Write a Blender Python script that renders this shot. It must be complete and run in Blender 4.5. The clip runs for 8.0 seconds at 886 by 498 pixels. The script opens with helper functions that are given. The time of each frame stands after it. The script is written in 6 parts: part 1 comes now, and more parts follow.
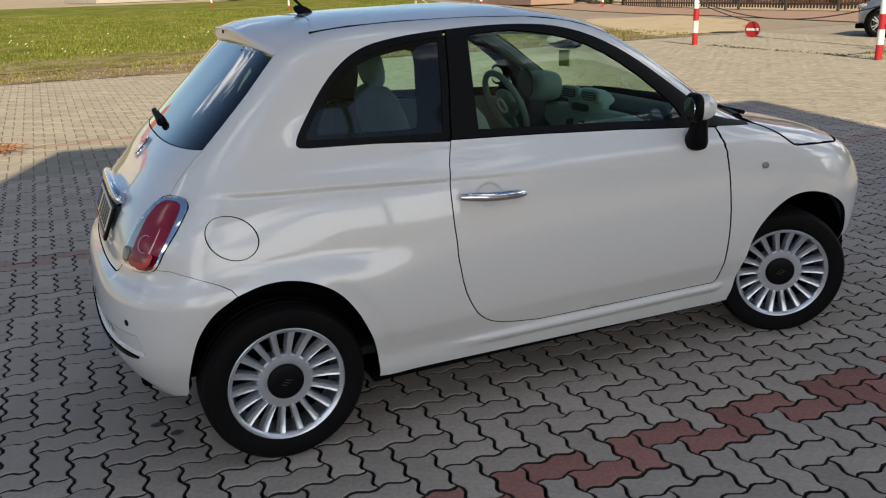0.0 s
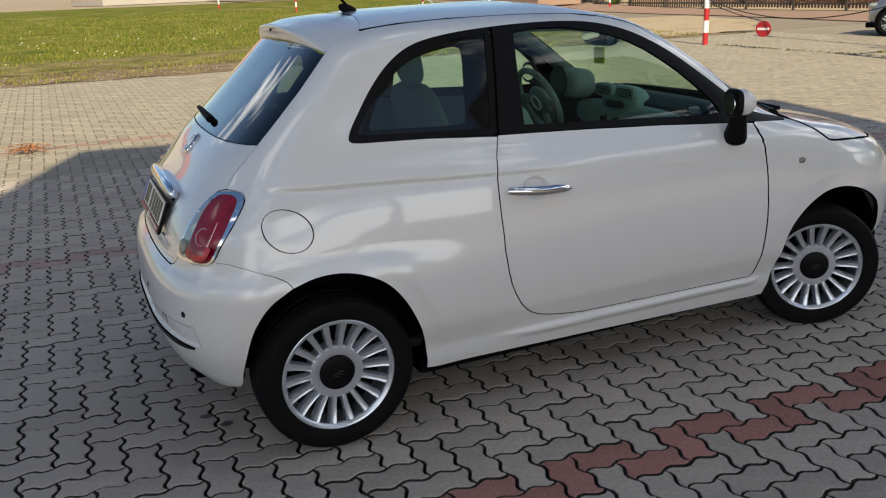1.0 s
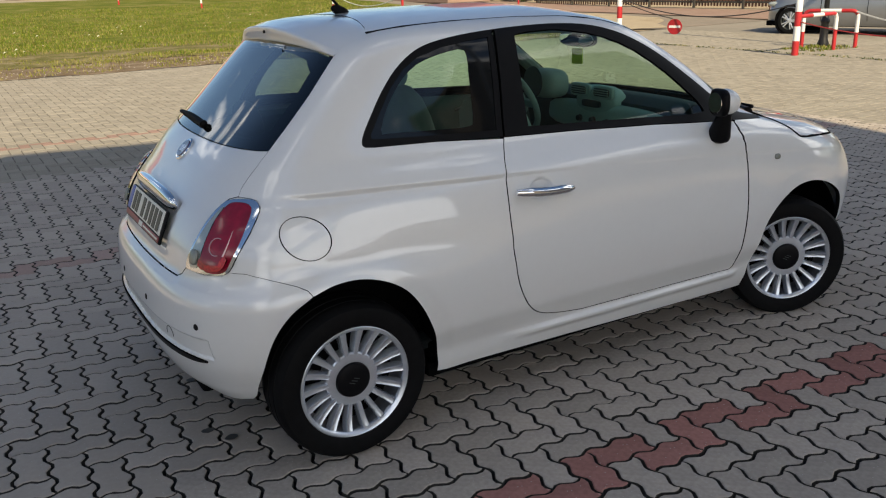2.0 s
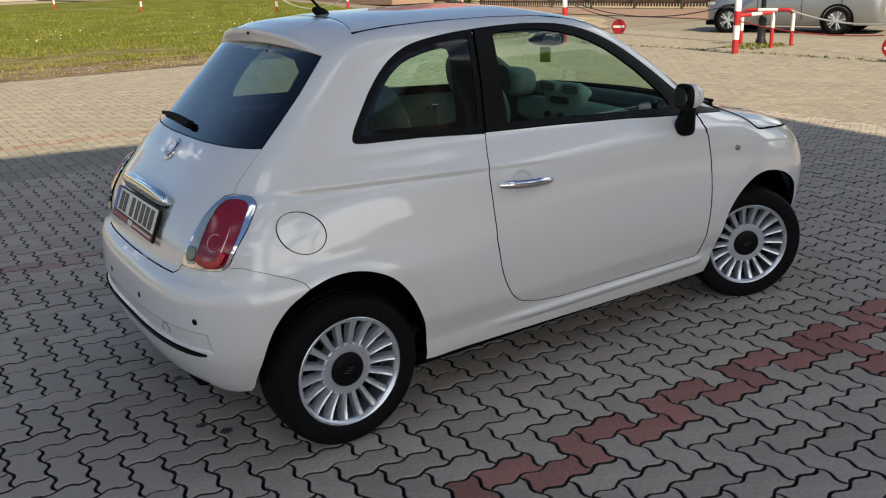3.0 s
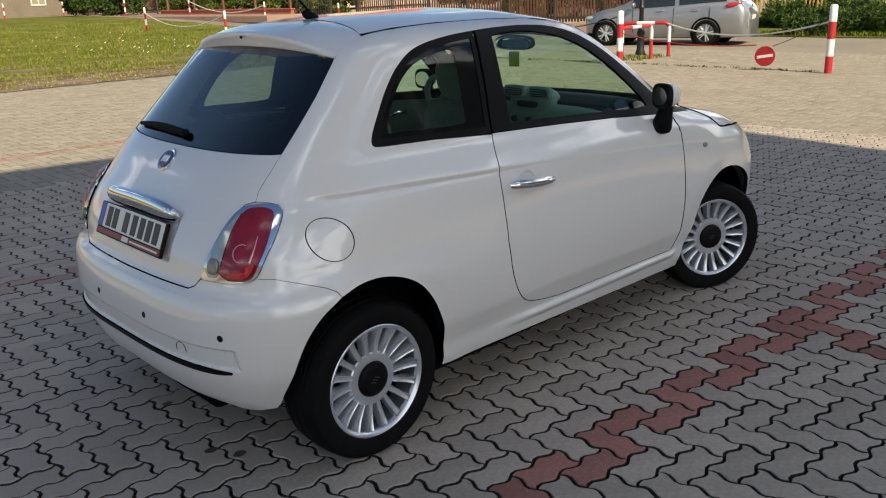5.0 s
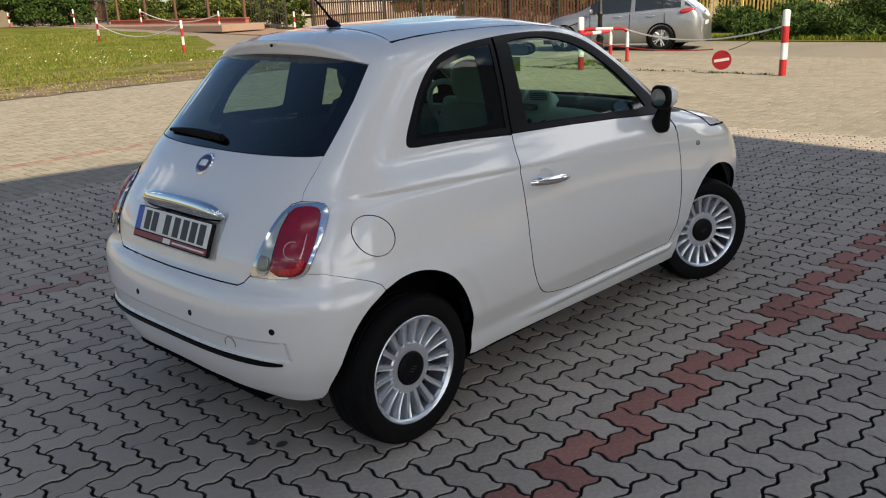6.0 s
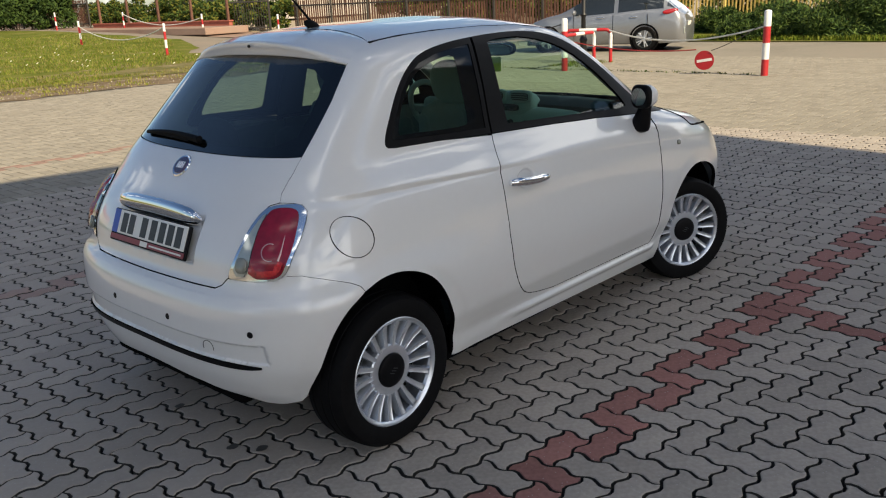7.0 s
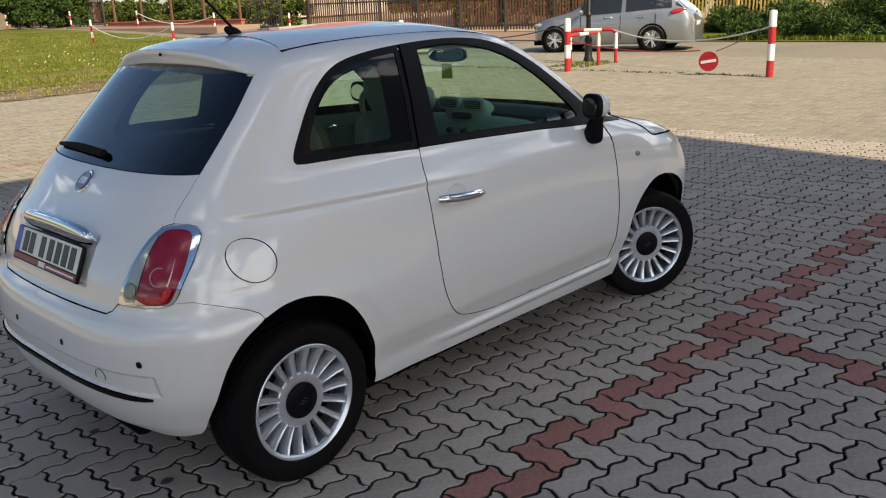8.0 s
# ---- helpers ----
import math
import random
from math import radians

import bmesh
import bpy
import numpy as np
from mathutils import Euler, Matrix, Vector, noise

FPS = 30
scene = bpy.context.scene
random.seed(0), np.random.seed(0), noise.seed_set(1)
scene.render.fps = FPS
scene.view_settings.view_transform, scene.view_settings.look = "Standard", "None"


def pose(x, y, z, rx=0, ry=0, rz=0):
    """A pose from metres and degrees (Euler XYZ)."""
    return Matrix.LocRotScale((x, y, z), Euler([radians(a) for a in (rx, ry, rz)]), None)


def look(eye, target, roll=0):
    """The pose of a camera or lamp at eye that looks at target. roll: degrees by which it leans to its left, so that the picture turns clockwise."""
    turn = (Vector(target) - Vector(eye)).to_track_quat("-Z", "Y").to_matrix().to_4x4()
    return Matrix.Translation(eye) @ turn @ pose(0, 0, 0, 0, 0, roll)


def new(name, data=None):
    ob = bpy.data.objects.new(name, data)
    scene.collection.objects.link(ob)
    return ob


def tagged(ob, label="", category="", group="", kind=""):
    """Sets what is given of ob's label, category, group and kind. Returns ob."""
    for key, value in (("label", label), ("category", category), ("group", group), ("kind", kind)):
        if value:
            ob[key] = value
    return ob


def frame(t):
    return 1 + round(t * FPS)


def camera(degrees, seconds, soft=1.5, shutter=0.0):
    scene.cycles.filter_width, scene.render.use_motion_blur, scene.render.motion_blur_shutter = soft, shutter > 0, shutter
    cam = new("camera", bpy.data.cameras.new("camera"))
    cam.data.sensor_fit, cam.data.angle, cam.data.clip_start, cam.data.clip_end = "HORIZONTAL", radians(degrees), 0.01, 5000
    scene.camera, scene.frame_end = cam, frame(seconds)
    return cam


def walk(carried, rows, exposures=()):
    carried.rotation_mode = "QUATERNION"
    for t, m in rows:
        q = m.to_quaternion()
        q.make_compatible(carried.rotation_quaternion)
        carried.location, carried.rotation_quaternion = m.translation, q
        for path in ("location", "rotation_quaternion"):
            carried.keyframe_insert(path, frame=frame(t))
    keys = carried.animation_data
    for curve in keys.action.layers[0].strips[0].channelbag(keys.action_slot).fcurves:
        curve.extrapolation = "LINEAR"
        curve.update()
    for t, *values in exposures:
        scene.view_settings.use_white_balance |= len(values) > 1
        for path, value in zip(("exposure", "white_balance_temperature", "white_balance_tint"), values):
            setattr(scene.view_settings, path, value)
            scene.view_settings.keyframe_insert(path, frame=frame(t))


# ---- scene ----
cam = camera(55.6, 8.0, soft=1.15)
PATH = [
    (0, (-0.59, -3.402, 1.602), (0.2, -1.668, 0.993), -1.9),
    (0.5, (-0.657, -3.481, 1.61), (0.134, -1.747, 1.004), -2.0),
    (1, (-0.757, -3.389, 1.596), (0.024, -1.65, 0.99), -2.1),
    (1.5, (-0.939, -3.231, 1.608), (-0.097, -1.522, 1.0), -1.8),
    (2, (-1.075, -3.21, 1.628), (-0.106, -1.574, 1.008), -1.7),
    (2.2, (-1.122, -3.241, 1.63), (-0.108, -1.631, 1.012), -1.8),
    (3.3, (-1.298, -3.214, 1.633), (-0.206, -1.657, 1.016), -2.0),
    (3.5, (-1.317, -3.13, 1.618), (-0.204, -1.585, 1.006), -2.1),
    (4, (-1.385, -2.941, 1.609), (-0.225, -1.429, 1.002), -2.0),
    (4.5, (-1.501, -2.9, 1.593), (-0.266, -1.446, 0.994), -2.0),
    (4.7, (-1.563, -2.898, 1.587), (-0.293, -1.472, 0.992), -2.0),
    (5.8, (-1.895, -2.84, 1.603), (-0.528, -1.501, 1.019), -2.3),
    (6, (-1.969, -2.818, 1.605), (-0.584, -1.497, 1.026), -2.4),
    (6.5, (-2.044, -2.775, 1.599), (-0.633, -1.478, 1.026), -2.4),
    (7, (-1.942, -2.826, 1.595), (-0.534, -1.527, 1.019), -2.6),
    (7.5, (-1.737, -2.96, 1.609), (-0.337, -1.656, 1.026), -2.5),
    (8, (-1.544, -2.948, 1.605), (-0.165, -1.619, 1.027), -2.6),
]
walk(cam, [(t, look(eye, target, roll)) for t, eye, target, roll in PATH],
     [(0.0, 0.65, 6540, 9), (8.0, 0.69, 6540, 9)])

# ---- daylight: low autumn sun behind the added canopy, open sky with broken cloud ----
SUN_AZ, SUN_EL = 80.0, 37.0          # the way the light travels over the ground, and the sun's height
world = bpy.data.worlds.new("sky")
scene.world = world
world.use_nodes = True
wt = world.node_tree
wt.nodes.clear()
w_out = wt.nodes.new("ShaderNodeOutputWorld")
w_bg = wt.nodes.new("ShaderNodeBackground")
w_sky = wt.nodes.new("ShaderNodeTexSky")
w_sky.sky_type, w_sky.sun_disc = "NISHITA", False
w_sky.sun_elevation, w_sky.sun_rotation = radians(SUN_EL), radians(90 - SUN_AZ - 180)
w_sky.air_density, w_sky.dust_density, w_sky.ozone_density = 1.0, 0.5, 3.0
w_co = wt.nodes.new("ShaderNodeTexCoord")
w_map = wt.nodes.new("ShaderNodeMapping")
w_map.inputs["Scale"].default_value = (1.3, 1.3, 2.6)
w_map.inputs["Location"].default_value = (0.35, 0.8, 0.2)
w_no = wt.nodes.new("ShaderNodeTexNoise")
w_no.inputs["Scale"].default_value, w_no.inputs["Detail"].default_value, w_no.inputs["Roughness"].default_value = 2.3, 9.0, 0.56
w_ra = wt.nodes.new("ShaderNodeValToRGB")
w_ra.color_ramp.elements[0].position, w_ra.color_ramp.elements[1].position = 0.505, 0.575
w_mix = wt.nodes.new("ShaderNodeMix")
w_mix.data_type = "RGBA"
wt.links.new(w_co.outputs["Generated"], w_map.inputs["Vector"])
wt.links.new(w_map.outputs["Vector"], w_no.inputs["Vector"])
w_bank = wt.nodes.new("ShaderNodeVectorMath")        # a bank of cloud in the south, clear sky in the north
w_bank.operation = "DOT_PRODUCT"
w_bank.inputs[1].default_value = (0.0, -0.10, -0.10)
w_add = wt.nodes.new("ShaderNodeMath")
w_add.operation = "ADD"
wt.links.new(w_co.outputs["Generated"], w_bank.inputs[0])
wt.links.new(w_bank.outputs["Value"], w_add.inputs[0])
wt.links.new(w_no.outputs["Fac"], w_add.inputs[1])
wt.links.new(w_add.outputs[0], w_ra.inputs["Fac"])
wt.links.new(w_ra.outputs["Color"], w_mix.inputs["Factor"])
wt.links.new(w_sky.outputs["Color"], w_mix.inputs["A"])
w_mix.inputs["B"].default_value = (20.0, 19.8, 19.4, 1)
wt.links.new(w_mix.outputs["Result"], w_bg.inputs["Color"])
w_bg.inputs["Strength"].default_value = 0.067
wt.links.new(w_bg.outputs["Background"], w_out.inputs["Surface"])

sun = new("sun", bpy.data.lights.new("sun", "SUN"))
sun.data.energy, sun.data.angle, sun.data.color = 4.5, radians(0.6), (1.0, 0.84, 0.58)
L_AZ, L_EL = radians(SUN_AZ), radians(SUN_EL)
SUN_WAY = Vector((math.cos(L_AZ) * math.cos(L_EL), math.sin(L_AZ) * math.cos(L_EL), -math.sin(L_EL)))
sun.matrix_world = look((-3, -20, 18), Vector((-3, -20, 18)) + SUN_WAY)


# ---- materials ----
def nodes_of(name):
    m = bpy.data.materials.new(name)
    m.use_nodes = True
    t = m.node_tree
    return m, t, t.nodes["Principled BSDF"]


def put(t, kind, **inputs):
    n = t.nodes.new(kind)
    for k, v in inputs.items():
        n.inputs[k.replace("_", " ")].default_value = v
    return n


def simple(name, color, rough=0.5, metal=0.0, vary=0.12, grain=40.0, bump=0.0, coat=0.0, spec=0.5, random_tone=0.0):
    """A surface with stains at one scale and grain at another."""
    m, t, b = nodes_of(name)
    co = t.nodes.new("ShaderNodeTexCoord")
    big = put(t, "ShaderNodeTexNoise", Scale=grain * 0.08, Detail=4.0)
    small = put(t, "ShaderNodeTexNoise", Scale=grain, Detail=3.0)
    t.links.new(co.outputs["Object"], big.inputs["Vector"])
    t.links.new(co.outputs["Object"], small.inputs["Vector"])
    add = t.nodes.new("ShaderNodeMath")
    add.operation = "ADD"
    t.links.new(big.outputs["Fac"], add.inputs[0])
    t.links.new(small.outputs["Fac"], add.inputs[1])
    mr = t.nodes.new("ShaderNodeMapRange")
    mr.inputs["From Min"].default_value, mr.inputs["From Max"].default_value = 0.6, 1.4
    mr.inputs["To Min"].default_value, mr.inputs["To Max"].default_value = 1 - vary, 1 + vary
    t.links.new(add.outputs[0], mr.inputs["Value"])
    mul = t.nodes.new("ShaderNodeVectorMath")
    mul.operation = "SCALE"
    mul.inputs[0].default_value = color
    if random_tone:
        oi = t.nodes.new("ShaderNodeObjectInfo")
        rt = t.nodes.new("ShaderNodeMapRange")
        rt.inputs["To Min"].default_value, rt.inputs["To Max"].default_value = 1 - random_tone, 1 + random_tone
        t.links.new(oi.outputs["Random"], rt.inputs["Value"])
        m2 = t.nodes.new("ShaderNodeMath")
        m2.operation = "MULTIPLY"
        t.links.new(mr.outputs["Result"], m2.inputs[0])
        t.links.new(rt.outputs["Result"], m2.inputs[1])
        t.links.new(m2.outputs[0], mul.inputs["Scale"])
    else:
        t.links.new(mr.outputs["Result"], mul.inputs["Scale"])
    t.links.new(mul.outputs["Vector"], b.inputs["Base Color"])
    b.inputs["Roughness"].default_value, b.inputs["Metallic"].default_value = rough, metal
    b.inputs["Coat Weight"].default_value, b.inputs["Coat Roughness"].default_value = coat, 0.03
    b.inputs["Specular IOR Level"].default_value = spec
    if bump:
        bn = put(t, "ShaderNodeBump", Strength=0.6, Distance=bump)
        t.links.new(small.outputs["Fac"], bn.inputs["Height"])
        t.links.new(bn.outputs["Normal"], b.inputs["Normal"])
    return m


def add_specks(t, b, scale, share, tint):
    """Scattered pale grains in a surface's colour."""
    link = b.inputs["Base Color"].links[0].from_socket
    co = t.nodes.new("ShaderNodeTexCoord")
    vo = put(t, "ShaderNodeTexVoronoi", Scale=scale)
    t.links.new(co.outputs["Object"], vo.inputs["Vector"])
    cut = t.nodes.new("ShaderNodeMath")
    cut.operation = "LESS_THAN"
    cut.inputs[1].default_value = share
    t.links.new(vo.outputs["Distance"], cut.inputs[0])
    sel = t.nodes.new("ShaderNodeSeparateColor")
    t.links.new(vo.outputs["Color"], sel.inputs["Color"])
    few = t.nodes.new("ShaderNodeMath")
    few.operation = "GREATER_THAN"
    few.inputs[1].default_value = 0.72
    t.links.new(sel.outputs["Red"], few.inputs[0])
    both = t.nodes.new("ShaderNodeMath")
    both.operation = "MULTIPLY"
    t.links.new(cut.outputs[0], both.inputs[0])
    t.links.new(few.outputs[0], both.inputs[1])
    half = t.nodes.new("ShaderNodeMath")
    half.operation = "MULTIPLY"
    half.inputs[1].default_value = 0.6
    t.links.new(both.outputs[0], half.inputs[0])
    mx = t.nodes.new("ShaderNodeMix")
    mx.data_type = "RGBA"
    mx.inputs["B"].default_value = (*tint, 1)
    t.links.new(half.outputs[0], mx.inputs["Factor"])
    t.links.new(link, mx.inputs["A"])
    t.links.new(mx.outputs["Result"], b.inputs["Base Color"])


def glass(name, tint, gloss=1.0, rough=0.0):
    """A thin tinted pane: clear through, mirror-like by Fresnel."""
    m, t, b = nodes_of(name)
    t.nodes.remove(b)
    tr = put(t, "ShaderNodeBsdfTransparent", Color=(*tint, 1))
    gl = put(t, "ShaderNodeBsdfGlossy", Color=(1, 1, 1, 1), Roughness=rough)
    lw = put(t, "ShaderNodeLayerWeight", Blend=0.5)
    pw = t.nodes.new("ShaderNodeMath")
    pw.operation = "POWER"
    pw.inputs[1].default_value = 4.2
    t.links.new(lw.outputs["Facing"], pw.inputs[0])
    fr = t.nodes.new("ShaderNodeMath")
    fr.operation = "MULTIPLY_ADD"
    fr.inputs[1].default_value, fr.inputs[2].default_value = 0.9, 0.05
    t.links.new(pw.outputs[0], fr.inputs[0])
    mx = t.nodes.new("ShaderNodeMixShader")
    sc = t.nodes.new("ShaderNodeMath")
    sc.operation = "MULTIPLY"
    sc.inputs[1].default_value = gloss
    t.links.new(fr.outputs[0], sc.inputs[0])
    t.links.new(sc.outputs[0], mx.inputs["Fac"])
    t.links.new(tr.outputs["BSDF"], mx.inputs[1])
    t.links.new(gl.outputs["BSDF"], mx.inputs[2])
    t.links.new(mx.outputs["Shader"], t.nodes["Material Output"].inputs["Surface"])
    return m


PAINT = simple("white_paint", (0.73, 0.735, 0.735), 0.28, 0, 0.012, 30, 0, 1.0)
PAINT.node_tree.nodes["Principled BSDF"].inputs["Coat IOR"].default_value = 1.7
BLACK_TRIM = simple("black_trim", (0.005, 0.005, 0.006), 0.42, 0, 0.15, 60, spec=0.10)
RUBBER = simple("rubber", (0.005, 0.005, 0.0055), 0.7, 0, 0.3, 35, 0.001, spec=0.10)
LINER = simple("arch_liner", (0.004, 0.004, 0.0045), 0.95, 0, 0.2, 40, spec=0.03)
# darker than the alloy: shade inside the wheel is put into the barrel's colour
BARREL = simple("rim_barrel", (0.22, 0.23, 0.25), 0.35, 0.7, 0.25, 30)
CHROME = simple("chrome", (0.82, 0.83, 0.85), 0.05, 1.0, 0.02, 30)
ALLOY = simple("alloy", (0.66, 0.70, 0.76), 0.26, 0.7, 0.05, 60)
GLASS_SIDE = glass("side_glass", (0.67, 0.86, 0.77), 0.80)
GLASS_REAR = glass("rear_glass", (0.30, 0.38, 0.37), 1.4)
GLASS_FRONT = glass("windscreen_glass", (0.80, 0.92, 0.82), 1.0)
CERAMIC = simple("black_glass_edge", (0.005, 0.006, 0.007), 0.06, 0, 0.1, 30, 0, 0.0, spec=0.3)
LAMP_RED = simple("red_lens", (0.25, 0.005, 0.022), 0.16, 0, 0.35, 30, 0, 0.35)
LAMP_BRIGHT = simple("bright_red_lens", (0.40, 0.010, 0.016), 0.12, 0, 0.7, 110, 0.004, 0.5)
LAMP_PALE = simple("pale_lens_ring", (0.66, 0.40, 0.42), 0.15, 0.3, 0.1, 30, 0, 0.6)
LAMP_CLEAR = simple("clear_lens", (0.44, 0.48, 0.45), 0.12, 0.35, 0.12, 30, 0, 1.0)
LAMP_GREY = simple("smoked_lens", (0.20, 0.21, 0.18), 0.2, 0.1, 0.1, 30, 0, 1.0)
LAMP_CHROME = simple("lamp_chrome", (0.80, 0.81, 0.84), 0.07, 1.0, 0.03, 30)
PLATE = simple("plate_white", (0.72, 0.71, 0.66), 0.35, 0, 0.04, 20)
PLATE_BLUE = simple("plate_blue", (0.02, 0.07, 0.40), 0.35, 0, 0.05, 20)
PLATE_RED = simple("plate_red", (0.24, 0.03, 0.04), 0.4, 0, 0.1, 30)
INK = simple("ink", (0.012, 0.012, 0.014), 0.4, 0, 0.1, 30)
BADGE = simple("badge_face", (0.05, 0.03, 0.08), 0.15, 0.2, 0.3, 60, 0, 1.0)
IVORY = simple("ivory_trim", (0.30, 0.40, 0.37), 0.55, 0, 0.05, 30)
SEAT_GREY = simple("seat_cloth", (0.24, 0.29, 0.27), 0.85, 0, 0.1, 200, 0.0006)
DARK_PLASTIC = simple("dark_plastic", (0.030, 0.036, 0.037), 0.6, 0, 0.15, 60, 0, spec=0.3)
LINING = simple("door_lining", (0.085, 0.115, 0.108), 0.7, 0, 0.12, 60, 0.0004)
HEADLINER = simple("headliner", (0.17, 0.19, 0.17), 0.9, 0, 0.05, 80)
MIRROR = simple("mirror_glass", (0.85, 0.86, 0.88), 0.02, 1.0, 0.01, 20)
WHITE_POST = simple("post_white", (0.74, 0.74, 0.72), 0.45, 0, 0.08, 30)
RED_POST = simple("post_red", (0.40, 0.018, 0.022), 0.45, 0, 0.12, 30)


# ---- mesh helpers ----
def mesh_of(name, verts, faces, material, parent=None, label="", normals=None, smooth=False):
    me = bpy.data.meshes.new(name)
    me.from_pydata([tuple(map(float, v)) for v in verts], [], faces)
    me.materials.append(material)
    if smooth or normals is not None:
        me.polygons.foreach_set("use_smooth", [True] * len(me.polygons))
    me.update()
    if normals is not None:
        me.normals_split_custom_set_from_vertices([tuple(map(float, n)) for n in normals])
    ob = new(name, me)
    if parent:
        ob.parent = parent
    if label:
        tagged(ob, label)
    return ob


def part(name, bm, material, parent=None, label="", smooth=False):
    me = bpy.data.meshes.new(name)
    bmesh.ops.recalc_face_normals(bm, faces=bm.faces)
    bm.to_mesh(me)
    bm.free()
    me.materials.append(material)
    if smooth:
        me.polygons.foreach_set("use_smooth", [True] * len(me.polygons))
        me.set_sharp_from_angle(angle=radians(35))
    ob = new(name, me)
    if parent:
        ob.parent = parent
    if label:
        tagged(ob, label)
    return ob


def box_bm(size, at=(0, 0, 0), bevel=0.0, turn=None, segments=2):
    bm = bmesh.new()
    bmesh.ops.create_cube(bm, size=1)
    bmesh.ops.scale(bm, vec=size, verts=bm.verts)
    if bevel:
        bmesh.ops.bevel(bm, geom=bm.edges[:], offset=bevel, segments=segments, affect="EDGES", profile=0.5)
    if turn is not None:
        bmesh.ops.transform(bm, matrix=turn, verts=bm.verts)
    bmesh.ops.translate(bm, vec=at, verts=bm.verts)
    return bm


def join_bm(*some):
    out = bmesh.new()
    for bm in some:
        me = bpy.data.meshes.new("tmp")
        bm.to_mesh(me)
        bm.free()
        out.from_mesh(me)
        bpy.data.meshes.remove(me)
    return out


def lathe_bm(profile, steps=48, axis="Z", at=(0, 0, 0), closed=False, arc=(0.0, 360.0)):
    """Turns a profile of (radius, height) round an axis."""
    bm = bmesh.new()
    full = abs(arc[1] - arc[0]) > 359.9
    rings = []
    count = steps if full else steps + 1
    for k in range(count):
        a = radians(arc[0] + (arc[1] - arc[0]) * k / steps)
        ring = []
        for r, h in profile:
            p = (r * math.cos(a), r * math.sin(a), h)
            if axis == "Y":
                p = (p[0], p[2], p[1])
            elif axis == "X":
                p = (p[2], p[0], p[1])
            ring.append(bm.verts.new(Vector(p) + Vector(at)))
        rings.append(ring)
    for k in range(steps):
        a, b = rings[k], rings[(k + 1) % count]
        for i in range(len(profile) - (0 if closed else 1)):
            j = (i + 1) % len(profile)
            bm.faces.new((a[i], a[j], b[j], b[i]))
    bmesh.ops.remove_doubles(bm, verts=bm.verts, dist=1e-5)
    return bm


def tube_bm(points, radius, sides=10):
    """A round bar along a line of points; radius may be a list."""
    pts = [Vector(p) for p in points]
    bm = bmesh.new()
    rings = []
    up = Vector((0.13, 0.31, 0.94)).normalized()
    for i, p in enumerate(pts):
        d = (pts[min(i + 1, len(pts) - 1)] - pts[max(i - 1, 0)]).normalized()
        s = d.cross(up)
        s = s.normalized() if s.length > 0.05 else d.cross(Vector((1, 0, 0))).normalized()
        n = s.cross(d)
        r = radius[i] if isinstance(radius, (list, tuple)) else radius
        rings.append([bm.verts.new(p + r * (math.cos(2 * math.pi * k / sides) * s + math.sin(2 * math.pi * k / sides) * n)) for k in range(sides)])
    for a, b in zip(rings, rings[1:]):
        for k in range(sides):
            bm.faces.new((a[k], a[(k + 1) % sides], b[(k + 1) % sides], b[k]))
    bm.faces.new(rings[0][::-1])
    bm.faces.new(rings[-1])
    return bm


# ---- ground, paving ----
def soft_step(t):
    t = min(max(t, 0.0), 1.0)
    return t * t * (3 - 2 * t)


def ground_height(x, y):
    """The yard falls a little across the car for drainage; the land rises towards the far road."""
    near = (1 - soft_step((x - 5) / 5)) * soft_step((x + 6.8) / 3) * soft_step((y + 6.0) / 2.5) * (1 - soft_step((y - 8) / 4.5))
    fall = 0.003 * min(max(x, -1.0), 3.5) - 0.016 * (min(max(y, -2.5), 1.6) + 0.72)
    return near * fall + 0.65 * soft_step((y - 24) / 30)


def ground_material():
    m, t, b = nodes_of("ground_soil")
    co = t.nodes.new("ShaderNodeTexCoord")
    n1 = put(t, "ShaderNodeTexNoise", Scale=0.35, Detail=6.0)
    n2 = put(t, "ShaderNodeTexNoise", Scale=14.0, Detail=5.0)
    r = t.nodes.new("ShaderNodeValToRGB")
    r.color_ramp.elements[0].color, r.color_ramp.elements[1].color = (0.20, 0.16, 0.11, 1), (0.36, 0.30, 0.22, 1)
    mx = t.nodes.new("ShaderNodeMath")
    mx.operation = "MULTIPLY"
    t.links.new(co.outputs["Object"], n1.inputs["Vector"])
    t.links.new(co.outputs["Object"], n2.inputs["Vector"])
    t.links.new(n1.outputs["Fac"], mx.inputs[0])
    t.links.new(n2.outputs["Fac"], mx.inputs[1])
    mx2 = t.nodes.new("ShaderNodeMath")
    mx2.operation = "MULTIPLY"
    mx2.inputs[1].default_value = 2.4
    t.links.new(mx.outputs[0], mx2.inputs[0])
    t.links.new(mx2.outputs[0], r.inputs["Fac"])
    t.links.new(r.outputs["Color"], b.inputs["Base Color"])
    b.inputs["Roughness"].default_value = 0.95
    return m


def sheet(name, xs, ys, lift, material, label, category):
    verts = [(x, y, ground_height(x, y) + lift) for y in ys for x in xs]
    n = len(xs)
    faces = [(j * n + i, j * n + i + 1, (j + 1) * n + i + 1, (j + 1) * n + i) for j in range(len(ys) - 1) for i in range(n - 1)]
    return tagged(mesh_of(name, verts, faces, material, smooth=True), label, category, kind="structure")


GROUND_X = [-900, -300, -100, -40] + list(range(-30, 91, 3)) + [130, 300, 900]
GROUND_Y = [-900, -300, -100, -40] + list(range(-30, 121, 3)) + [160, 300, 900]
sheet("ground", GROUND_X, GROUND_Y, -0.09, ground_material(), "bare sandy soil and gravel under the yard", "ground")

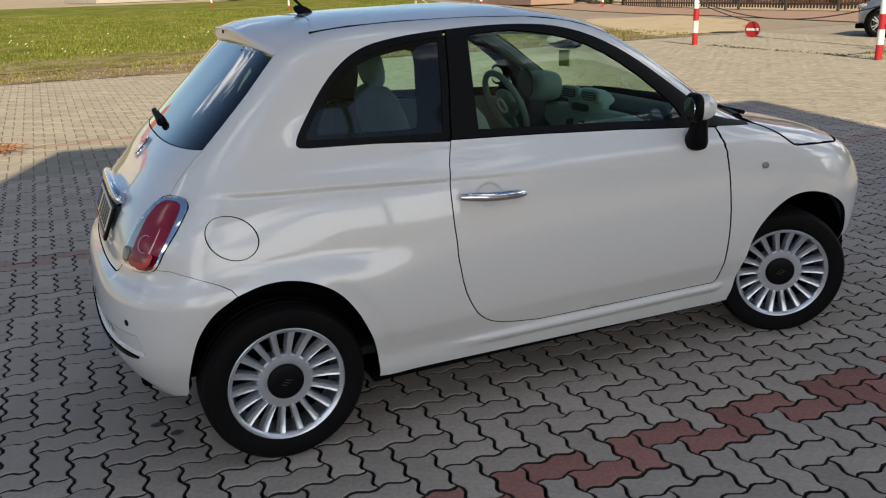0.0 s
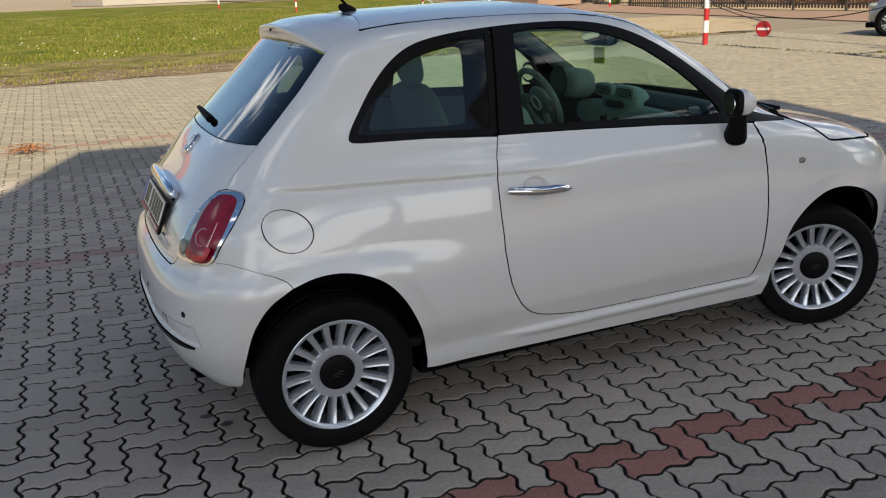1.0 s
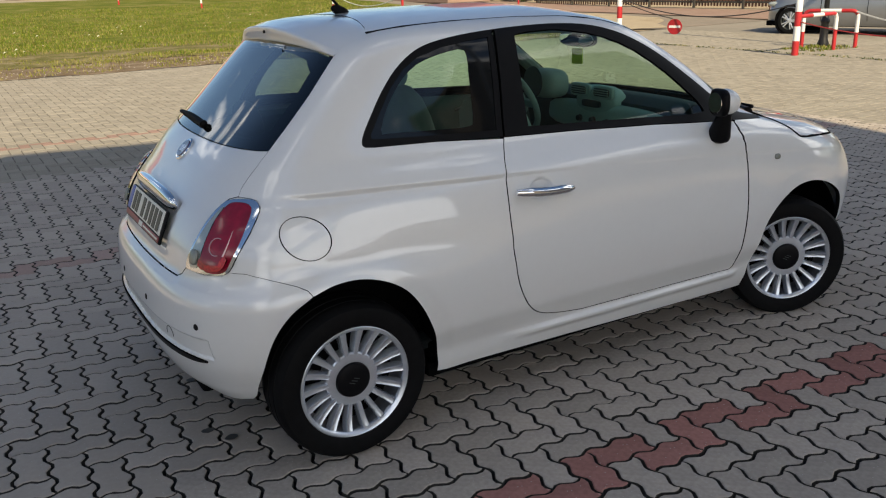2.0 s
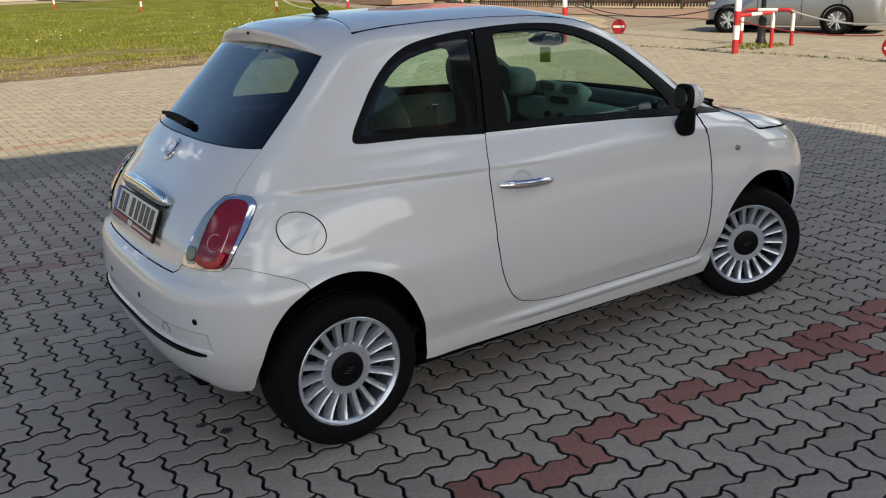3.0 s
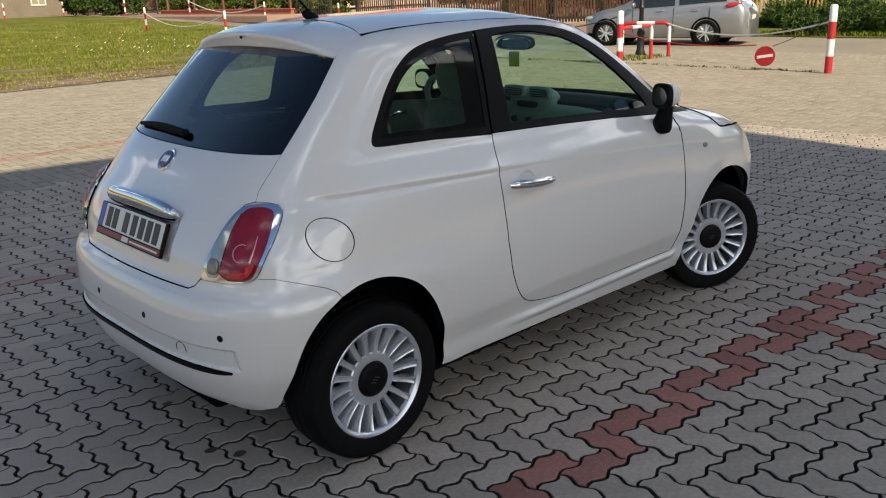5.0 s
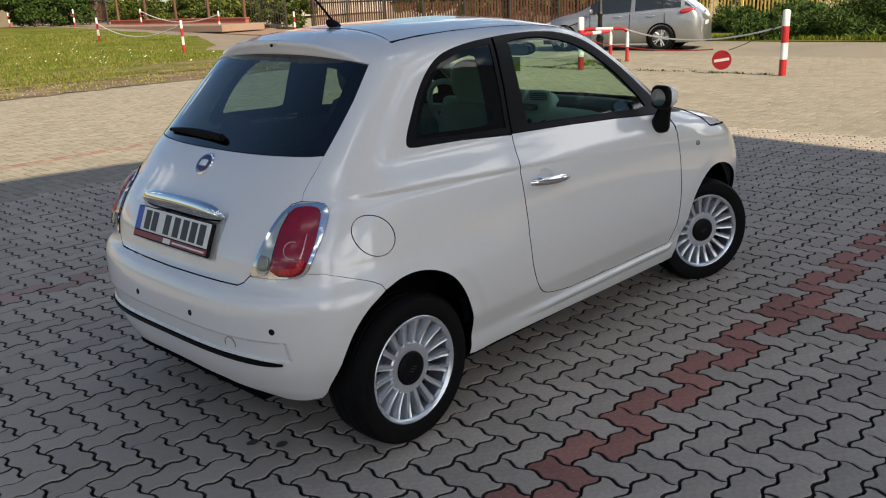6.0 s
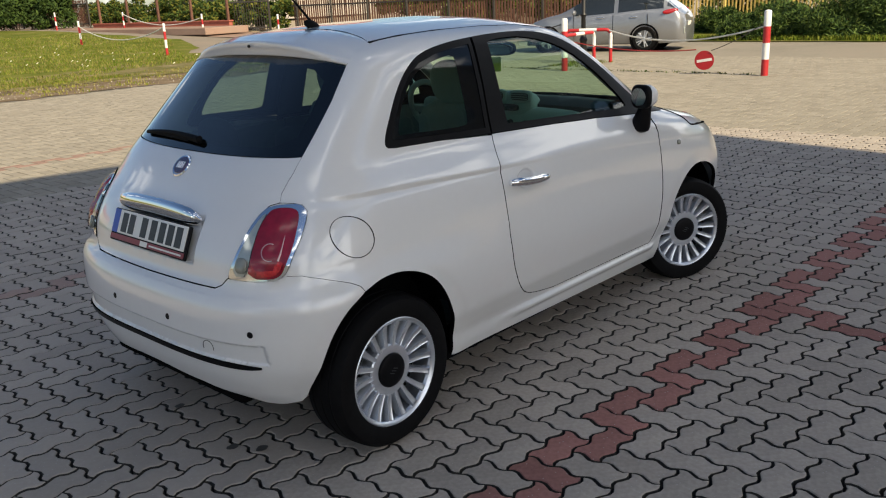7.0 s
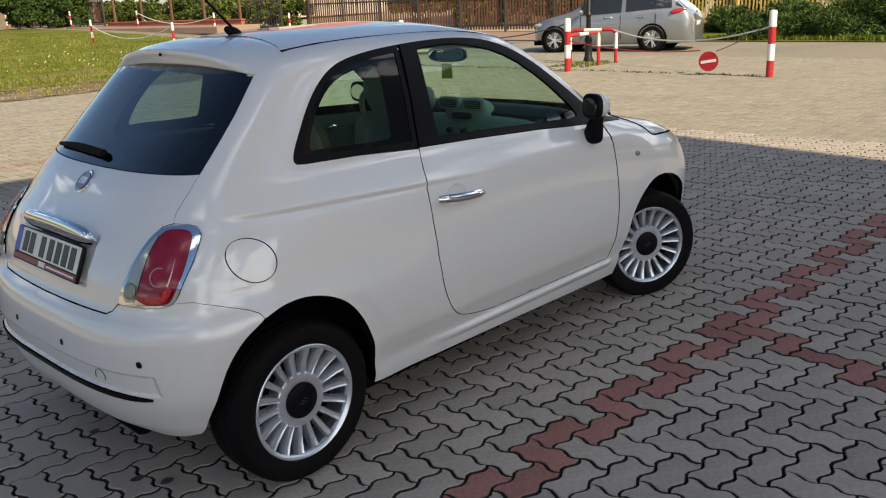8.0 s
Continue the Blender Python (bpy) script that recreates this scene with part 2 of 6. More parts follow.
PAVE = 0.1163                              # half the length of one stone
PAVE_AT = (0.780, -1.273)                  # the middle of one red stone that lies along x
STONE_GREY = simple("stone_grey", (0.374, 0.329, 0.284), 0.92, 0, 0.24, 48, 0.0014, spec=0.12, random_tone=0.12)
STONE_RED = simple("stone_red", (0.310, 0.153, 0.131), 0.92, 0, 0.26, 48, 0.0014, spec=0.12, random_tone=0.15)
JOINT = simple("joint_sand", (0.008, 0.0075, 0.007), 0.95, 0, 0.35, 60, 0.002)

for stone_kind in (STONE_GREY, STONE_RED):
    add_specks(stone_kind.node_tree, stone_kind.node_tree.nodes["Principled BSDF"], 70.0, 0.16, (0.50, 0.48, 0.44))
# near-black stone sides: the shade between stones is put into the colour
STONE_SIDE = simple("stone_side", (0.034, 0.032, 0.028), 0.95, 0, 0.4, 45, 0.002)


def stones_material(name, grey, red):
    """The joined stones: each island its own tone."""
    m, t, b = nodes_of(name)
    g = t.nodes.new("ShaderNodeNewGeometry")
    at = t.nodes.new("ShaderNodeAttribute")
    at.attribute_name = "red"
    mixc = t.nodes.new("ShaderNodeMix")
    mixc.data_type = "RGBA"
    mixc.inputs["A"].default_value, mixc.inputs["B"].default_value = (*grey, 1), (*red, 1)
    t.links.new(at.outputs["Fac"], mixc.inputs["Factor"])
    co = t.nodes.new("ShaderNodeTexCoord")
    n2 = put(t, "ShaderNodeTexNoise", Scale=55.0, Detail=3.0)
    n3 = put(t, "ShaderNodeTexNoise", Scale=0.8, Detail=4.0)
    t.links.new(co.outputs["Object"], n2.inputs["Vector"])
    t.links.new(co.outputs["Object"], n3.inputs["Vector"])
    s = t.nodes.new("ShaderNodeMath")
    s.operation = "ADD"
    t.links.new(n2.outputs["Fac"], s.inputs[0])
    t.links.new(g.outputs["Random Per Island"], s.inputs[1])
    s2 = t.nodes.new("ShaderNodeMath")
    s2.operation = "ADD"
    t.links.new(s.outputs[0], s2.inputs[0])
    t.links.new(n3.outputs["Fac"], s2.inputs[1])
    mr = t.nodes.new("ShaderNodeMapRange")
    mr.inputs["From Min"].default_value, mr.inputs["From Max"].default_value = 0.6, 2.2
    mr.inputs["To Min"].default_value, mr.inputs["To Max"].default_value = 0.84, 1.16
    t.links.new(s2.outputs[0], mr.inputs["Value"])
    v = t.nodes.new("ShaderNodeVectorMath")
    v.operation = "SCALE"
    t.links.new(mixc.outputs["Result"], v.inputs[0])
    t.links.new(mr.outputs["Result"], v.inputs["Scale"])
    t.links.new(v.outputs["Vector"], b.inputs["Base Color"])
    b.inputs["Roughness"].default_value, b.inputs["Specular IOR Level"].default_value = 0.92, 0.12
    add_specks(t, b, 70.0, 0.16, (0.50, 0.48, 0.44))
    bn = put(t, "ShaderNodeBump", Strength=0.6, Distance=0.0012)
    t.links.new(n2.outputs["Fac"], bn.inputs["Height"])
    t.links.new(bn.outputs["Normal"], b.inputs["Normal"])
    return m


# one paving in two tones: near field coloured for shade, far field for sun
STONE_FIELD = stones_material("stone_field", (0.374, 0.329, 0.284), (0.310, 0.153, 0.131))
STONE_SUNLIT = stones_material("sunlit_stone_field", (0.283, 0.257, 0.212), (0.275, 0.185, 0.152))
WAVE_X, WAVE_Y, WAVE = 1, -1, 0.090         # handedness and depth of the stones' zigzag sides


def stone_outline(upright, dots):
    """The zigzag outline of one stone round its middle, in half lengths: six unit sides, each with one full wave."""
    w, h = (0.5, 1.0) if upright else (1.0, 0.5)
    corners = [(-w, -h), (w, -h), (w, h), (-w, h)]
    out = []
    for (x0, y0), (x1, y1) in zip(corners, corners[1:] + corners[:1]):
        for u in range(round(abs(x1 - x0) + abs(y1 - y0))):
            length = abs(x1 - x0) + abs(y1 - y0)
            ax, ay = x0 + (x1 - x0) * u / length, y0 + (y1 - y0) * u / length
            dx, dy = (x1 - x0) / length, (y1 - y0) / length
            for k in range(dots):
                s = k / dots
                # taken along the growing coordinate, so that both neighbours bend alike
                g = s if dx + dy > 0 else 1 - s
                wave = WAVE * max(-1, min(1, 1.5 * math.sin(2 * math.pi * g)))
                px, py = ax + dx * s, ay + dy * s
                if abs(dx) > 0:
                    py += WAVE_X * wave
                else:
                    px += WAVE_Y * wave
                out.append((px, py))
    return out


def stone_verts(upright, dots, joint=0.0064, soft=0.0034):
    """Top ring, chamfer ring and foot ring of a stone, in metres, with its top at z = 0."""
    pts = np.array(stone_outline(upright, dots)) * PAVE
    prev, nxt = np.roll(pts, 1, 0), np.roll(pts, -1, 0)
    tang = (nxt - prev) / np.linalg.norm(nxt - prev, axis=1)[:, None]
    inward = np.stack([-tang[:, 1], tang[:, 0]], 1)
    rings = [(pts + inward * (joint + soft), 0.0), (pts + inward * joint, -soft), (pts + inward * joint, -0.03)]
    return [np.c_[r, np.full(len(r), z)] for r, z in rings]


def stone_mesh(upright, dots):
    rings = stone_verts(upright, dots)
    n = len(rings[0])
    faces = [tuple(range(n))]
    for a in range(2):
        faces += [(a * n + k, (a + 1) * n + k, (a + 1) * n + (k + 1) % n, a * n + (k + 1) % n) for k in range(n)]
    return np.concatenate(rings), faces


def stones():
    """Middles, direction and colour of the stones of the yard: x along the car, two lying and two standing a cell."""
    for i in range(-110, 180):
        for j in range(-110, 180):
            # herringbone cell: steps (1, -1) and (2, 2)
            for upright in (False, True):
                cx = i + 2 * j + (1.5 if upright else 0)
                cy = -i + 2 * j + (0.5 if upright else 0)
                x, y = PAVE_AT[0] + PAVE * cx, PAVE_AT[1] + PAVE * cy
                if -7.0 < x < 17.0 and -6.1 < y < 14.4:
                    yield x, y, upright, cx, cy


def is_red(cx, cy, upright):
    """Red rows along x at three places, and one that runs off across them."""
    for row in (0, 32, 72):
        y0 = cy - row
        if row == 72 and cx > 25 or row == 32 and cx > 55:
            continue
        if (not upright and (abs(y0) < 0.01 and round(cx) % 4 == 0 or abs(y0 + 1) < 0.01 and round(cx) % 4 == 1)) or (upright and abs(y0 + 0.5) < 0.01 and round(cx - 2.5) % 4 == 0):
            return 0.45 if row == 32 else 1.0                # the row behind the car is a weaker red
    k = 2 * (11 - cx)
    if k > -1.5 and abs(cy + 3 + 1.5 * k) < 0.01 and upright == (round(k) % 2 == 1):
        return 1.0
    return 0.0


def slope(x, y):
    return (ground_height(x + .1, y) - ground_height(x - .1, y)) / .2, (ground_height(x, y + .1) - ground_height(x, y - .1)) / .2


def paving():
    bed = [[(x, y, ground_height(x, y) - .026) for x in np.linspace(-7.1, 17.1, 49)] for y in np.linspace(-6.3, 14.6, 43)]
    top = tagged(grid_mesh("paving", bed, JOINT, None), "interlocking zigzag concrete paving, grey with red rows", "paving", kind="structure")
    sand = simple("pale_joint_fill", (.135, .120, .095), .95, 0, .35, 40, .002)
    for name, x0, x1, y0, y1 in (("joint_fill", -7.1, 7.5, 5.2, 14.6), ("joint_fill", 7.5, 17.1, -6.3, 14.6)):
        fill = [[(x, y, ground_height(x, y) - .005) for x in np.linspace(x0, x1, 25)] for y in np.linspace(y0, y1, 25)]
        grid_mesh(name, fill, sand, top, "pale fill set high in the joints of the far paving")
    share = {}
    for upright in (False, True):
        for red in (False, True):
            v, f = stone_mesh(upright, 6)
            me = bpy.data.meshes.new("paving_stone")
            me.from_pydata([tuple(map(float, p)) for p in v], [], f)
            me.materials.append(STONE_RED if red else STONE_GREY)
            me.materials.append(STONE_SIDE)                  # sides painted near black for the shade down in the joint
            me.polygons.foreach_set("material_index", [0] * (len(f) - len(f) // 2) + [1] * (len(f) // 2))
            share[upright, red] = me
    rnd = random.Random(5)
    near, far = [], []
    for x, y, upright, cx, cy in stones():
        (near if -0.9 < x < 2.5 and -2.35 < y < -0.55 else far).append((x, y, upright, is_red(cx, cy, upright)))
    near.sort(key=lambda s: (s[0] - 0.8) ** 2 + (s[1] + 1.5) ** 2)
    far += near[300:]
    for x, y, upright, red in near[:300]:
        ob = new("paving_stone", share[upright, red > 0])
        ob.parent = top
        gx, gy = slope(x, y)
        ob.matrix_basis = pose(x, y, ground_height(x, y) + rnd.uniform(-0.0025, 0.0015), math.degrees(gy) + rnd.gauss(0, 0.35), rnd.gauss(0, 0.35) - math.degrees(gx), rnd.gauss(0, 0.25))
    for dots, name, keep in ((5, "paving_field", lambda x, y: x < 7.5 and y < 5.2), (2, "far_paving_field", lambda x, y: not (x < 7.5 and y < 5.2))):
        kinds = {u: stone_mesh(u, dots) for u in (False, True)}
        verts, faces, reds, at = [], [], [], 0
        for x, y, upright, red in far:
            if not keep(x, y):
                continue
            v, f = kinds[upright]
            gx, gy = slope(x, y)
            tilt = gx + rnd.gauss(0, 0.004), gy + rnd.gauss(0, 0.004)
            w = v + (x, y, ground_height(x, y))
            w[:, 2] += v[:, 0] * tilt[0] + v[:, 1] * tilt[1] + rnd.uniform(-0.0025, 0.0015)
            verts.append(w)
            faces += [tuple(k + at for k in q) for q in f]
            reds.append(np.full(len(v), red))
            at += len(v)
        if not verts:
            continue
        me = bpy.data.meshes.new(name)
        me.from_pydata(np.concatenate(verts).tolist(), [], faces)
        a = me.attributes.new("red", "FLOAT", "POINT")
        a.data.foreach_set("value", np.concatenate(reds))
        me.materials.append(STONE_FIELD if dots == 5 else STONE_SUNLIT)
        if dots == 5:
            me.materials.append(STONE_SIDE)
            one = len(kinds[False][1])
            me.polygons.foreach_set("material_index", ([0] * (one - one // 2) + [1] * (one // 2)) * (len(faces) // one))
        ob = new(name, me)
        ob.parent = top
        tagged(ob, kind="stuff")


# ---- the car's skin: rounded plan outlines, one for each height ----
def smooth_curve(xk, yk):
    """A smooth curve through knots that does not overshoot."""
    xk, yk = np.array(xk, float), np.array(yk, float)
    h = np.diff(xk)
    d = np.diff(yk) / h
    m = np.zeros(len(xk))
    for i in range(1, len(xk) - 1):
        if d[i - 1] * d[i] > 0:
            w1, w2 = 2 * h[i] + h[i - 1], h[i] + 2 * h[i - 1]
            m[i] = (w1 + w2) / (w1 / d[i - 1] + w2 / d[i])
    m[0], m[-1] = d[0], d[-1]

    def value(x):
        x = np.clip(x, xk[0], xk[-1])
        i = np.clip(np.searchsorted(xk, x) - 1, 0, len(h) - 1)
        t = (x - xk[i]) / h[i]
        return yk[i] * (1 + 2 * t) * (1 - t) ** 2 + m[i] * h[i] * t * (1 - t) ** 2 + yk[i + 1] * t * t * (3 - 2 * t) + m[i + 1] * h[i] * t * t * (t - 1)
    return value


def ease(t):
    t = np.clip(t, 0, 1)
    return t * t * (3 - 2 * t)


MID, TOP, KQ, MP = 1.0, 1.512, 1.25, 3.0
half_width = smooth_curve([.16, .18, .21, .25, .30, .35, .42, .60, .75, .85, .92, .96, 1.05, 1.09, 1.20, 1.30, 1.37, 1.42, 1.45, 1.475, 1.498, 1.512],
                          [.700, .712, .724, .738, .746, .766, .793, .81, .803, .793, .780, .757, .697, .682, .648, .615, .590, .566, .53, .44, .28, .02])
rear_end = smooth_curve([.16, .25, .30, .40, .50, .55, .62, .66, .69, .76, .86, .94, 1.03, 1.09, 1.37, 1.41, 1.43, 1.45, 1.475, 1.498, 1.512],
                        [-.40, -.47, -.51, -.545, -.553, -.55, -.54, -.52, -.49, -.478, -.432, -.37, -.297, -.230, .060, .10, .13, .17, .25, .42, .85])
front_end = smooth_curve([.16, .25, .40, .60, .70, .80, .90, .95, 1.0, 1.03, 1.10, 1.20, 1.30, 1.40, 1.44, 1.475, 1.498, 1.512],
                         [2.92, 3.0, 3.06, 3.06, 3.02, 2.93, 2.68, 2.44, 2.20, 2.12, 2.01, 1.86, 1.70, 1.52, 1.42, 1.27, 1.15, 1.02])
rear_square = smooth_curve([.2, .55, .72, .94, 1.09, 1.37, 1.43, 1.47, 1.512], [8, 10, 12, 9.5, 13, 16, 9, 5, 3])
front_square = smooth_curve([.2, .6, .8, .95, 1.03, 1.2, 1.4, 1.47, 1.512], [7, 8, 8, 9, 12, 12, 8, 4, 3])


def taper(x, z):
    return 1 - .042 * ease((.7 - x) / .7) * ease((z - .62) / .12)


def shape(x, z):
    r = x < MID
    return np.where(r, MID - rear_end(z), front_end(z) - MID), np.where(r, rear_square(z), front_square(z))


def to_skin(p):
    """(x, y, z) near the skin to its flat chart: bearing round the car's middle, and height."""
    x, y, z = (np.asarray(c, float) for c in np.asarray(p, float).T)
    reach, n = shape(x, z)
    q = np.arctan2(np.abs(x - MID) / reach, np.maximum(np.abs(y) / (half_width(z) * taper(x, z)), 1e-9))
    q = np.where(x < MID, q, -q)
    q = np.where(y > 0, np.where(x < MID, np.pi - q, -np.pi - q), q)
    return np.stack([KQ * q, z], -1)


def side(x, z):
    """A point on the right side of the skin."""
    x, z = np.float64(x), np.float64(z)
    reach, n = shape(x, z)
    return float(x), float(-half_width(z) * taper(x, z) * np.clip(1 - (abs(x - MID) / reach) ** n, 0, 1) ** (1 / MP)), float(z)


def bare_skin(c):
    """From the flat chart back to (x, y, z)."""
    q, z = c[:, 0] / KQ, c[:, 1]
    left = np.abs(q) > np.pi / 2
    q = np.where(left, np.sign(q) * np.pi - q, q)
    rear = q > 0
    a = np.abs(q)
    n = np.where(rear, rear_square(z), front_square(z))
    reach = np.where(rear, MID - rear_end(z), front_end(z) - MID)
    s, co = np.maximum(np.sin(a), 1e-6), np.maximum(np.cos(a), 1e-6)
    lo, hi = np.zeros(len(q)), np.full(len(q), 1.6)
    for _ in range(40):
        mid = (lo + hi) / 2
        big = (mid * s) ** n + (mid * co) ** MP > 1
        lo, hi = np.where(big, lo, mid), np.where(big, mid, hi)
    x = MID - np.where(rear, 1, -1) * reach * lo * s
    y = -half_width(z) * taper(x, z) * lo * co
    return np.stack([x, np.where(left, -y, y), z], -1)


def with_normals(fn, c, eps=1e-3):
    p = fn(c)
    a, b = fn(c + (eps, 0)) - fn(c - (eps, 0)), fn(c + (0, eps)) - fn(c - (0, eps))
    n = np.cross(a, b)
    n /= np.maximum(np.linalg.norm(n, axis=1), 1e-12)[:, None]
    out = p - (1.0, 0, 0.7)
    return p, np.where(((n * out).sum(1) < 0)[:, None], -n, n)


def crease_height(x):
    return .953 - .022 * x - .0165 * x * x


def relief(p):
    """Pressed shapes of the sheet metal: shoulder crease, arch flares, rear bumper recess, door bottom."""
    x, y, z = p[:, 0], np.abs(p[:, 1]), p[:, 2]
    zc = crease_height(x)
    on_side = ease((x + .215) / .14) * ease((2.7 - x) / .3)
    press = .10 + .90 * ease((1.05 - x) / .55)
    d = -.015 * press * ease((zc + .008 - z) / .016) * np.exp(-np.maximum(zc - .008 - z, 0) / .10) * on_side
    for ax, r, flare in ((0.015, .352, 1.0), (2.37, .385, .45)):
        far = np.hypot(x - ax, z - .31) - r
        lip = .005 * np.exp(-(np.maximum(far - .042, 0) / .075) ** 2) - .004 * ease((.046 - far) / .046)
        d = d + flare * lip * ease((x + .45) / .1)
    bow = .012 * (1 - np.minimum(y / .6, 1) ** 2)
    rec = ease((.63 - y) / .012) * ease((z - .431 - bow) / .006) * ease((.508 - z) / .01) * (x < -.2)
    d = d - .010 * rec
    shelf = ease((z - .652) / .012) * ease((.70 - z) / .02) * (x < -.40)
    d = d - .004 * shelf * ease((.46 - y) / .05)
    sill = ease((.302 - z) / .018) * ease((z - .25) / .03) * ease((x - .58) / .3) * ease((2.0 - x) / .1)
    d = d + .015 * sill
    cup = ease((1 - np.hypot((x - .795) / .062, (z - .862) / .046)) / .35)
    d = d - .014 * cup * (y > .5)
    plate = ease((.29 - y) / .02) * ease((z - .735) / .015) * ease((.90 - z) / .02) * (x < -.3)
    return d - .012 * plate


def skin(c):
    p = bare_skin(c)
    e = 1e-3
    a, b = bare_skin(c + (e, 0)) - bare_skin(c - (e, 0)), bare_skin(c + (0, e)) - bare_skin(c - (0, e))
    n = np.cross(a, b)
    n /= np.maximum(np.linalg.norm(n, axis=1), 1e-12)[:, None]
    n = np.where(((n * (p - (1.0, 0, 0.7))).sum(1) < 0)[:, None], -n, n)
    return p + n * relief(p)[:, None]


def top_skin(c):
    """Roof and bonnet: the height over (x, y)."""
    x, y = c[:, 0], c[:, 1]
    lo, hi = np.full(len(x), .5), np.full(len(x), TOP)
    for _ in range(40):
        z = (lo + hi) / 2
        reach, n = shape(x, z)
        big = (np.abs(x - MID) / reach) ** n + (np.abs(y) / (half_width(z) * taper(x, z))) ** MP > 1
        lo, hi = np.where(big, lo, z), np.where(big, z, hi)
    return np.stack([x, y, lo], -1)


def inside(c, loop):
    x, y = c[:, 0], c[:, 1]
    ok = np.zeros(len(c), bool)
    for (x0, y0), (x1, y1) in zip(loop, np.roll(loop, -1, 0)):
        cross = (y0 > y) != (y1 > y)
        ok ^= cross & (x < (x1 - x0) * (y - y0) / ((y1 - y0) or 1e-12) + x0)
    return ok


def dense(loop, step):
    out = []
    for a, b in zip(loop, np.roll(loop, -1, 0)):
        k = max(1, int(np.ceil(np.linalg.norm(b - a) / step)))
        out += [a + (b - a) * i / k for i in range(k)]
    return np.array(out)


def rounded(loop, times=2):
    """Chaikin's corner cutting, for loops given by few corners."""
    loop = np.array(loop, float)
    for _ in range(times):
        nxt = np.roll(loop, -1, 0)
        loop = np.stack([.75 * loop + .25 * nxt, .25 * loop + .75 * nxt], 1).reshape(-1, 2)
    return loop


def shrunk(loop, by):
    loop = np.array(loop, float)
    prev, nxt = np.roll(loop, 1, 0), np.roll(loop, -1, 0)
    t = nxt - prev
    t /= np.maximum(np.linalg.norm(t, axis=1), 1e-9)[:, None]
    area = (loop[:, 0] * nxt[:, 1] - nxt[:, 0] * loop[:, 1]).sum()
    return loop + np.stack([-t[:, 1], t[:, 0]], 1) * by * np.sign(area)


def patch(name, loop, fn, material, parent, label="", holes=(), step=.03, gap=.0022, depth=.014, lift=0.0, lines=(), dome=0.0):
    """A pressed panel: a loop of the chart, cut out of the skin with its edges folded in; holes go through it."""
    from mathutils import geometry
    loops = [dense(shrunk(loop, gap), step)] + [dense(shrunk(h, -gap), step) for h in holes]
    pts, edges = [], []
    for lp in loops:
        base = len(pts)
        pts += list(lp)
        edges += [(base + i, base + (i + 1) % len(lp)) for i in range(len(lp))]
    lo, hi = loops[0].min(0), loops[0].max(0)
    gx, gy = np.meshgrid(np.arange(lo[0], hi[0], step), np.arange(lo[1], hi[1], step))
    grid = np.stack([gx.ravel(), gy.ravel()], -1) + np.random.RandomState(3).uniform(-.08, .08, (gx.size, 2)) * step
    extra = [np.array(ln) for ln in lines]
    grid = np.concatenate([grid] + extra) if extra else grid
    ok = inside(grid, loops[0])
    for h in loops[1:]:
        ok &= ~inside(grid, h)
    grid = grid[ok]
    rim = np.array(pts)
    far = np.array([np.min(((rim - g) ** 2).sum(1)) for g in grid]) > (.35 * step) ** 2 if len(grid) else np.zeros(0, bool)
    pts += list(grid[far])
    v2, _, f2, *_ = geometry.delaunay_2d_cdt([Vector(p) for p in pts], edges, [], 0, 1e-6)
    c = np.array([tuple(v) for v in v2])
    tri = np.array([f for f in f2 if len(f) == 3])
    mid = c[tri].mean(1)
    keep = inside(mid, loops[0])
    for h in loops[1:]:
        keep &= ~inside(mid, h)
    tri = tri[keep]
    p, n = with_normals(fn, c)
    p = p + n * lift
    if dome:
        away = np.array([np.sqrt(((rim - g) ** 2).sum(1).min()) for g in c])
        p = p + n * (dome * np.sqrt(ease(away / .03)))[:, None]
    # make the faces look outwards
    fn_ = np.cross(p[tri[:, 1]] - p[tri[:, 0]], p[tri[:, 2]] - p[tri[:, 0]])
    flip = (fn_ * n[tri[:, 0]]).sum(1) < 0
    tri[flip] = tri[flip][:, ::-1]
    verts, norms, faces = [*p], [*n], [tuple(map(int, t)) for t in tri]
    count = {}
    for t in tri:
        for a, b in ((t[0], t[1]), (t[1], t[2]), (t[2], t[0])):
            count[min(a, b), max(a, b)] = count.get((min(a, b), max(a, b)), []) + [(a, b)]
    if depth:
        low = {}

        def folded(i, out):
            if i not in low:
                low[i] = len(verts)
                verts.extend([p[i], p[i] - n[i] * depth])
                norms.extend([n[i] * .25 + out, out])
            return low[i]
        for (i, j), who in count.items():
            if len(who) == 1:
                a, b = who[0]
                out = np.cross(p[b] - p[a], n[a])
                out = out / max(np.linalg.norm(out), 1e-9)
                ka, kb = folded(a, out), folded(b, out)
                faces.append((kb, ka, ka + 1, kb + 1))
    norms = np.array(norms)
    norms /= np.maximum(np.linalg.norm(norms, axis=1), 1e-9)[:, None]
    ob = mesh_of(name, verts, faces, material, parent, label, norms)
    if depth:
        ob.data.materials.append(LINER)                      # folded edges painted black for the shade in the panel gap
        ob.data.polygons.foreach_set("material_index", [0] * len(tri) + [1] * (len(faces) - len(tri)))
    return ob


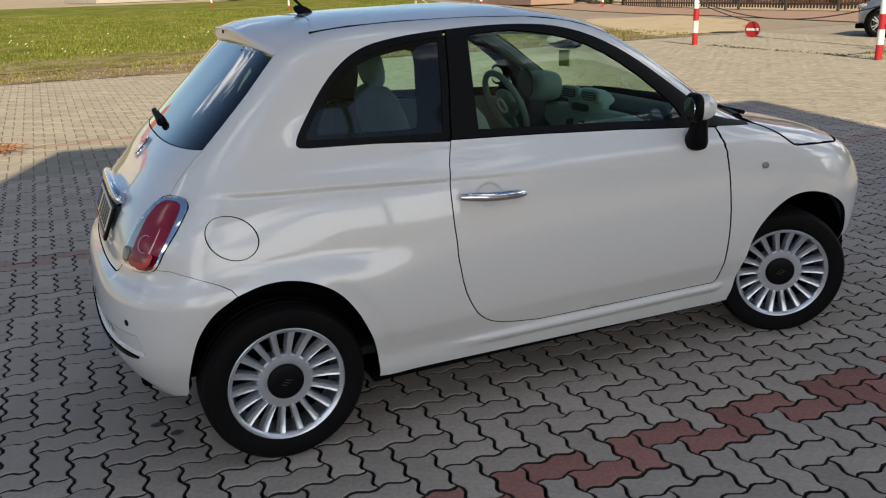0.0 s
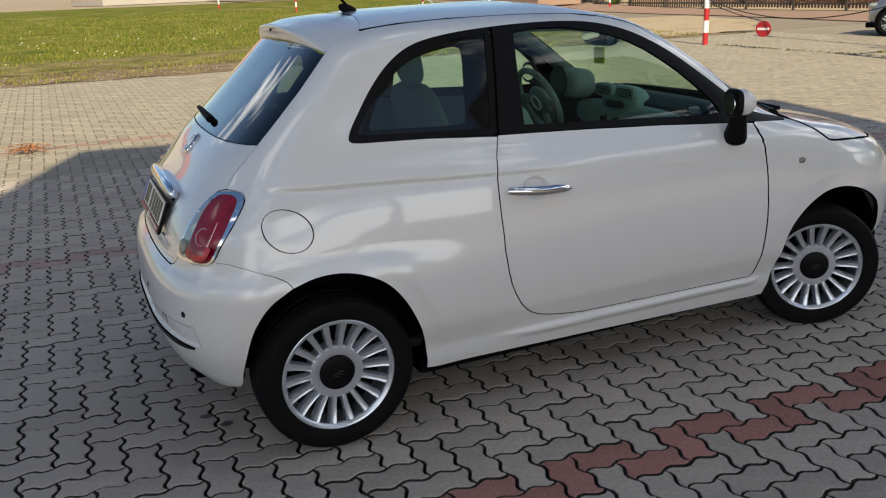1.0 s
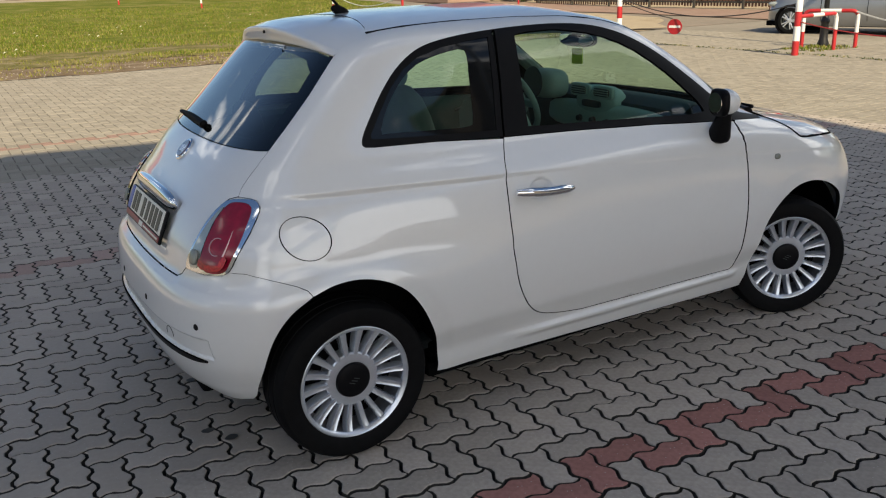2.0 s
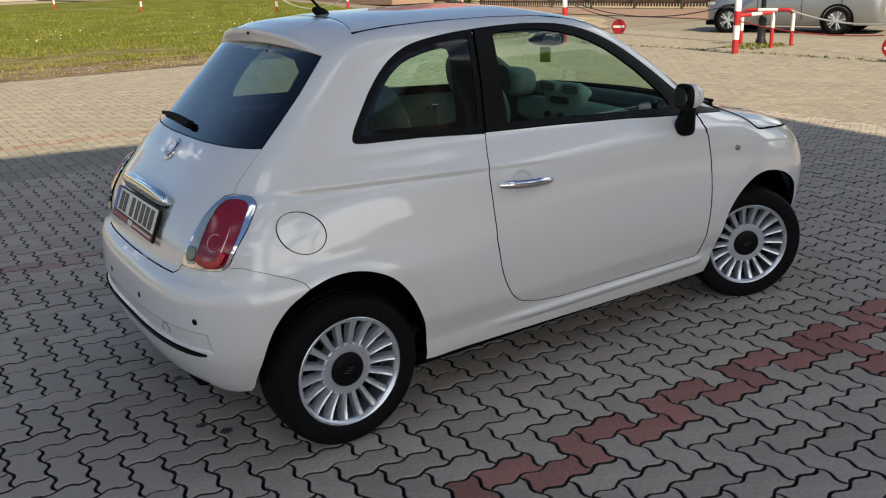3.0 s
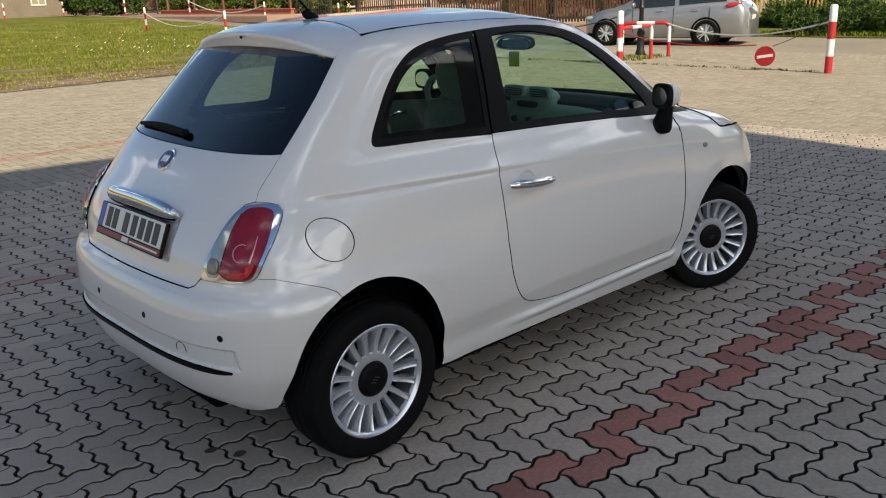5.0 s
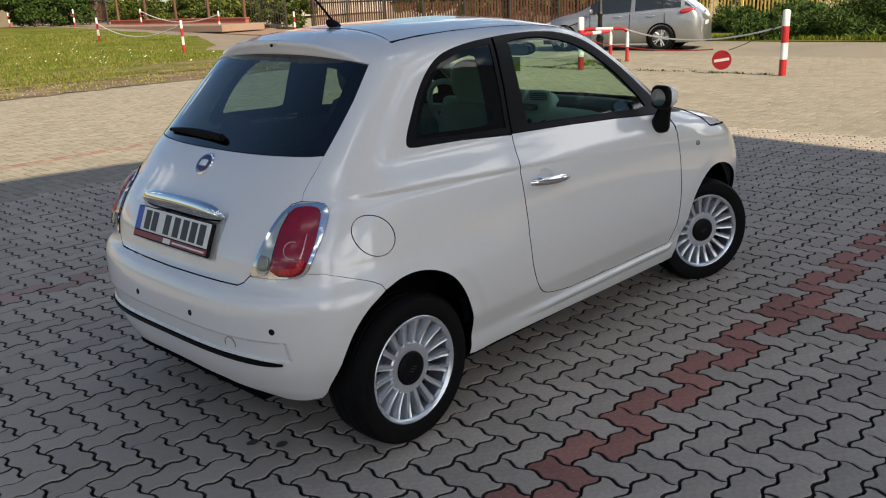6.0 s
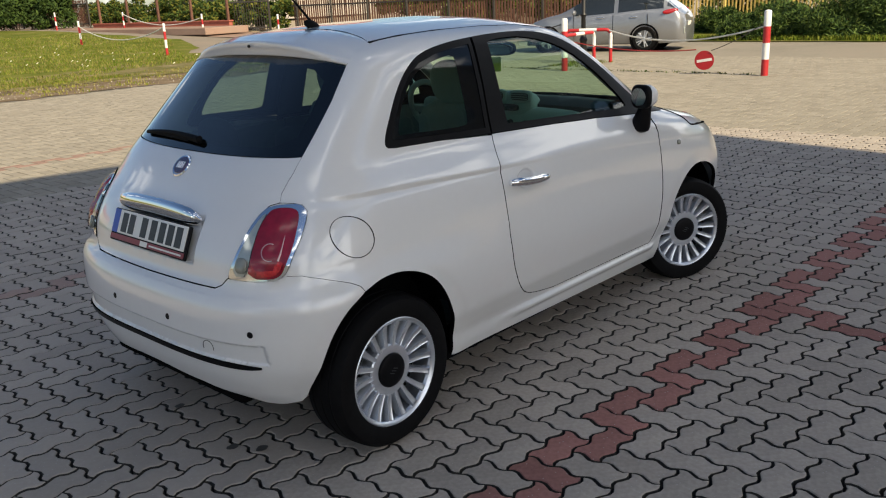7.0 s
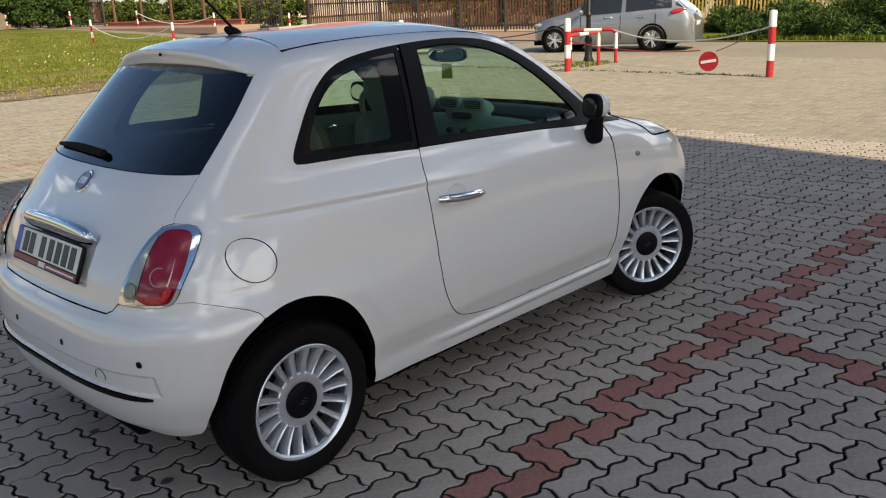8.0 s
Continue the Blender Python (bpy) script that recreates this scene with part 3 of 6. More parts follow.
def mirrored(ob, name=None, parent=None):
    """The same part on the car's other side."""
    me = ob.data.copy()
    nrm = [tuple(me.corner_normals[i].vector) for i in range(len(me.loops))]
    co = np.empty(len(me.vertices) * 3)
    me.vertices.foreach_get("co", co)
    co = co.reshape(-1, 3)
    co[:, 1] *= -1
    me2 = bpy.data.meshes.new(ob.data.name)
    me2.from_pydata(co.tolist(), [], [tuple(reversed(p.vertices)) for p in me.polygons])
    for m in me.materials:
        me2.materials.append(m)
    me2.polygons.foreach_set("use_smooth", [True] * len(me2.polygons))
    me2.polygons.foreach_set("material_index", [p.material_index for p in me.polygons])
    per_vert = {}
    for lp, nn in zip(me.loops, nrm):
        per_vert[lp.vertex_index] = nn
    me2.update()
    me2.normals_split_custom_set_from_vertices([(per_vert.get(i, (0, 0, 1))[0], -per_vert.get(i, (0, 0, 1))[1], per_vert.get(i, (0, 0, 1))[2]) for i in range(len(co))])
    twin = new(name or ob.name.split(".")[0], me2)
    twin.parent = parent or ob.parent
    if "label" in ob:
        tagged(twin, ob["label"])
    return twin


def joined(name, some, parent, label=""):
    """Several panels as one mesh, with their normals kept."""
    verts, faces, norms, kinds = [], [], [], []
    mats = list(some[0].data.materials)
    for ob in some:
        me = ob.data
        base = len(verts)
        verts += [tuple(v.co) for v in me.vertices]
        per = [(0, 0, 1)] * len(me.vertices)
        for lp, nn in zip(me.loops, me.corner_normals):
            per[lp.vertex_index] = tuple(nn.vector)
        norms += per
        faces += [tuple(base + i for i in p.vertices) for p in me.polygons]
        kinds += [p.material_index for p in me.polygons]
        bpy.data.objects.remove(ob)
    ob = mesh_of(name, verts, faces, mats[0], parent, label, norms)
    for m in mats[1:]:
        ob.data.materials.append(m)
    ob.data.polygons.foreach_set("material_index", kinds)
    return ob


def chart(*pts):
    """Chart points of a line of (x, z) on the right side or (x, y, z)."""
    return to_skin([side(*p) if len(p) == 2 else p for p in pts])


# lines of the car's right side, as (x, z), and round the tail, as (x, y, z)
WINDOW = [(.143, 1.079), (.133, 1.092), (.147, 1.126), (.188, 1.186), (.240, 1.255), (.305, 1.322), (.378, 1.372), (.460, 1.401), (.59, 1.421), (.74, 1.432), (.90, 1.438),
          (1.06, 1.437), (1.21, 1.422), (1.36, 1.380), (1.515, 1.304), (1.672, 1.199), (1.825, 1.090), (1.92, 1.027), (2.10, .985), (2.09, .975), (1.896, .991)]
BELT = [(1.77, 1.000), (1.43, 1.023), (1.1, 1.040), (.79, 1.053), (.69, 1.057), (.41, 1.069), (.176, 1.0755)]
DOOR_REAR = [(.686, 1.05), (.645, .935), (.645, .75), (.668, .553), (.713, .442), (.76, .385), (.82, .350), (.91, .328), (1.03, .312)]
DOOR_FRONT = [(1.905, .302), (1.928, .318), (1.932, .385), (1.934, .49), (1.932, .62), (1.926, .74), (1.917, .825), (1.903, .91), (1.886, .985)]
REAR_ARCH = [(.356, .213), (.352, .26), (.338, .335), (.308, .42), (.258, .52), (.196, .598), (.120, .645), (.030, .668), (-.060, .666), (-.140, .645), (-.215, .597), (-.270, .52), (-.299, .43), (-.312, .34), (-.313, .275)]
FRONT_ARCH = [(2.705, .20), (2.735, .33), (2.722, .44), (2.672, .540), (2.583, .603), (2.48, .644), (2.375, .662), (2.276, .654), (2.188, .616), (2.120, .563), (2.076, .500), (2.056, .42), (2.046, .34), (2.038, .25), (2.03, .188)]
ROOF_EDGE = [(.121, 1.371), (.16, 1.400), (.206, 1.424), (.262, 1.441), (.40, 1.457), (.6, 1.466), (.9, 1.468), (1.1, 1.462), (1.26, 1.442), (1.40, 1.405), (1.47, 1.378)]
SCREEN_EDGE = [(1.62, 1.295), (1.78, 1.185), (1.93, 1.083), (2.06, .998)]
BONNET_EDGE = [(2.165, .962), (2.225, .930), (2.27, .896), (2.305, .876), (2.36, .868)]
TAIL_SEAM = [(.121, -.490, 1.371), (.011, -.520, 1.255), (-.092, -.533, 1.149), (-.156, -.540, 1.087), (-.206, -.547, 1.039), (-.261, -.546, .979), (-.280, -.556, .953)]
LAMP_OUTER = [(-.256, -.600, .951), (-.240, -.625, .945), (-.233, -.645, .925), (-.262, -.660, .885), (-.292, -.668, .845), (-.349, -.666, .76), (-.364, -.658, .735), (-.382, -.640, .722)]
LAMP_FOOT = [(-.421, -.571, .714), (-.450, -.480, .714)]
LAMP_INNER = [(-.454, -.464, .718), (-.430, -.485, .789), (-.371, -.500, .877), (-.335, -.510, .917), (-.305, -.528, .943)]


def flowing(pts, k=4):
    """The same open line with smooth bends: Catmull-Rom through its points."""
    p = np.array(pts, float)
    p = np.concatenate([[2 * p[0] - p[1]], p, [2 * p[-1] - p[-2]]])
    out = []
    for a, b, c, d in zip(p, p[1:], p[2:], p[3:]):
        for s in np.arange(k) / k:
            out.append(tuple(.5 * (2 * b + (c - a) * s + (2 * a - 5 * b + 4 * c - d) * s * s + (3 * b - a - 3 * c + d) * s ** 3)))
    return out + [tuple(p[-2])]


def flip_side(pts):
    return [(x, -y, z) for x, y, z in reversed(pts)]


def tail(y, z):
    """A point on the rear of the skin."""
    x = -.3
    for _ in range(8):
        v = abs(y) / float(half_width(np.float64(z)) * taper(np.float64(x), np.float64(z)))
        x = MID - float(MID - rear_end(np.float64(z))) * max(1 - v ** MP, 0) ** (1 / float(rear_square(np.float64(z))))
    return x, y, z


def skin_frame(p):
    """The place and outward direction of the skin next to a point."""
    q, n = with_normals(skin, to_skin([p]))
    return Vector(q[0]), Vector(n[0])


def facing(p, n, up=(0, 0, 1)):
    """A pose at p whose z looks along n and whose y points up."""
    z = Vector(n).normalized()
    x = Vector(up).cross(z).normalized()
    y = z.cross(x)
    m = Matrix((x, y, z)).transposed().to_4x4()
    m.translation = p
    return m


def grid_mesh(name, rows, material, parent, label=""):
    """A smooth sheet through rows of points."""
    n = len(rows[0])
    verts = [p for r in rows for p in r]
    faces = [(a * n + i, a * n + i + 1, (a + 1) * n + i + 1, (a + 1) * n + i) for a in range(len(rows) - 1) for i in range(n - 1)]
    return mesh_of(name, verts, faces, material, parent, label, smooth=True)


def place(bm, m):
    bmesh.ops.transform(bm, matrix=m, verts=bm.verts)
    return bm


def blob_bm(size, at, power=2.6, turn=None, rings=14, cut=None):
    """A rounded lump: a superellipsoid."""
    bm = bmesh.new()
    bmesh.ops.create_uvsphere(bm, u_segments=2 * rings, v_segments=rings, radius=1)
    for v in bm.verts:
        d = sum(abs(c) ** power for c in v.co) ** (1 / power)
        v.co = Vector((v.co.x / d * size[0] / 2, v.co.y / d * size[1] / 2, v.co.z / d * size[2] / 2))
    if turn is not None:
        place(bm, turn)
    bmesh.ops.translate(bm, vec=at, verts=bm.verts)
    return bm


def disc_bm(radius, depth, bevel=0.002, steps=32):
    return lathe_bm([(0, 0), (radius, 0), (radius, depth - bevel), (radius - bevel, depth), (0, depth)], steps)


BUMPER_SEAM = [(-.325, .733), (-.274, .716), (-.230, .700), (-.184, .682), (-.154, .665)]
SASH = flowing(WINDOW[:19], 3) + WINDOW[19:]


def hatchback():
    car = new("hatchback_car")
    tagged(car, "white three-door city hatchback with chrome trim parked on paving", "car")

    # --- right flank: quarter, pillars, sill and wing in one pressing ---
    flank = np.concatenate([chart(*TAIL_SEAM), chart(*LAMP_OUTER[:-1]), chart(*BUMPER_SEAM), chart(*flowing(REAR_ARCH[:10][::-1])),
                            chart((.6, .210), (1.0, .204), (1.6, .194)), chart(*flowing(FRONT_ARCH[::-1])), chart((2.75, .20), (2.80, .45), (2.80, .70), (2.76, .80)),
                            chart((2.66, .838), (2.5, .856)), chart(*BONNET_EDGE[::-1]), chart(*SCREEN_EDGE[::-1]), chart(*ROOF_EDGE[::-1][:-1])])
    opening = np.concatenate([chart(*SASH), chart(*flowing(DOOR_FRONT[::-1], 2)), chart(*flowing(DOOR_REAR[::-1], 3)), chart(*[p for p in BELT if p[0] < .6])])
    fuel = chart(*[(-.127 + .083 * math.cos(a), .826 - .012 * math.cos(a) + .072 * math.sin(a)) for a in np.linspace(0, 2 * np.pi, 40)[:-1]])
    xs = np.arange(-.22, 2.6, .012)
    crease = [chart(*[(x, crease_height(x) + o) for x in xs]) for o in (-.022, -.012, -.008, -.004, 0, .004, .008, .013)]
    fold = [chart(*[(x, z) for x in np.arange(.36, 2.0, .02)]) for z in (.246, .256, .266, .276, .284, .289, .294, .299, .304)]
    for ax, r in ((.015, .352), (2.37, .385)):
        fold += [chart(*[(ax + (r + o) * math.cos(a), .31 + (r + o) * math.sin(a)) for a in np.arange(.1, 3.04, .045)]) for o in (.012, .024, .036, .043, .050, .062, .08)]
    right = patch("flank", flank, skin, PAINT, None, holes=[opening, fuel], lines=crease + fold, gap=.0004, step=.028, depth=.02)
    left = mirrored(right)
    roof_loop = np.array([side(*p)[:2] for p in ROOF_EDGE[3:]])
    head = [(1.535, -.32), (1.545, -.16)]
    brow_x = [(.285, -.40), (.315, -.28), (.335, -.14)]
    roof_loop = np.concatenate([brow_x[::-1], [side(*ROOF_EDGE[3])[:2]], roof_loop[1:], head, [(1.55, 0.)], [(x, -y) for x, y in head[::-1]],
                                roof_loop[::-1] * (1, -1), [(x, -y) for x, y in brow_x], [(.34, 0.)]])
    body = joined("body", [right, left], car)
    roof = patch("roof", roof_loop, top_skin, PAINT, car, step=.05, gap=.003)
    patch("fuel_flap", fuel, skin, PAINT, car, step=.02, gap=.0024)
    # black sheet behind the flap, added as the shade in its gap
    patch("flap_gap_backing", fuel, skin, RUBBER, car, "black backing that darkens the fuel flap gap", (), .03, -.01, 0, -.012)

    # --- door ---
    door_loop = np.concatenate([chart(*flowing(DOOR_REAR, 3)), chart(*flowing(DOOR_FRONT, 2)), chart(*[p for p in BELT if .68 < p[0] < 1.9])])
    cup = chart(*[(.795 + r * .062 * math.cos(a), .862 + r * .046 * math.sin(a)) for r in (.45, .65, .82, .97, 1.08) for a in np.linspace(0, 6.28, 25)[:-1]])
    crease_d = [*crease, cup]
    door = patch("door", door_loop, skin, PAINT, car, lines=crease_d, gap=.0034, step=.028, depth=.03)
    mirrored(door)
    # black strip behind the door's edge, added as shade in the gap
    gap_line = patch("door_gap_backing", shrunk(dense(door_loop, .03), -.012), skin, RUBBER, car, "black backing that darkens the door gap", [shrunk(dense(door_loop, .03), .014)], .03, 0, 0, -.014)
    mirrored(gap_line)

    # --- windows in their black frames ---
    q_loop = np.concatenate([chart(*SASH[:28]), chart((.728, 1.425), (.71, 1.25), (.684, 1.057)), chart(*BELT[-2:])])
    d_loop = np.concatenate([chart((.745, 1.432)), chart(*SASH[30:]), chart(*BELT[:4]), chart((.694, 1.057), (.72, 1.25))])
    q_glass = chart((.172, 1.104), (.172, 1.118), (.223, 1.193), (.275, 1.263), (.335, 1.320), (.40, 1.357), (.50, 1.384), (.60, 1.398), (.702, 1.407), (.685, 1.25), (.664, 1.083), (.40, 1.092), (.20, 1.101))
    q_clear = rounded(chart((.20, 1.112), (.235, 1.185), (.285, 1.253), (.342, 1.307), (.405, 1.343), (.50, 1.367), (.592, 1.378), (.60, 1.34), (.588, 1.25), (.578, 1.115), (.55, 1.103), (.40, 1.107), (.24, 1.114)), 1)
    d_glass = chart((.822, 1.400), (.823, 1.408), (.90, 1.417), (1.05, 1.416), (1.22, 1.388), (1.37, 1.335), (1.519, 1.243), (1.656, 1.133), (1.72, 1.070), (1.735, 1.034), (1.43, 1.051), (1.1, 1.067), (.806, 1.079), (.808, 1.09))
    d_glass = rounded(d_glass, 1)
    for made in (patch("window_frame", q_loop, skin, BLACK_TRIM, car, "black rubber window frame", [q_glass], .03, .0005, .012, .001),
                 patch("door_window_frame", d_loop, skin, BLACK_TRIM, car, "black door window frame and pillar", [d_glass], .03, .0005, .012, .001)):
        mirrored(made)
    qg = patch("quarter_window", q_glass, skin, GLASS_SIDE, car, "tinted rear quarter glass", (), .04, -.003, .003, -.004)
    dg = patch("door_window", d_glass, skin, GLASS_SIDE, car, "green-tinted door glass", (), .04, -.003, .003, -.004)
    edge = patch("window_edge", q_glass, skin, CERAMIC, car, "black printed glass edge", [q_clear], .03, -.002, 0, -.0022)
    pillar = patch("pillar_trim", chart((.655, 1.06), (.812, 1.06), (.83, 1.425), (.695, 1.425)), skin, DARK_PLASTIC, car, "dark inner pillar trim", (), .04, 0, 0, -.022)
    mirrored(pillar)
    for ob in (qg, dg, edge):
        twin = mirrored(ob)
        twin.visible_shadow = ob.visible_shadow = ob is edge

    # --- tailgate, rear glass and roof spoiler ---
    low = [(-.466, -.437, .690), (-.477, -.410, .680), (-.497, -.133, .678)]
    gate_r = [*TAIL_SEAM[3:], *LAMP_INNER[::-1], *low]
    sill = [tail(y, 1.086 - .010 * (1 - (y / .54) ** 2)) for y in np.linspace(.50, -.50, 15)]
    gate = to_skin([*gate_r, tail(0, .677), *flip_side(gate_r), *sill])
    gate_lines = [to_skin([tail(y, z) for y in np.linspace(-.31, .31, 40)]) for z in (.733, .74, .745, .75, .755, .88, .885, .89, .895, .90, .905)]
    gate_lines += [to_skin([tail(y, z) for z in np.linspace(.73, .905, 14)]) for y in (-.292, -.285, -.278, -.27, .27, .278, .285, .292)]
    tailgate = patch("tailgate", gate, skin, PAINT, car, lines=gate_lines, step=.03, gap=.0013)
    brow = [tail(y, 1.413 - .042 * abs(y / .49) ** 2.6) for y in np.linspace(-.47, .47, 15)]
    pane = to_skin([*[p for p in TAIL_SEAM[:4]][::-1], *brow, *flip_side(TAIL_SEAM[:4])[::-1], *sill])
    rg = patch("rear_window", pane, skin, GLASS_REAR, car, "dark-tinted rear glass", (), .04, .002, .003, -.001)
    rg.visible_shadow = False
    clear = rounded(to_skin([(-.118, -.465, 1.120), (.0, -.452, 1.24), (.085, -.425, 1.350), tail(-.2, 1.378), tail(.2, 1.378), (.085, .425, 1.350), (.0, .452, 1.24), (-.118, .465, 1.120), tail(.2, 1.108), tail(-.2, 1.108)]), 1)
    patch("window_edge", pane, skin, CERAMIC, car, "black printed glass edge", [clear], .03, .003, 0, -.0055)
    seam_x = smooth_curve([0, .14, .28, .40, .468], [.34, .335, .315, .285, .262])
    rows = []
    for s in np.linspace(-1, 1, 41):
        a = abs(s)
        front = top_skin(np.array([[float(seam_x(.468 * a)), .466 * s]]))[0] + (0, 0, -.0005)
        lip = np.array([.060 + .078 * a ** 3, .492 * s, 1.459 - .072 * a ** 2.3])
        foot = np.array([.083 + .040 * a ** 3, .492 * s, 1.405 - .034 * a ** 2.5])
        under = foot + (.06, 0, .004)
        mid = (front + lip) / 2 + (0, 0, .010 * (1 - a ** 4))
        q1 = (front * .6 + mid * .4) * (1, 1, 1) + (0, 0, .003)
        rows.append([front + (.012, 0, -.012), front + (.002, 0, -.001), front, q1, mid, (mid + lip) / 2 + (0, 0, .004), lip + (.012, 0, .0012), lip, lip + (-.002, 0, -.008), (lip + foot) / 2 + (-.004, 0, 0), foot + (-.001, 0, .006), foot, under])
    spoiler = grid_mesh("roof_spoiler", rows, PAINT, car)
    spoiler.data.flip_normals()
    part("washer_jet", lathe_bm([(0, 0), (.006, 0), (.006, .006), (0, .006)], 16, "X", (.052, 0, 1.440)), BLACK_TRIM, car)

    # --- rear bumper with its black strip and sensors ---
    arch = [side(*p) for p in flowing(REAR_ARCH[9:])]
    brim = [*[side(*p) for p in BUMPER_SEAM[::-1]], *LAMP_OUTER[-2:], *LAMP_FOOT, (-.456, -.462, .714), (-.466, -.437, .689), (-.477, -.410, .679), (-.497, -.133, .677)]
    base = [side(-.318, .252), tail(-.58, .243), tail(-.52, .248), tail(-.44, .276), tail(-.30, .306), tail(-.10, .322)]
    bump_r = [*arch[::-1], *brim]
    bumper_loop = to_skin([*base[::-1], *bump_r, tail(0, .676), *flip_side(bump_r), *flip_side(base[::-1]), tail(0, .324)])
    ends = [to_skin([tail(y, z) for y in np.linspace(-.66, .66, 90)]) for z in (.455, .495, .501, .506, .511, .518, .645, .652, .659, .666)]
    ends += [to_skin([tail(y, z + .012 * (1 - min(abs(y) / .6, 1) ** 2)) for y in np.linspace(-.66, .66, 120)]) for z in (.405, .417, .427, .430, .4325, .435, .4375, .441)]
    ends += [to_skin([tail(y, z) for z in np.linspace(.42, .512, 8)]) for y in (-.636, -.629, -.622, -.614, .614, .622, .629, .636)]
    bumper = patch("rear_bumper", bumper_loop, skin, PAINT, car, lines=ends, step=.028, gap=.0012, depth=.03)
    strip = to_skin([tail(y, .429 + .012 * (1 - (y / .6) ** 2) - .005 * abs(y / .6) ** 12) for y in np.linspace(-.60, .60, 40)]
                    + [tail(y, .411 + .012 * (1 - (y / .6) ** 2) - .004 * abs(y / .6) ** 2 + .011 * abs(y / .60) ** 14) for y in np.linspace(.60, -.60, 40)])
    patch("bumper_strip", strip, skin, BLACK_TRIM, bumper, "black plastic strip", (), .02, 0, .010, .006)
    for y in (-.586, -.19, .19, .586):
        p, n = skin_frame(tail(y, .546))
        part("parking_sensor", place(disc_bm(.0115, .003), facing(p - n * .001, n)), BLACK_TRIM, bumper, "small round black sensor")
    p, n = skin_frame(tail(-.395, .470))
    part("tow_cover", place(lathe_bm([(.024, 0), (.026, 0), (.026, .0012), (.024, .0012)], 28, closed=True, arc=(-20, 200)), facing(p + n * .0002, n)), DARK_PLASTIC, bumper, "thin seam of the towing eye cover")

    # --- tail lamps ---
    lamp_loop = rounded(to_skin([*LAMP_OUTER, *LAMP_FOOT, *LAMP_INNER]), 1)
    lens = to_skin([(-.428, -.550, .726), (-.400, -.546, .811), (-.352, -.538, .888), (-.318, -.541, .925), (-.298, -.562, .936), (-.266, -.609, .936), (-.253, -.630, .917), (-.312, -.656, .830), (-.357, -.655, .765), (-.371, -.647, .737), (-.392, -.620, .725)])
    lens = rounded(lens, 2)
    cleared = to_skin([(-.449, -.486, .726), (-.424, -.502, .800), (-.372, -.514, .870), (-.335, -.528, .912), (-.322, -.538, .920), (-.352, -.535, .886), (-.400, -.542, .811), (-.428, -.546, .732)])
    cleared = rounded(cleared, 1)
    lamp = patch("tail_lamp", lamp_loop, skin, LAMP_CHROME, car, "chrome-framed tail lamp", [lens, cleared], .02, .0015, .012, .004, dome=.010)
    under = patch("lamp_seat", to_skin([*LAMP_OUTER, *LAMP_FOOT, *LAMP_INNER]), skin, PAINT, car, "white painted lamp recess", (), .03, -.006, 0, -.004)
    mirrored(under)
    lo = patch("lens", lens, skin, LAMP_RED, lamp, "red lens", (), .016, -.001, .006, .004, dome=.016)
    lc = patch("lens", cleared, skin, LAMP_CLEAR, lamp, "clear lens", (), .016, -.001, .006, .006, dome=.008)
    p, n = skin_frame((-.429, -.522, .764))
    lr = part("reversing_light", place(blob_bm((.046, .054, .016), (0, 0, 0)), facing(p + n * .012, n)), LAMP_GREY, lamp, "round smoked reversing light", True)
    p, n = skin_frame((-.365, -.607, .806))
    lk = part("bulb_ring", place(lathe_bm([(.028, 0), (.0305, 0), (.0305, .003), (.028, .003)], 32, closed=True, arc=(70, 290)), facing(p + n * .0195, n)), LAMP_PALE, lamp, "pale ring behind the lens", True)
    foot_lens = rounded(to_skin([(-.424, -.553, .733), (-.412, -.550, .772), (-.382, -.600, .782), (-.345, -.652, .786), (-.368, -.646, .744), (-.392, -.618, .731)]), 1)
    lb = patch("lens", foot_lens, skin, LAMP_BRIGHT, lamp, "bright red faceted lower lens", (), .012, .002, .004, .0188, dome=.0005)
    # thin pale tube that draws a glint down the red lens
    glint = [Vector(skin_frame(q)[0]) + Vector(skin_frame(q)[1]) * .0195 for q in ((-.330, -.634, .856), (-.338, -.636, .838), (-.346, -.638, .820), (-.356, -.639, .800), (-.366, -.638, .782))]
    lg = part("lens_glint", tube_bm(glint, [.0006, .0014, .0018, .0026, .0034], 8), LAMP_PALE, lamp, "pale line painting a glint on the lens", True)
    twin = mirrored(lamp)
    for ob in (lo, lc, lr, lk, lb, lg):
        mirrored(ob, parent=twin)

    # --- number plate, chrome grip, badge, wiper ---
    m = facing((-.468, 0, .808), Vector((-1, 0, .42)).normalized())
    holder = part("number_plate", place(box_bm((.530, .124, .012), (0, -.002, 0), .004), m), BLACK_TRIM, car, "number plate in a black holder")
    part("plate_face", place(box_bm((.506, .090, .004), (0, .012, .007), .0015), m), PLATE, holder, "white plate face")
    part("plate_band", place(box_bm((.040, .090, .004), (-.236, .012, .0085), .001), m), PLATE_BLUE, holder, "blue band at the plate's end")
    part("plate_strip", place(box_bm((.516, .020, .004), (0, -.048, .007), .001), m), PLATE_RED, holder, "red dealer strip under the plate")
    part("plate_strip_patch", place(box_bm((.05, .019, .004), (-.01, -.048, .0085), .001), m), PLATE, holder, "pale patch on the dealer strip")
    for x in (-.182, -.130, -.040, .026, .086, .142, .198):
        if x < .3:
            part("plate_bar", place(box_bm((.040, .074, .003), (x + .01, .011, .0092), .001), m), INK, holder, "dark bar")
    for k in range(6):
        part("strip_bar", place(box_bm((.028 if k % 2 else .04, .006, .002), (.05 + .036 * k - .0, -.048, .0092)), m), PLATE, holder, "pale bar")
    grip = []
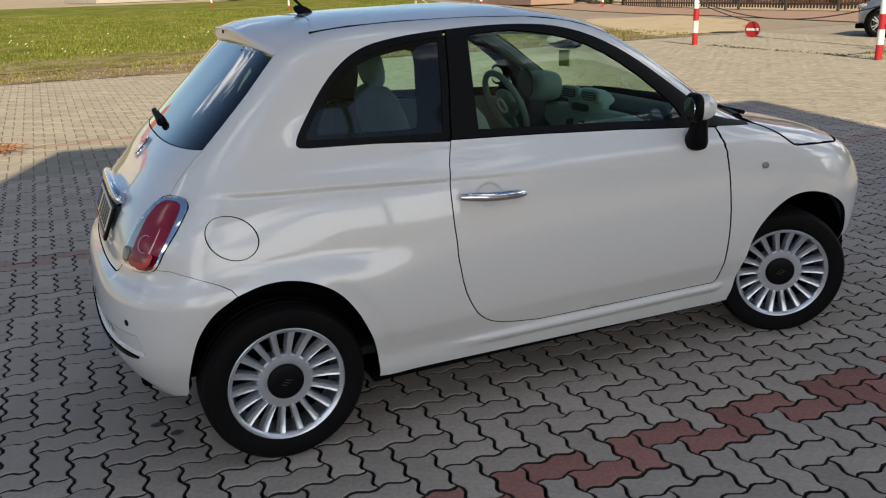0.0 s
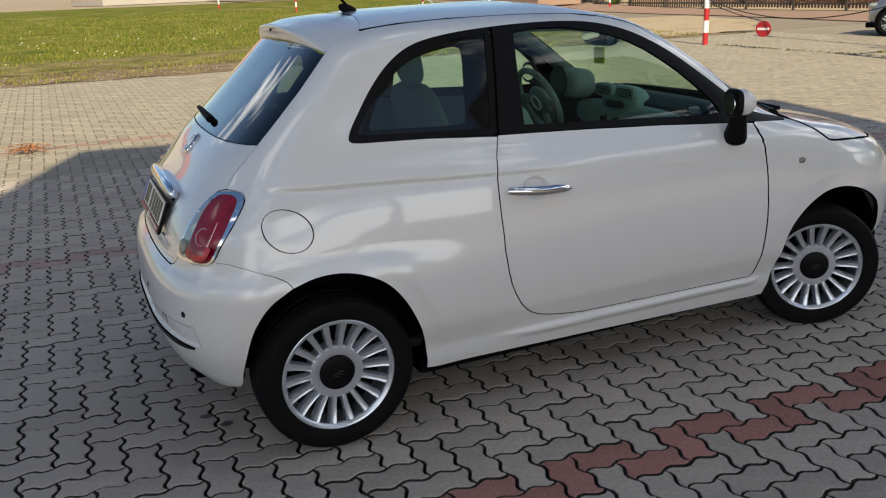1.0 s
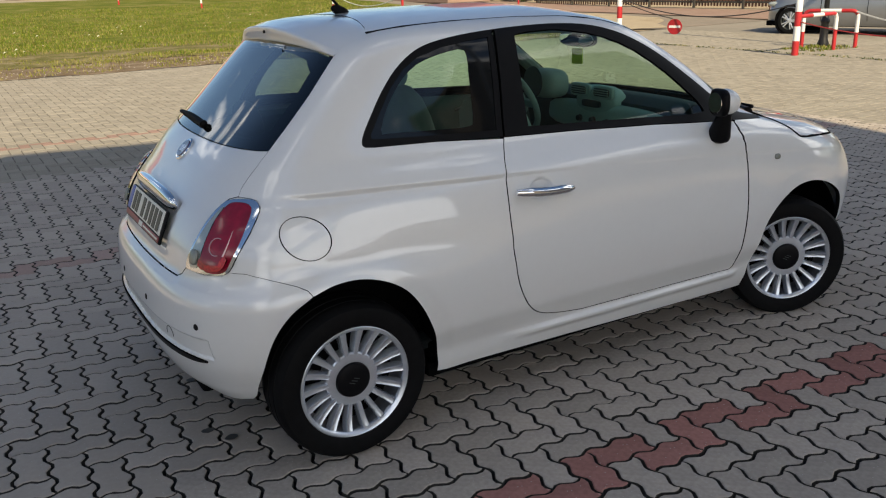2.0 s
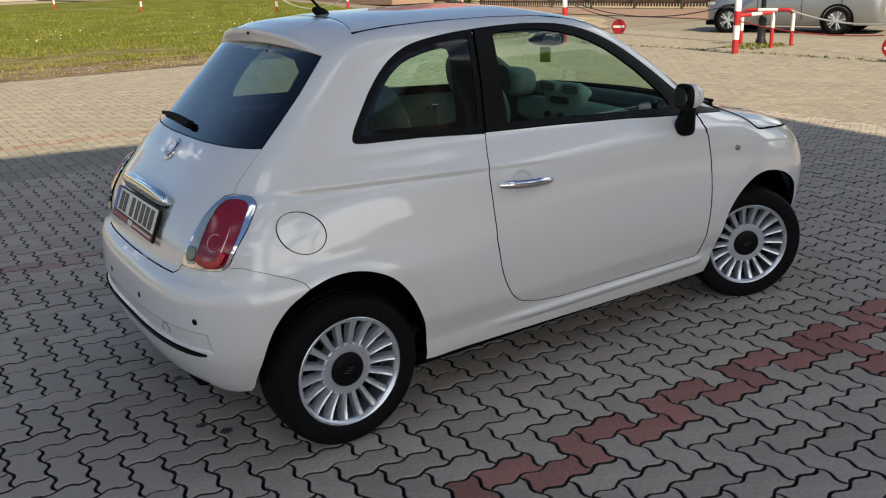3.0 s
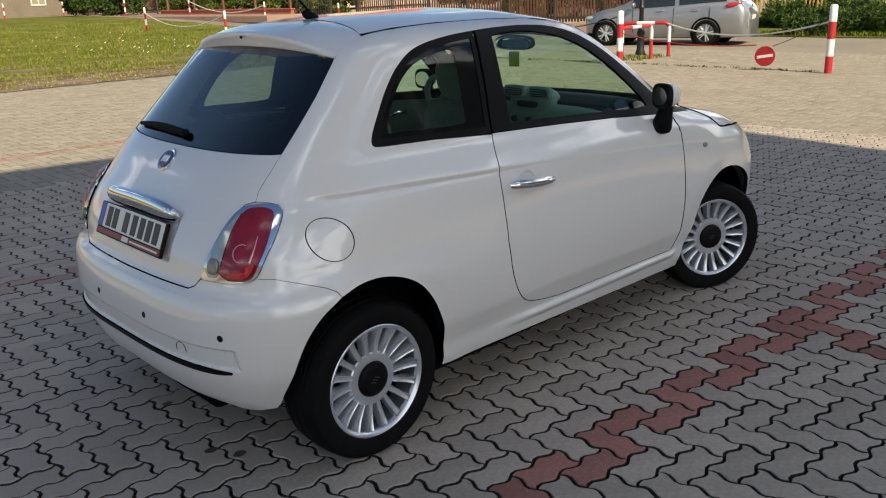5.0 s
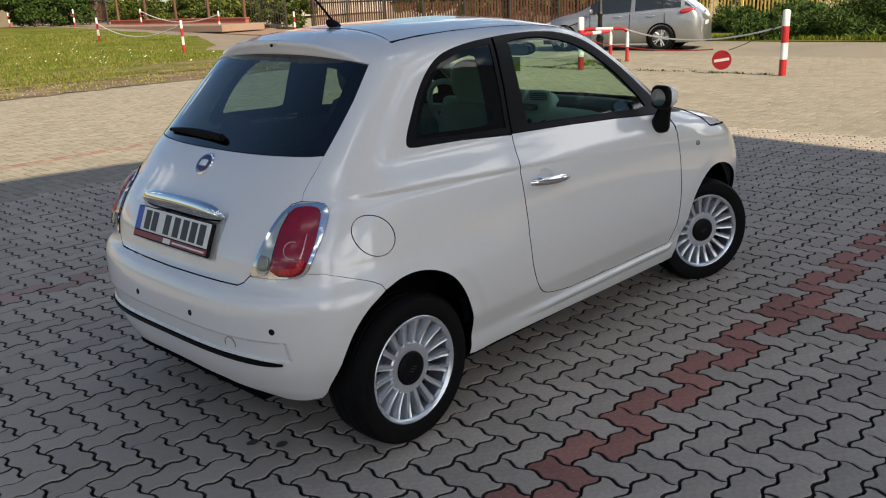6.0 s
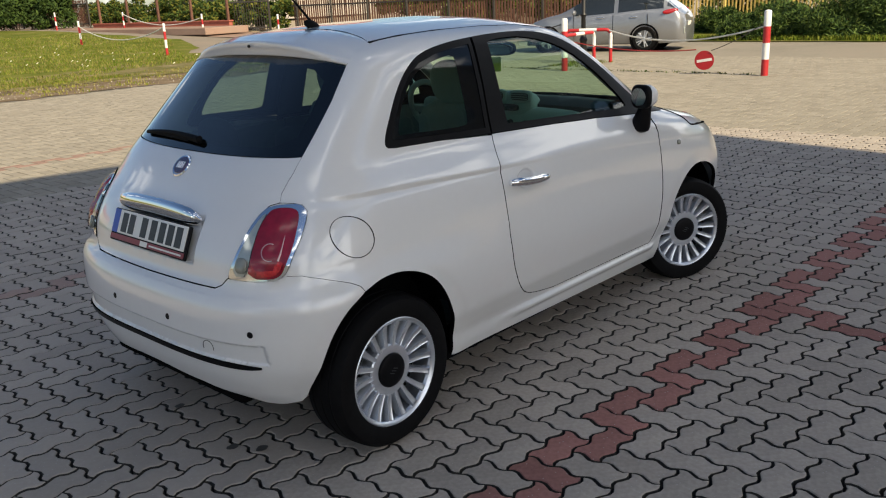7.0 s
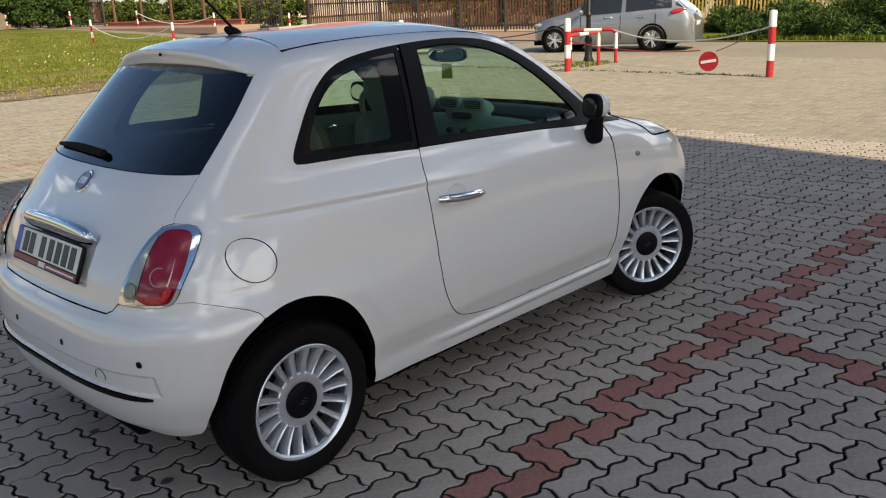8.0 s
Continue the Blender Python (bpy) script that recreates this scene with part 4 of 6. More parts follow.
    for y in np.linspace(-.285, .285, 31):
        e = abs(y) / .285
        k = max(1e-3, (1 - e ** 6)) ** .5
        c = Vector(tail(float(y), .888)) + Vector((-.012, 0, .006 - .012 * e ** 2))
        grip.append([tuple(c + Vector((-.027 * k * math.cos(a), 0, .041 * k * math.sin(a) + .012 * k * math.cos(a)))) for a in np.linspace(0, 2 * np.pi, 17)])
    grid_mesh("tailgate_grip", grip, CHROME, car, "chrome tailgate grip bar").data.flip_normals()
    p, n = skin_frame((-.300, 0, 1.028))
    badge = part("badge", place(lathe_bm([(0, 0), (.047, 0), (.048, .004), (.044, .008), (.038, .007), (0, .007)], 40), facing(p - n * .001, n)), CHROME, car, "round chrome badge", True)
    part("badge_face", place(disc_bm(.037, .003), facing(p + n * .006, n)), BADGE, badge, "dark red and blue badge face")
    for k in (-.018, -.006, .006, .018):
        part("badge_bar", place(box_bm((.005, .028, .002), (k, 0, .0), .0008), facing(p + n * .0095, n)), CHROME, badge)
    a0, n0 = skin_frame(tail(0.0, 1.108))
    arm = []
    for k in range(13):
        y = -.01 + .42 * k / 12
        c, n = skin_frame(tail(y, 1.106 + .008 * math.sin(math.pi * k / 12)))
        arm.append(c + n * (.010 + .006 * math.sin(math.pi * (1 - k / 12) * .9)))
    wiper = part("rear_wiper", tube_bm(arm, [.014 - .006 * k / 12 for k in range(13)], 12), RUBBER, car, "black rear wiper arm", True)
    part("wiper_hub", place(blob_bm((.030, .030, .022), (0, 0, 0)), facing(a0 + n0 * .010, n0)), RUBBER, wiper, "", True)
    blade = [Vector(skin_frame(tail(y, 1.104 + .006 * math.sin((y - .05) * 6)))[0]) + Vector((-.007, 0, .004)) for y in np.linspace(.06, .42, 9)]
    part("wiper_blade", tube_bm(blade, .006, 8), RUBBER, wiper, "", True)

    # --- aerial ---
    aerial = part("aerial", place(blob_bm((.085, .034, .040), (0, 0, 0), 2.0, pose(0, 0, 0, 0, 22, 0)), pose(.380, 0, 1.502)), RUBBER, car, "black roof aerial", True)
    part("aerial_rod", tube_bm([(.375, 0, 1.52), (.28, 0, 1.62), (.16, 0, 1.745), (.06, 0, 1.85)], [.0055, .0045, .004, .004], 8), RUBBER, aerial, "", True)

    ditch = [Vector(side(*q)) + Vector((0, -.001, -.002)) for q in ROOF_EDGE[3:]]
    ditch = [a.lerp(b, k / 4) for a, b in zip(ditch, ditch[1:]) for k in range(4)]
    mould = part("roof_moulding", tube_bm(ditch, [.007 - .004 * min(1, k / 12) for k in range(len(ditch))], 8), RUBBER, car, "black roof moulding", True)
    mirrored(mould)

    # --- door handle, side repeater, mirrors ---
    hb, hn = skin_frame(side(.800, .858))
    pts = []
    for k in range(15):
        s = k / 14
        c, n = skin_frame(side(.672 + .262 * s, .868 - .020 * s))
        lift = .010 + .014 * math.sin(math.pi * s) ** .6
        pts.append((Vector((c.x, c.y, c.z)), n, lift, s))
    flat = [Vector((c.x, -.797 - .016 * math.sin(math.pi * s) ** .7, c.z)) for c, n, lift, s in pts]
    handle = part("door_handle", tube_bm(flat, [.0125 + .0065 * (1 - abs(2 * s - 1) ** 5) for *_, s in pts], 14), CHROME, car, "chrome door handle", True)
    mirrored(handle)
    lock = part("lock", place(disc_bm(.009, .004), facing(Vector((.700, -.812, .866)), (0, -1, 0.05))), CHROME, handle)
    p, n = skin_frame(side(2.116, .811))
    rep = part("side_repeater", place(blob_bm((.034, .026, .016), (0, 0, 0)), facing(p + n * .003, n)), LAMP_GREY, car, "small oval side repeater", True)
    mirrored(rep)
    for sgn in (-1, 1):
        cap = blob_bm((.112, .120, .112), (0, 0, 0), 2.7)
        for v in cap.verts:                                  # the cap tapers towards its nose
            k = max(0.0, v.co.x) / .056
            v.co.y *= 1 - .22 * k
            v.co.z = v.co.z * (1 - .30 * k) - .004 * k
        turn = pose(1.738, sgn * .806, 1.093, 0, 0, sgn * 15) @ Matrix.Diagonal((.92, .92, .94, 1))
        mir = part("door_mirror", place(cap, turn @ pose(.006, 0, .001)), PAINT, car, "white-capped door mirror", True)
        part("mirror_rim", place(blob_bm((.044, .130, .122), (-.033, 0, -.001), 3.4), turn), BLACK_TRIM, mir, "black mirror rim", True)
        part("mirror_glass", place(disc_bm(.045, .003, .0001, 40), turn @ pose(-.0545, 0, -.001, 0, -90, 0) @ Matrix.Diagonal((1.0, 1.12, 1, 1))), MIRROR, mir, "mirror glass")
        foot_line = [(1.735, sgn * .806, 1.052), (1.738, sgn * .798, 1.02), (1.742, sgn * .787, .985), (1.746, sgn * .776, .952), (1.748, sgn * .770, .935), (1.749, sgn * .767, .922)]
        part("mirror_foot", tube_bm(foot_line, [.031, .034, .041, .048, .046, .030], 20), BLACK_TRIM, mir, "black mirror foot", True)

    # --- windscreen, bonnet, nose ---
    edge_r = [side(*p) for p in SCREEN_EDGE]
    crown = [(float(front_end(np.float64(z))) * 1.0, y, z) for y, z in ((-.34, 1.392), (-.17, 1.398), (0.0, 1.400))]
    crown = [(1.49, -.36, 1.388), (1.515, -.18, 1.396), (1.52, 0.0, 1.399), (1.515, .18, 1.396), (1.49, .36, 1.388)]
    foot = [(2.17, .40, 1.002), (2.19, .2, 1.001), (2.195, 0, 1.0), (2.19, -.2, 1.001), (2.17, -.40, 1.002)]
    screen = to_skin([*edge_r[::-1], side(*ROOF_EDGE[-1]), *crown, tuple(np.array(side(*ROOF_EDGE[-1])) * (1, -1, 1)), *flip_side(edge_r[::-1]), *foot])
    ws = patch("windscreen", screen, skin, GLASS_FRONT, car, "clear green windscreen", (), .05, .001, .003, -.001)
    ws.visible_shadow = False
    bon = [side(*p)[:2] for p in BONNET_EDGE] + [side(2.5, .856)[:2], side(2.66, .838)[:2], (2.79, -.50), (2.865, -.27)]
    cowl = [(2.12, -.60), (2.19, -.40), (2.225, -.2)]
    bonnet_loop = np.array([*cowl[::-1], *bon, (2.89, 0), *[(x, -y) for x, y in bon[::-1]], *[(x, -y) for x, y in cowl], (2.235, 0)])
    patch("bonnet", bonnet_loop, top_skin, PAINT, car, step=.05, gap=.002)
    shut = [side(*q) for q in flowing([(2.10, .985), *BONNET_EDGE, (2.5, .856), (2.66, .838)], 5)]
    # black tube drawn along the bonnet's edge for the shade in its gap
    gap_line = part("bonnet_shut_line", tube_bm(shut, .0042, 8), LINER, car, "dark bonnet shut line", True)
    mirrored(gap_line)
    nose_r = [side(2.75, .20), side(2.80, .45), side(2.80, .70), side(2.76, .80), side(2.66, .838)]
    lip = [tuple(top_skin(np.array([q]))[0] + (.004, 0, -.004)) for q in [(2.795, -.50), (2.87, -.27), (2.895, 0)]]
    nose = to_skin([*nose_r, *lip, *flip_side(lip[:-1]), *flip_side(nose_r), (2.9, .3, .2), (2.95, 0, .2), (2.9, -.3, .2)])
    patch("front_bumper", nose, skin, PAINT, car, step=.04, gap=.002)
    part("cowl", tube_bm([(2.10, -.62, .985), (2.19, -.40, .992), (2.225, 0, .994), (2.19, .40, .992), (2.10, .62, .985)], .030, 10), BLACK_TRIM, car, "black cowl under the windscreen", True)
    for y0, y1 in ((-.60, -.05), (.0, .55)):
        part("front_wiper", tube_bm([(2.16, y0, 1.008), (2.15, (y0 + y1) / 2, 1.022), (2.17, y1, 1.008)], .009, 8), RUBBER, car, "black front wiper", True)
    for sgn in (-1, 1):
        c = Vector((2.83, sgn * .46, .70))
        hl = part("headlamp", place(blob_bm((.10, .20, .20), (0, 0, 0), 2.2), pose(c.x, c.y, c.z, 0, 0, -sgn * 40)), LAMP_CLEAR, car, "round clear headlamp", True)

    # --- underside and wheel houses ---
    part("floor_pan", join_bm(box_bm((1.66, 1.34, .06), (1.18, 0, .190), .01), box_bm((.5, .90, .20), (-.2, 0, .33), .02), box_bm((.6, .9, .10), (2.5, 0, .22), .02),
                              box_bm((1.55, .05, .10), (1.16, -.60, .23), .01), box_bm((1.55, .05, .10), (1.16, .60, .23), .01)), LINER, car)
    for x0, wide in ((0.012, 1.0), (2.375, 1.09)):
        for sgn in (-1, 1):
            wall_at = sgn * (.582 if wide == 1 else .40)
            bm = lathe_bm([(0, wall_at), (.36 * wide, wall_at), (.365 * wide, sgn * .60), (.348 * wide, sgn * (.705 if wide == 1 else .70))], 40, "Y", (x0, 0, .305), arc=(2, 168 if wide > 1 else 150))
            lip = lathe_bm([(.350 * wide, sgn * .69), (.362 * wide, sgn * (.772 if wide == 1 else .755))], 30, "Y", (x0, 0, .305), arc=(25, 125))
            part("arch_liner", join_bm(bm, lip) if wide == 1 else bm, LINER, car, "black plastic wheel arch liner")
    gap_line = [Vector(side(x, .20)) + Vector((0, .05, 0)) for x in (.36, .8, 1.4, 1.95)]

    # --- wheels ---
    tyre_profile = [(.205, -.085), (.215, -.092), (.250, -.096), (.272, -.090), (.284, -.075), (.2875, -.05), (.2855, -.047), (.2855, -.042), (.2885, -.039), (.289, -.004), (.286, -.002), (.286, .003), (.289, .006),
                    (.2885, .039), (.2855, .042), (.2855, .047), (.2875, .05), (.284, .075), (.272, .090), (.250, .096), (.215, .092), (.205, .085)]
    rim_profile = [(.1905, .079), (.196, .085), (.204, .0885), (.2075, .086), (.207, .078), (.199, .074), (.194, .062)]
    barrel_profile = [(.194, .062), (.187, .02), (.183, -.08)]
    hub_profile = [(0, .055), (.066, .0575), (.072, .0585), (.096, .0570), (.1005, .053), (.102, .044), (.102, .0)]
    for x0, out, steer in ((0.0, .690, 0), (2.33, .700, -26)):          # the front pair is turned to the right
        for sgn in (-1, 1):
            wheel = new("wheel")
            wheel.parent = car
            wheel.matrix_basis = pose(x0, sgn * out, .287 + (ground_height(x0, .7) if sgn > 0 else 0), 0, 0, steer)
            tagged(wheel, "multi-spoke alloy wheel with black tyre")

            def turned(profile, steps=64):
                return lathe_bm([(r, sgn * h) for r, h in profile], steps, "Y")
            part("tyre", turned(tyre_profile, 72), RUBBER, wheel, "black rubber tyre", True)
            part("rim", turned(rim_profile, 72), ALLOY, wheel, "silver rim", True)
            part("rim_barrel", turned(barrel_profile, 72), BARREL, wheel, "grey rim barrel with shade painted in", True)
            part("hub", turned(hub_profile, 48), ALLOY, wheel, "silver hub", True)
            part("hub_cap", turned([(0, .0715), (.035, .0715), (.054, .070), (.062, .0665), (.0655, .060), (.0655, .05)], 40), BLACK_TRIM, wheel, "black hub cap", True)
            for off in (-.010, .0, .010):
                part("hub_mark", place(box_bm((.022, .002, .003), (off * .6, sgn * .0722, off)), pose(0, 0, 0, 0, 20, 0)), DARK_PLASTIC, wheel)
            # black disc added behind the spokes as the shade in their gaps
            part("spoke_gap_disc", turned([(0, -.01), (.178, -.01), (.178, .0), (0, .0)], 40), LINER, wheel, "black disc painting the shade between spokes")
            spoke = bmesh.new()
            ring = []
            rib = ((-1, 1.2, .0), (-1, 1.0, -.003), (-.86, 1.0, 0), (-.55, 1.0, -.0022), (.55, 1.0, -.0022), (.86, 1.0, 0), (1, 1.0, -.003), (1, 1.2, .0))
            for r, wide, deep, face in ((.092, .0050, .030, .0585), (.098, .0092, .030, .0605), (.12, .0100, .034, .061), (.16, .0112, .036, .067), (.190, .0128, .032, .076), (.2015, .0150, .02, .080)):
                ring.append([spoke.verts.new((sx * wide * f, sgn * (face - deep if k in (0, 7) else face + h), r)) for k, (sx, f, h) in enumerate(rib)])
            for a, b in zip(ring, ring[1:]):
                for k in range(8):
                    spoke.faces.new((a[k], a[(k + 1) % 8], b[(k + 1) % 8], b[k]))
            spoke.faces.new(ring[0])
            spoke.faces.new(ring[-1])
            first = part("spoke", spoke, ALLOY, wheel, "", True)
            first.matrix_basis = pose(0, 0, 0, 0, 10, 0)
            for k in range(1, 18):
                ob = new("spoke", first.data)
                ob.parent = wheel
                ob.matrix_basis = pose(0, 0, 0, 0, 20 * k + 10, 0)

    # --- cabin ---
    part("cabin_floor", box_bm((2.0, 1.22, .04), (1.1, 0, .27), .01), DARK_PLASTIC, car)
    dash = bmesh.new()
    prof = [(2.14, .60), (1.84, .60), (1.81, .80), (1.775, .94), (1.785, 1.015), (1.84, 1.045), (1.98, 1.045), (2.10, 1.0)]
    rows = [[dash.verts.new((x + .04 * (1 - (y / .57) ** 2) * (x < 1.9) - .04 - .09 * (y / .57) ** 4 * (x > 1.9), y, z)) for x, z in prof] for y in np.linspace(-.57, .57, 13)]
    for a, b in zip(rows, rows[1:]):
        for k in range(len(prof)):
            dash.faces.new((a[k], a[(k + 1) % len(prof)], b[(k + 1) % len(prof)], b[k]))
    dash.faces.new(rows[0])
    dash.faces.new(rows[-1])
    dashboard = part("dashboard", dash, DARK_PLASTIC, car, "dark dashboard with pale fascia", True)
    part("fascia", blob_bm((.10, .95, .15), (1.785, -.06, .925), 4), IVORY, dashboard, "pale fascia band", True)
    part("centre_console", blob_bm((.13, .31, .23), (1.80, .02, .965), 3.5, pose(0, 0, 0, 0, -14, 0)), IVORY, dashboard, "pale centre console", True)
    for dy in (-.085, .085):
        vent = part("air_vent", blob_bm((.03, .145, .066), (1.727, .02 + dy, 1.060), 5), IVORY, dashboard, "grey rectangular air vent", True)
        part("vent_slot", blob_bm((.012, .112, .040), (1.712, .02 + dy, 1.060), 6), DARK_PLASTIC, vent, "dark vent opening", True)
        for dz in (-.011, 0, .011):
            part("vent_slat", box_bm((.010, .104, .004), (1.707, .02 + dy, 1.060 + dz), .001), SEAT_GREY, vent)
    part("radio", blob_bm((.02, .135, .036), (1.722, .02, .998), 5), DARK_PLASTIC, dashboard, "dark radio panel", True)
    for dy in (-.085, .015, .115):
        part("knob", lathe_bm([(0, -.02), (.014, -.02), (.017, 0), (0, 0)], 20, "X", (1.735, dy, .915)), DARK_PLASTIC, dashboard, "dark round knob", True)
    part("instrument_hood", blob_bm((.16, .24, .15), (1.71, .36, 1.07), 3.4), SEAT_GREY, dashboard, "rounded instrument hood", True)
    part("instrument_dial", lathe_bm([(0, -.002), (.075, -.002), (.08, .004), (0, .004)], 32, "X", (1.612, .36, 1.085)), DARK_PLASTIC, dashboard, "dark round instrument", True)
    lean = pose(1.50, .36, .995, 0, -24, 0)
    wheel_bm = lathe_bm([(.172 + .016 * math.cos(a), .016 * math.sin(a)) for a in np.linspace(0, 2 * np.pi, 13)[:-1]], 48, "X", closed=True)
    steering = part("steering_wheel", place(wheel_bm, lean), SEAT_GREY, car, "grey steering wheel", True)
    part("steering_boss", place(blob_bm((.05, .16, .15), (.01, 0, 0)), lean), SEAT_GREY, steering, "", True)
    # plain white in place of the bright sheen of a chrome ring
    part("boss_badge", place(lathe_bm([(.034, 0), (.042, 0), (.042, -.010), (.034, -.010)], 30, "X", (-.016, 0, 0), closed=True), lean), PLATE, steering, "round badge ring, chrome shine painted white", True)
    for a in (0, 180, 270):
        part("steering_spoke", place(box_bm((.02, .11, .045), (.005, .12, 0), .008), lean @ pose(0, 0, 0, a, 0, 0)), SEAT_GREY, steering)
    rv = part("inner_mirror", place(blob_bm((.035, .235, .075), (0, 0, 0), 3), pose(1.63, .02, 1.318, 0, -8, 8)), DARK_PLASTIC, car, "inner rear-view mirror", True)
    part("mirror_glass", place(blob_bm((.01, .215, .062), (-.0165, 0, 0), 3), pose(1.63, .02, 1.318, 0, -8, 8)), MIRROR, rv, "", True)
    part("air_freshener", place(box_bm((.012, .055, .075), (0, 0, 0), .004), pose(1.635, .03, 1.235, 0, 0, 30)), simple("freshener", (.50, .60, .10), .6), rv, "small yellow-green hanging air freshener")
    for y0, dx in ((-.34, .075), (.34, -.01)):
        seat = new("front_seat")
        seat.parent = car
        tagged(seat, "pale grey cloth front seat")
        part("cushion", blob_bm((.52, .50, .16), (1.16 + dx, y0, .50), 4), SEAT_GREY, seat, "", True)
        part("backrest", blob_bm((.14, .46, .68), (.875 + dx, y0, .82), 4, pose(0, 0, 0, 0, -16, 0)), SEAT_GREY, seat, "", True)
        part("headrest", blob_bm((.09, .23, .20), (.785 + dx, y0, 1.23), 2.6, pose(0, 0, 0, 0, -10, 0)), IVORY, seat, "round pale headrest", True)
    bench = new("rear_bench")
    bench.parent = car
    tagged(bench, "grey cloth rear bench")
    part("cushion", blob_bm((.46, 1.10, .16), (.36, 0, .52), 4), SEAT_GREY, bench, "", True)
    part("backrest", blob_bm((.13, 1.12, .50), (.10, 0, .74), 5, pose(0, 0, 0, 0, -14, 0)), SEAT_GREY, bench, "", True)
    for y0 in (-.27, .27):
        part("headrest", blob_bm((.09, .26, .18), (.045, y0, 1.06), 2.4, pose(0, 0, 0, 0, -10, 0)), DARK_PLASTIC, bench, "dark round headrest", True)
    part("parcel_shelf", box_bm((.26, 1.04, .02), (-.09, 0, 1.000), .005), DARK_PLASTIC, car, "dark parcel shelf")
    for sgn in (-1, 1):
        inner = [(.69, 1.035), (1.1, 1.02), (1.43, 1.005), (1.77, .98), (1.90, .97), (1.93, .40), (.70, .44)]
        verts = [(x, sgn * (abs(side(x, z)[1]) - .055), z) for x, z in inner] + [(x, sgn * (abs(side(x, z)[1]) - .030), z) for x, z in inner]
        k = len(inner)
        card = mesh_of("door_card", verts, [tuple(range(k)), tuple(range(2 * k - 1, k - 1, -1))] + [(i, (i + 1) % k, k + (i + 1) % k, k + i) for i in range(k)], LINING, car, "grey door lining")
        part("inner_handle", tube_bm([(1.32, sgn * .665, .93), (1.37, sgn * .655, .945), (1.43, sgn * .655, .94)], .011, 8), CHROME, card, "chrome inner handle", True)
        q_in = [(.10, 1.05), (.69, 1.035), (.69, .50), (.44, .50), (.38, .68), (.10, .74), (-.1, .74), (-.18, 1.0)]
        mesh_of("side_lining", [(x, sgn * (abs(side(x, z)[1]) - .045), z) for x, z in q_in], [tuple(range(len(q_in)))], LINING, car, "grey side lining")
    for sgn in (-1, 1):
        line = [(x, sgn * (abs(side(x, z)[1]) - .045), z) for x, z in ((1.93, 1.03), (1.80, 1.125), (1.64, 1.235), (1.48, 1.335), (1.32, 1.395), (1.1, 1.42), (.80, 1.425))]
        part("pillar_lining", tube_bm(line, [.034, .034, .032, .03, .026, .022, .02], 10), HEADLINER, car, "pale pillar lining", True)
    roof_in = [(x, y) for x in np.linspace(.30, 1.42, 9) for y in np.linspace(-.46, .46, 9)]
    hz = top_skin(np.array(roof_in)) - (0, 0, .035)
    mesh_of("headliner", hz, [(i * 9 + j, i * 9 + j + 1, (i + 1) * 9 + j + 1, (i + 1) * 9 + j) for i in range(8) for j in range(8)], HEADLINER, car, "pale roof lining", smooth=True)
    return car


# ---- verge, road and sheets round the yard ----
def mottled(name, colors, scale, fine, rough=0.95, bump=0.0):
    """Ground colours that run into each other at a large scale, with grain."""
    m, t, b = nodes_of(name)
    co = t.nodes.new("ShaderNodeTexCoord")
    n1 = put(t, "ShaderNodeTexNoise", Scale=scale, Detail=7.0, Roughness=0.62)
    n2 = put(t, "ShaderNodeTexNoise", Scale=fine, Detail=4.0)
    t.links.new(co.outputs["Object"], n1.inputs["Vector"])
    t.links.new(co.outputs["Object"], n2.inputs["Vector"])
    a = t.nodes.new("ShaderNodeMath")
    a.operation = "MULTIPLY_ADD"
    a.inputs[1].default_value, a.inputs[2].default_value = 0.5, -0.25
    t.links.new(n2.outputs["Fac"], a.inputs[0])
    s = t.nodes.new("ShaderNodeMath")
    s.operation = "ADD"
    t.links.new(n1.outputs["Fac"], s.inputs[0])
    t.links.new(a.outputs[0], s.inputs[1])
    r = t.nodes.new("ShaderNodeValToRGB")
    while len(r.color_ramp.elements) < len(colors):
        r.color_ramp.elements.new(0.5)
    for k, c in enumerate(colors):
        r.color_ramp.elements[k].position = 0.3 + 0.4 * k / (len(colors) - 1)
        r.color_ramp.elements[k].color = (*c, 1)
    t.links.new(s.outputs[0], r.inputs["Fac"])
    t.links.new(r.outputs["Color"], b.inputs["Base Color"])
    b.inputs["Roughness"].default_value, b.inputs["Specular IOR Level"].default_value = rough, 0.12
    if bump:
        bn = put(t, "ShaderNodeBump", Strength=0.7, Distance=bump)
        t.links.new(n2.outputs["Fac"], bn.inputs["Height"])
        t.links.new(bn.outputs["Normal"], b.inputs["Normal"])
    return m


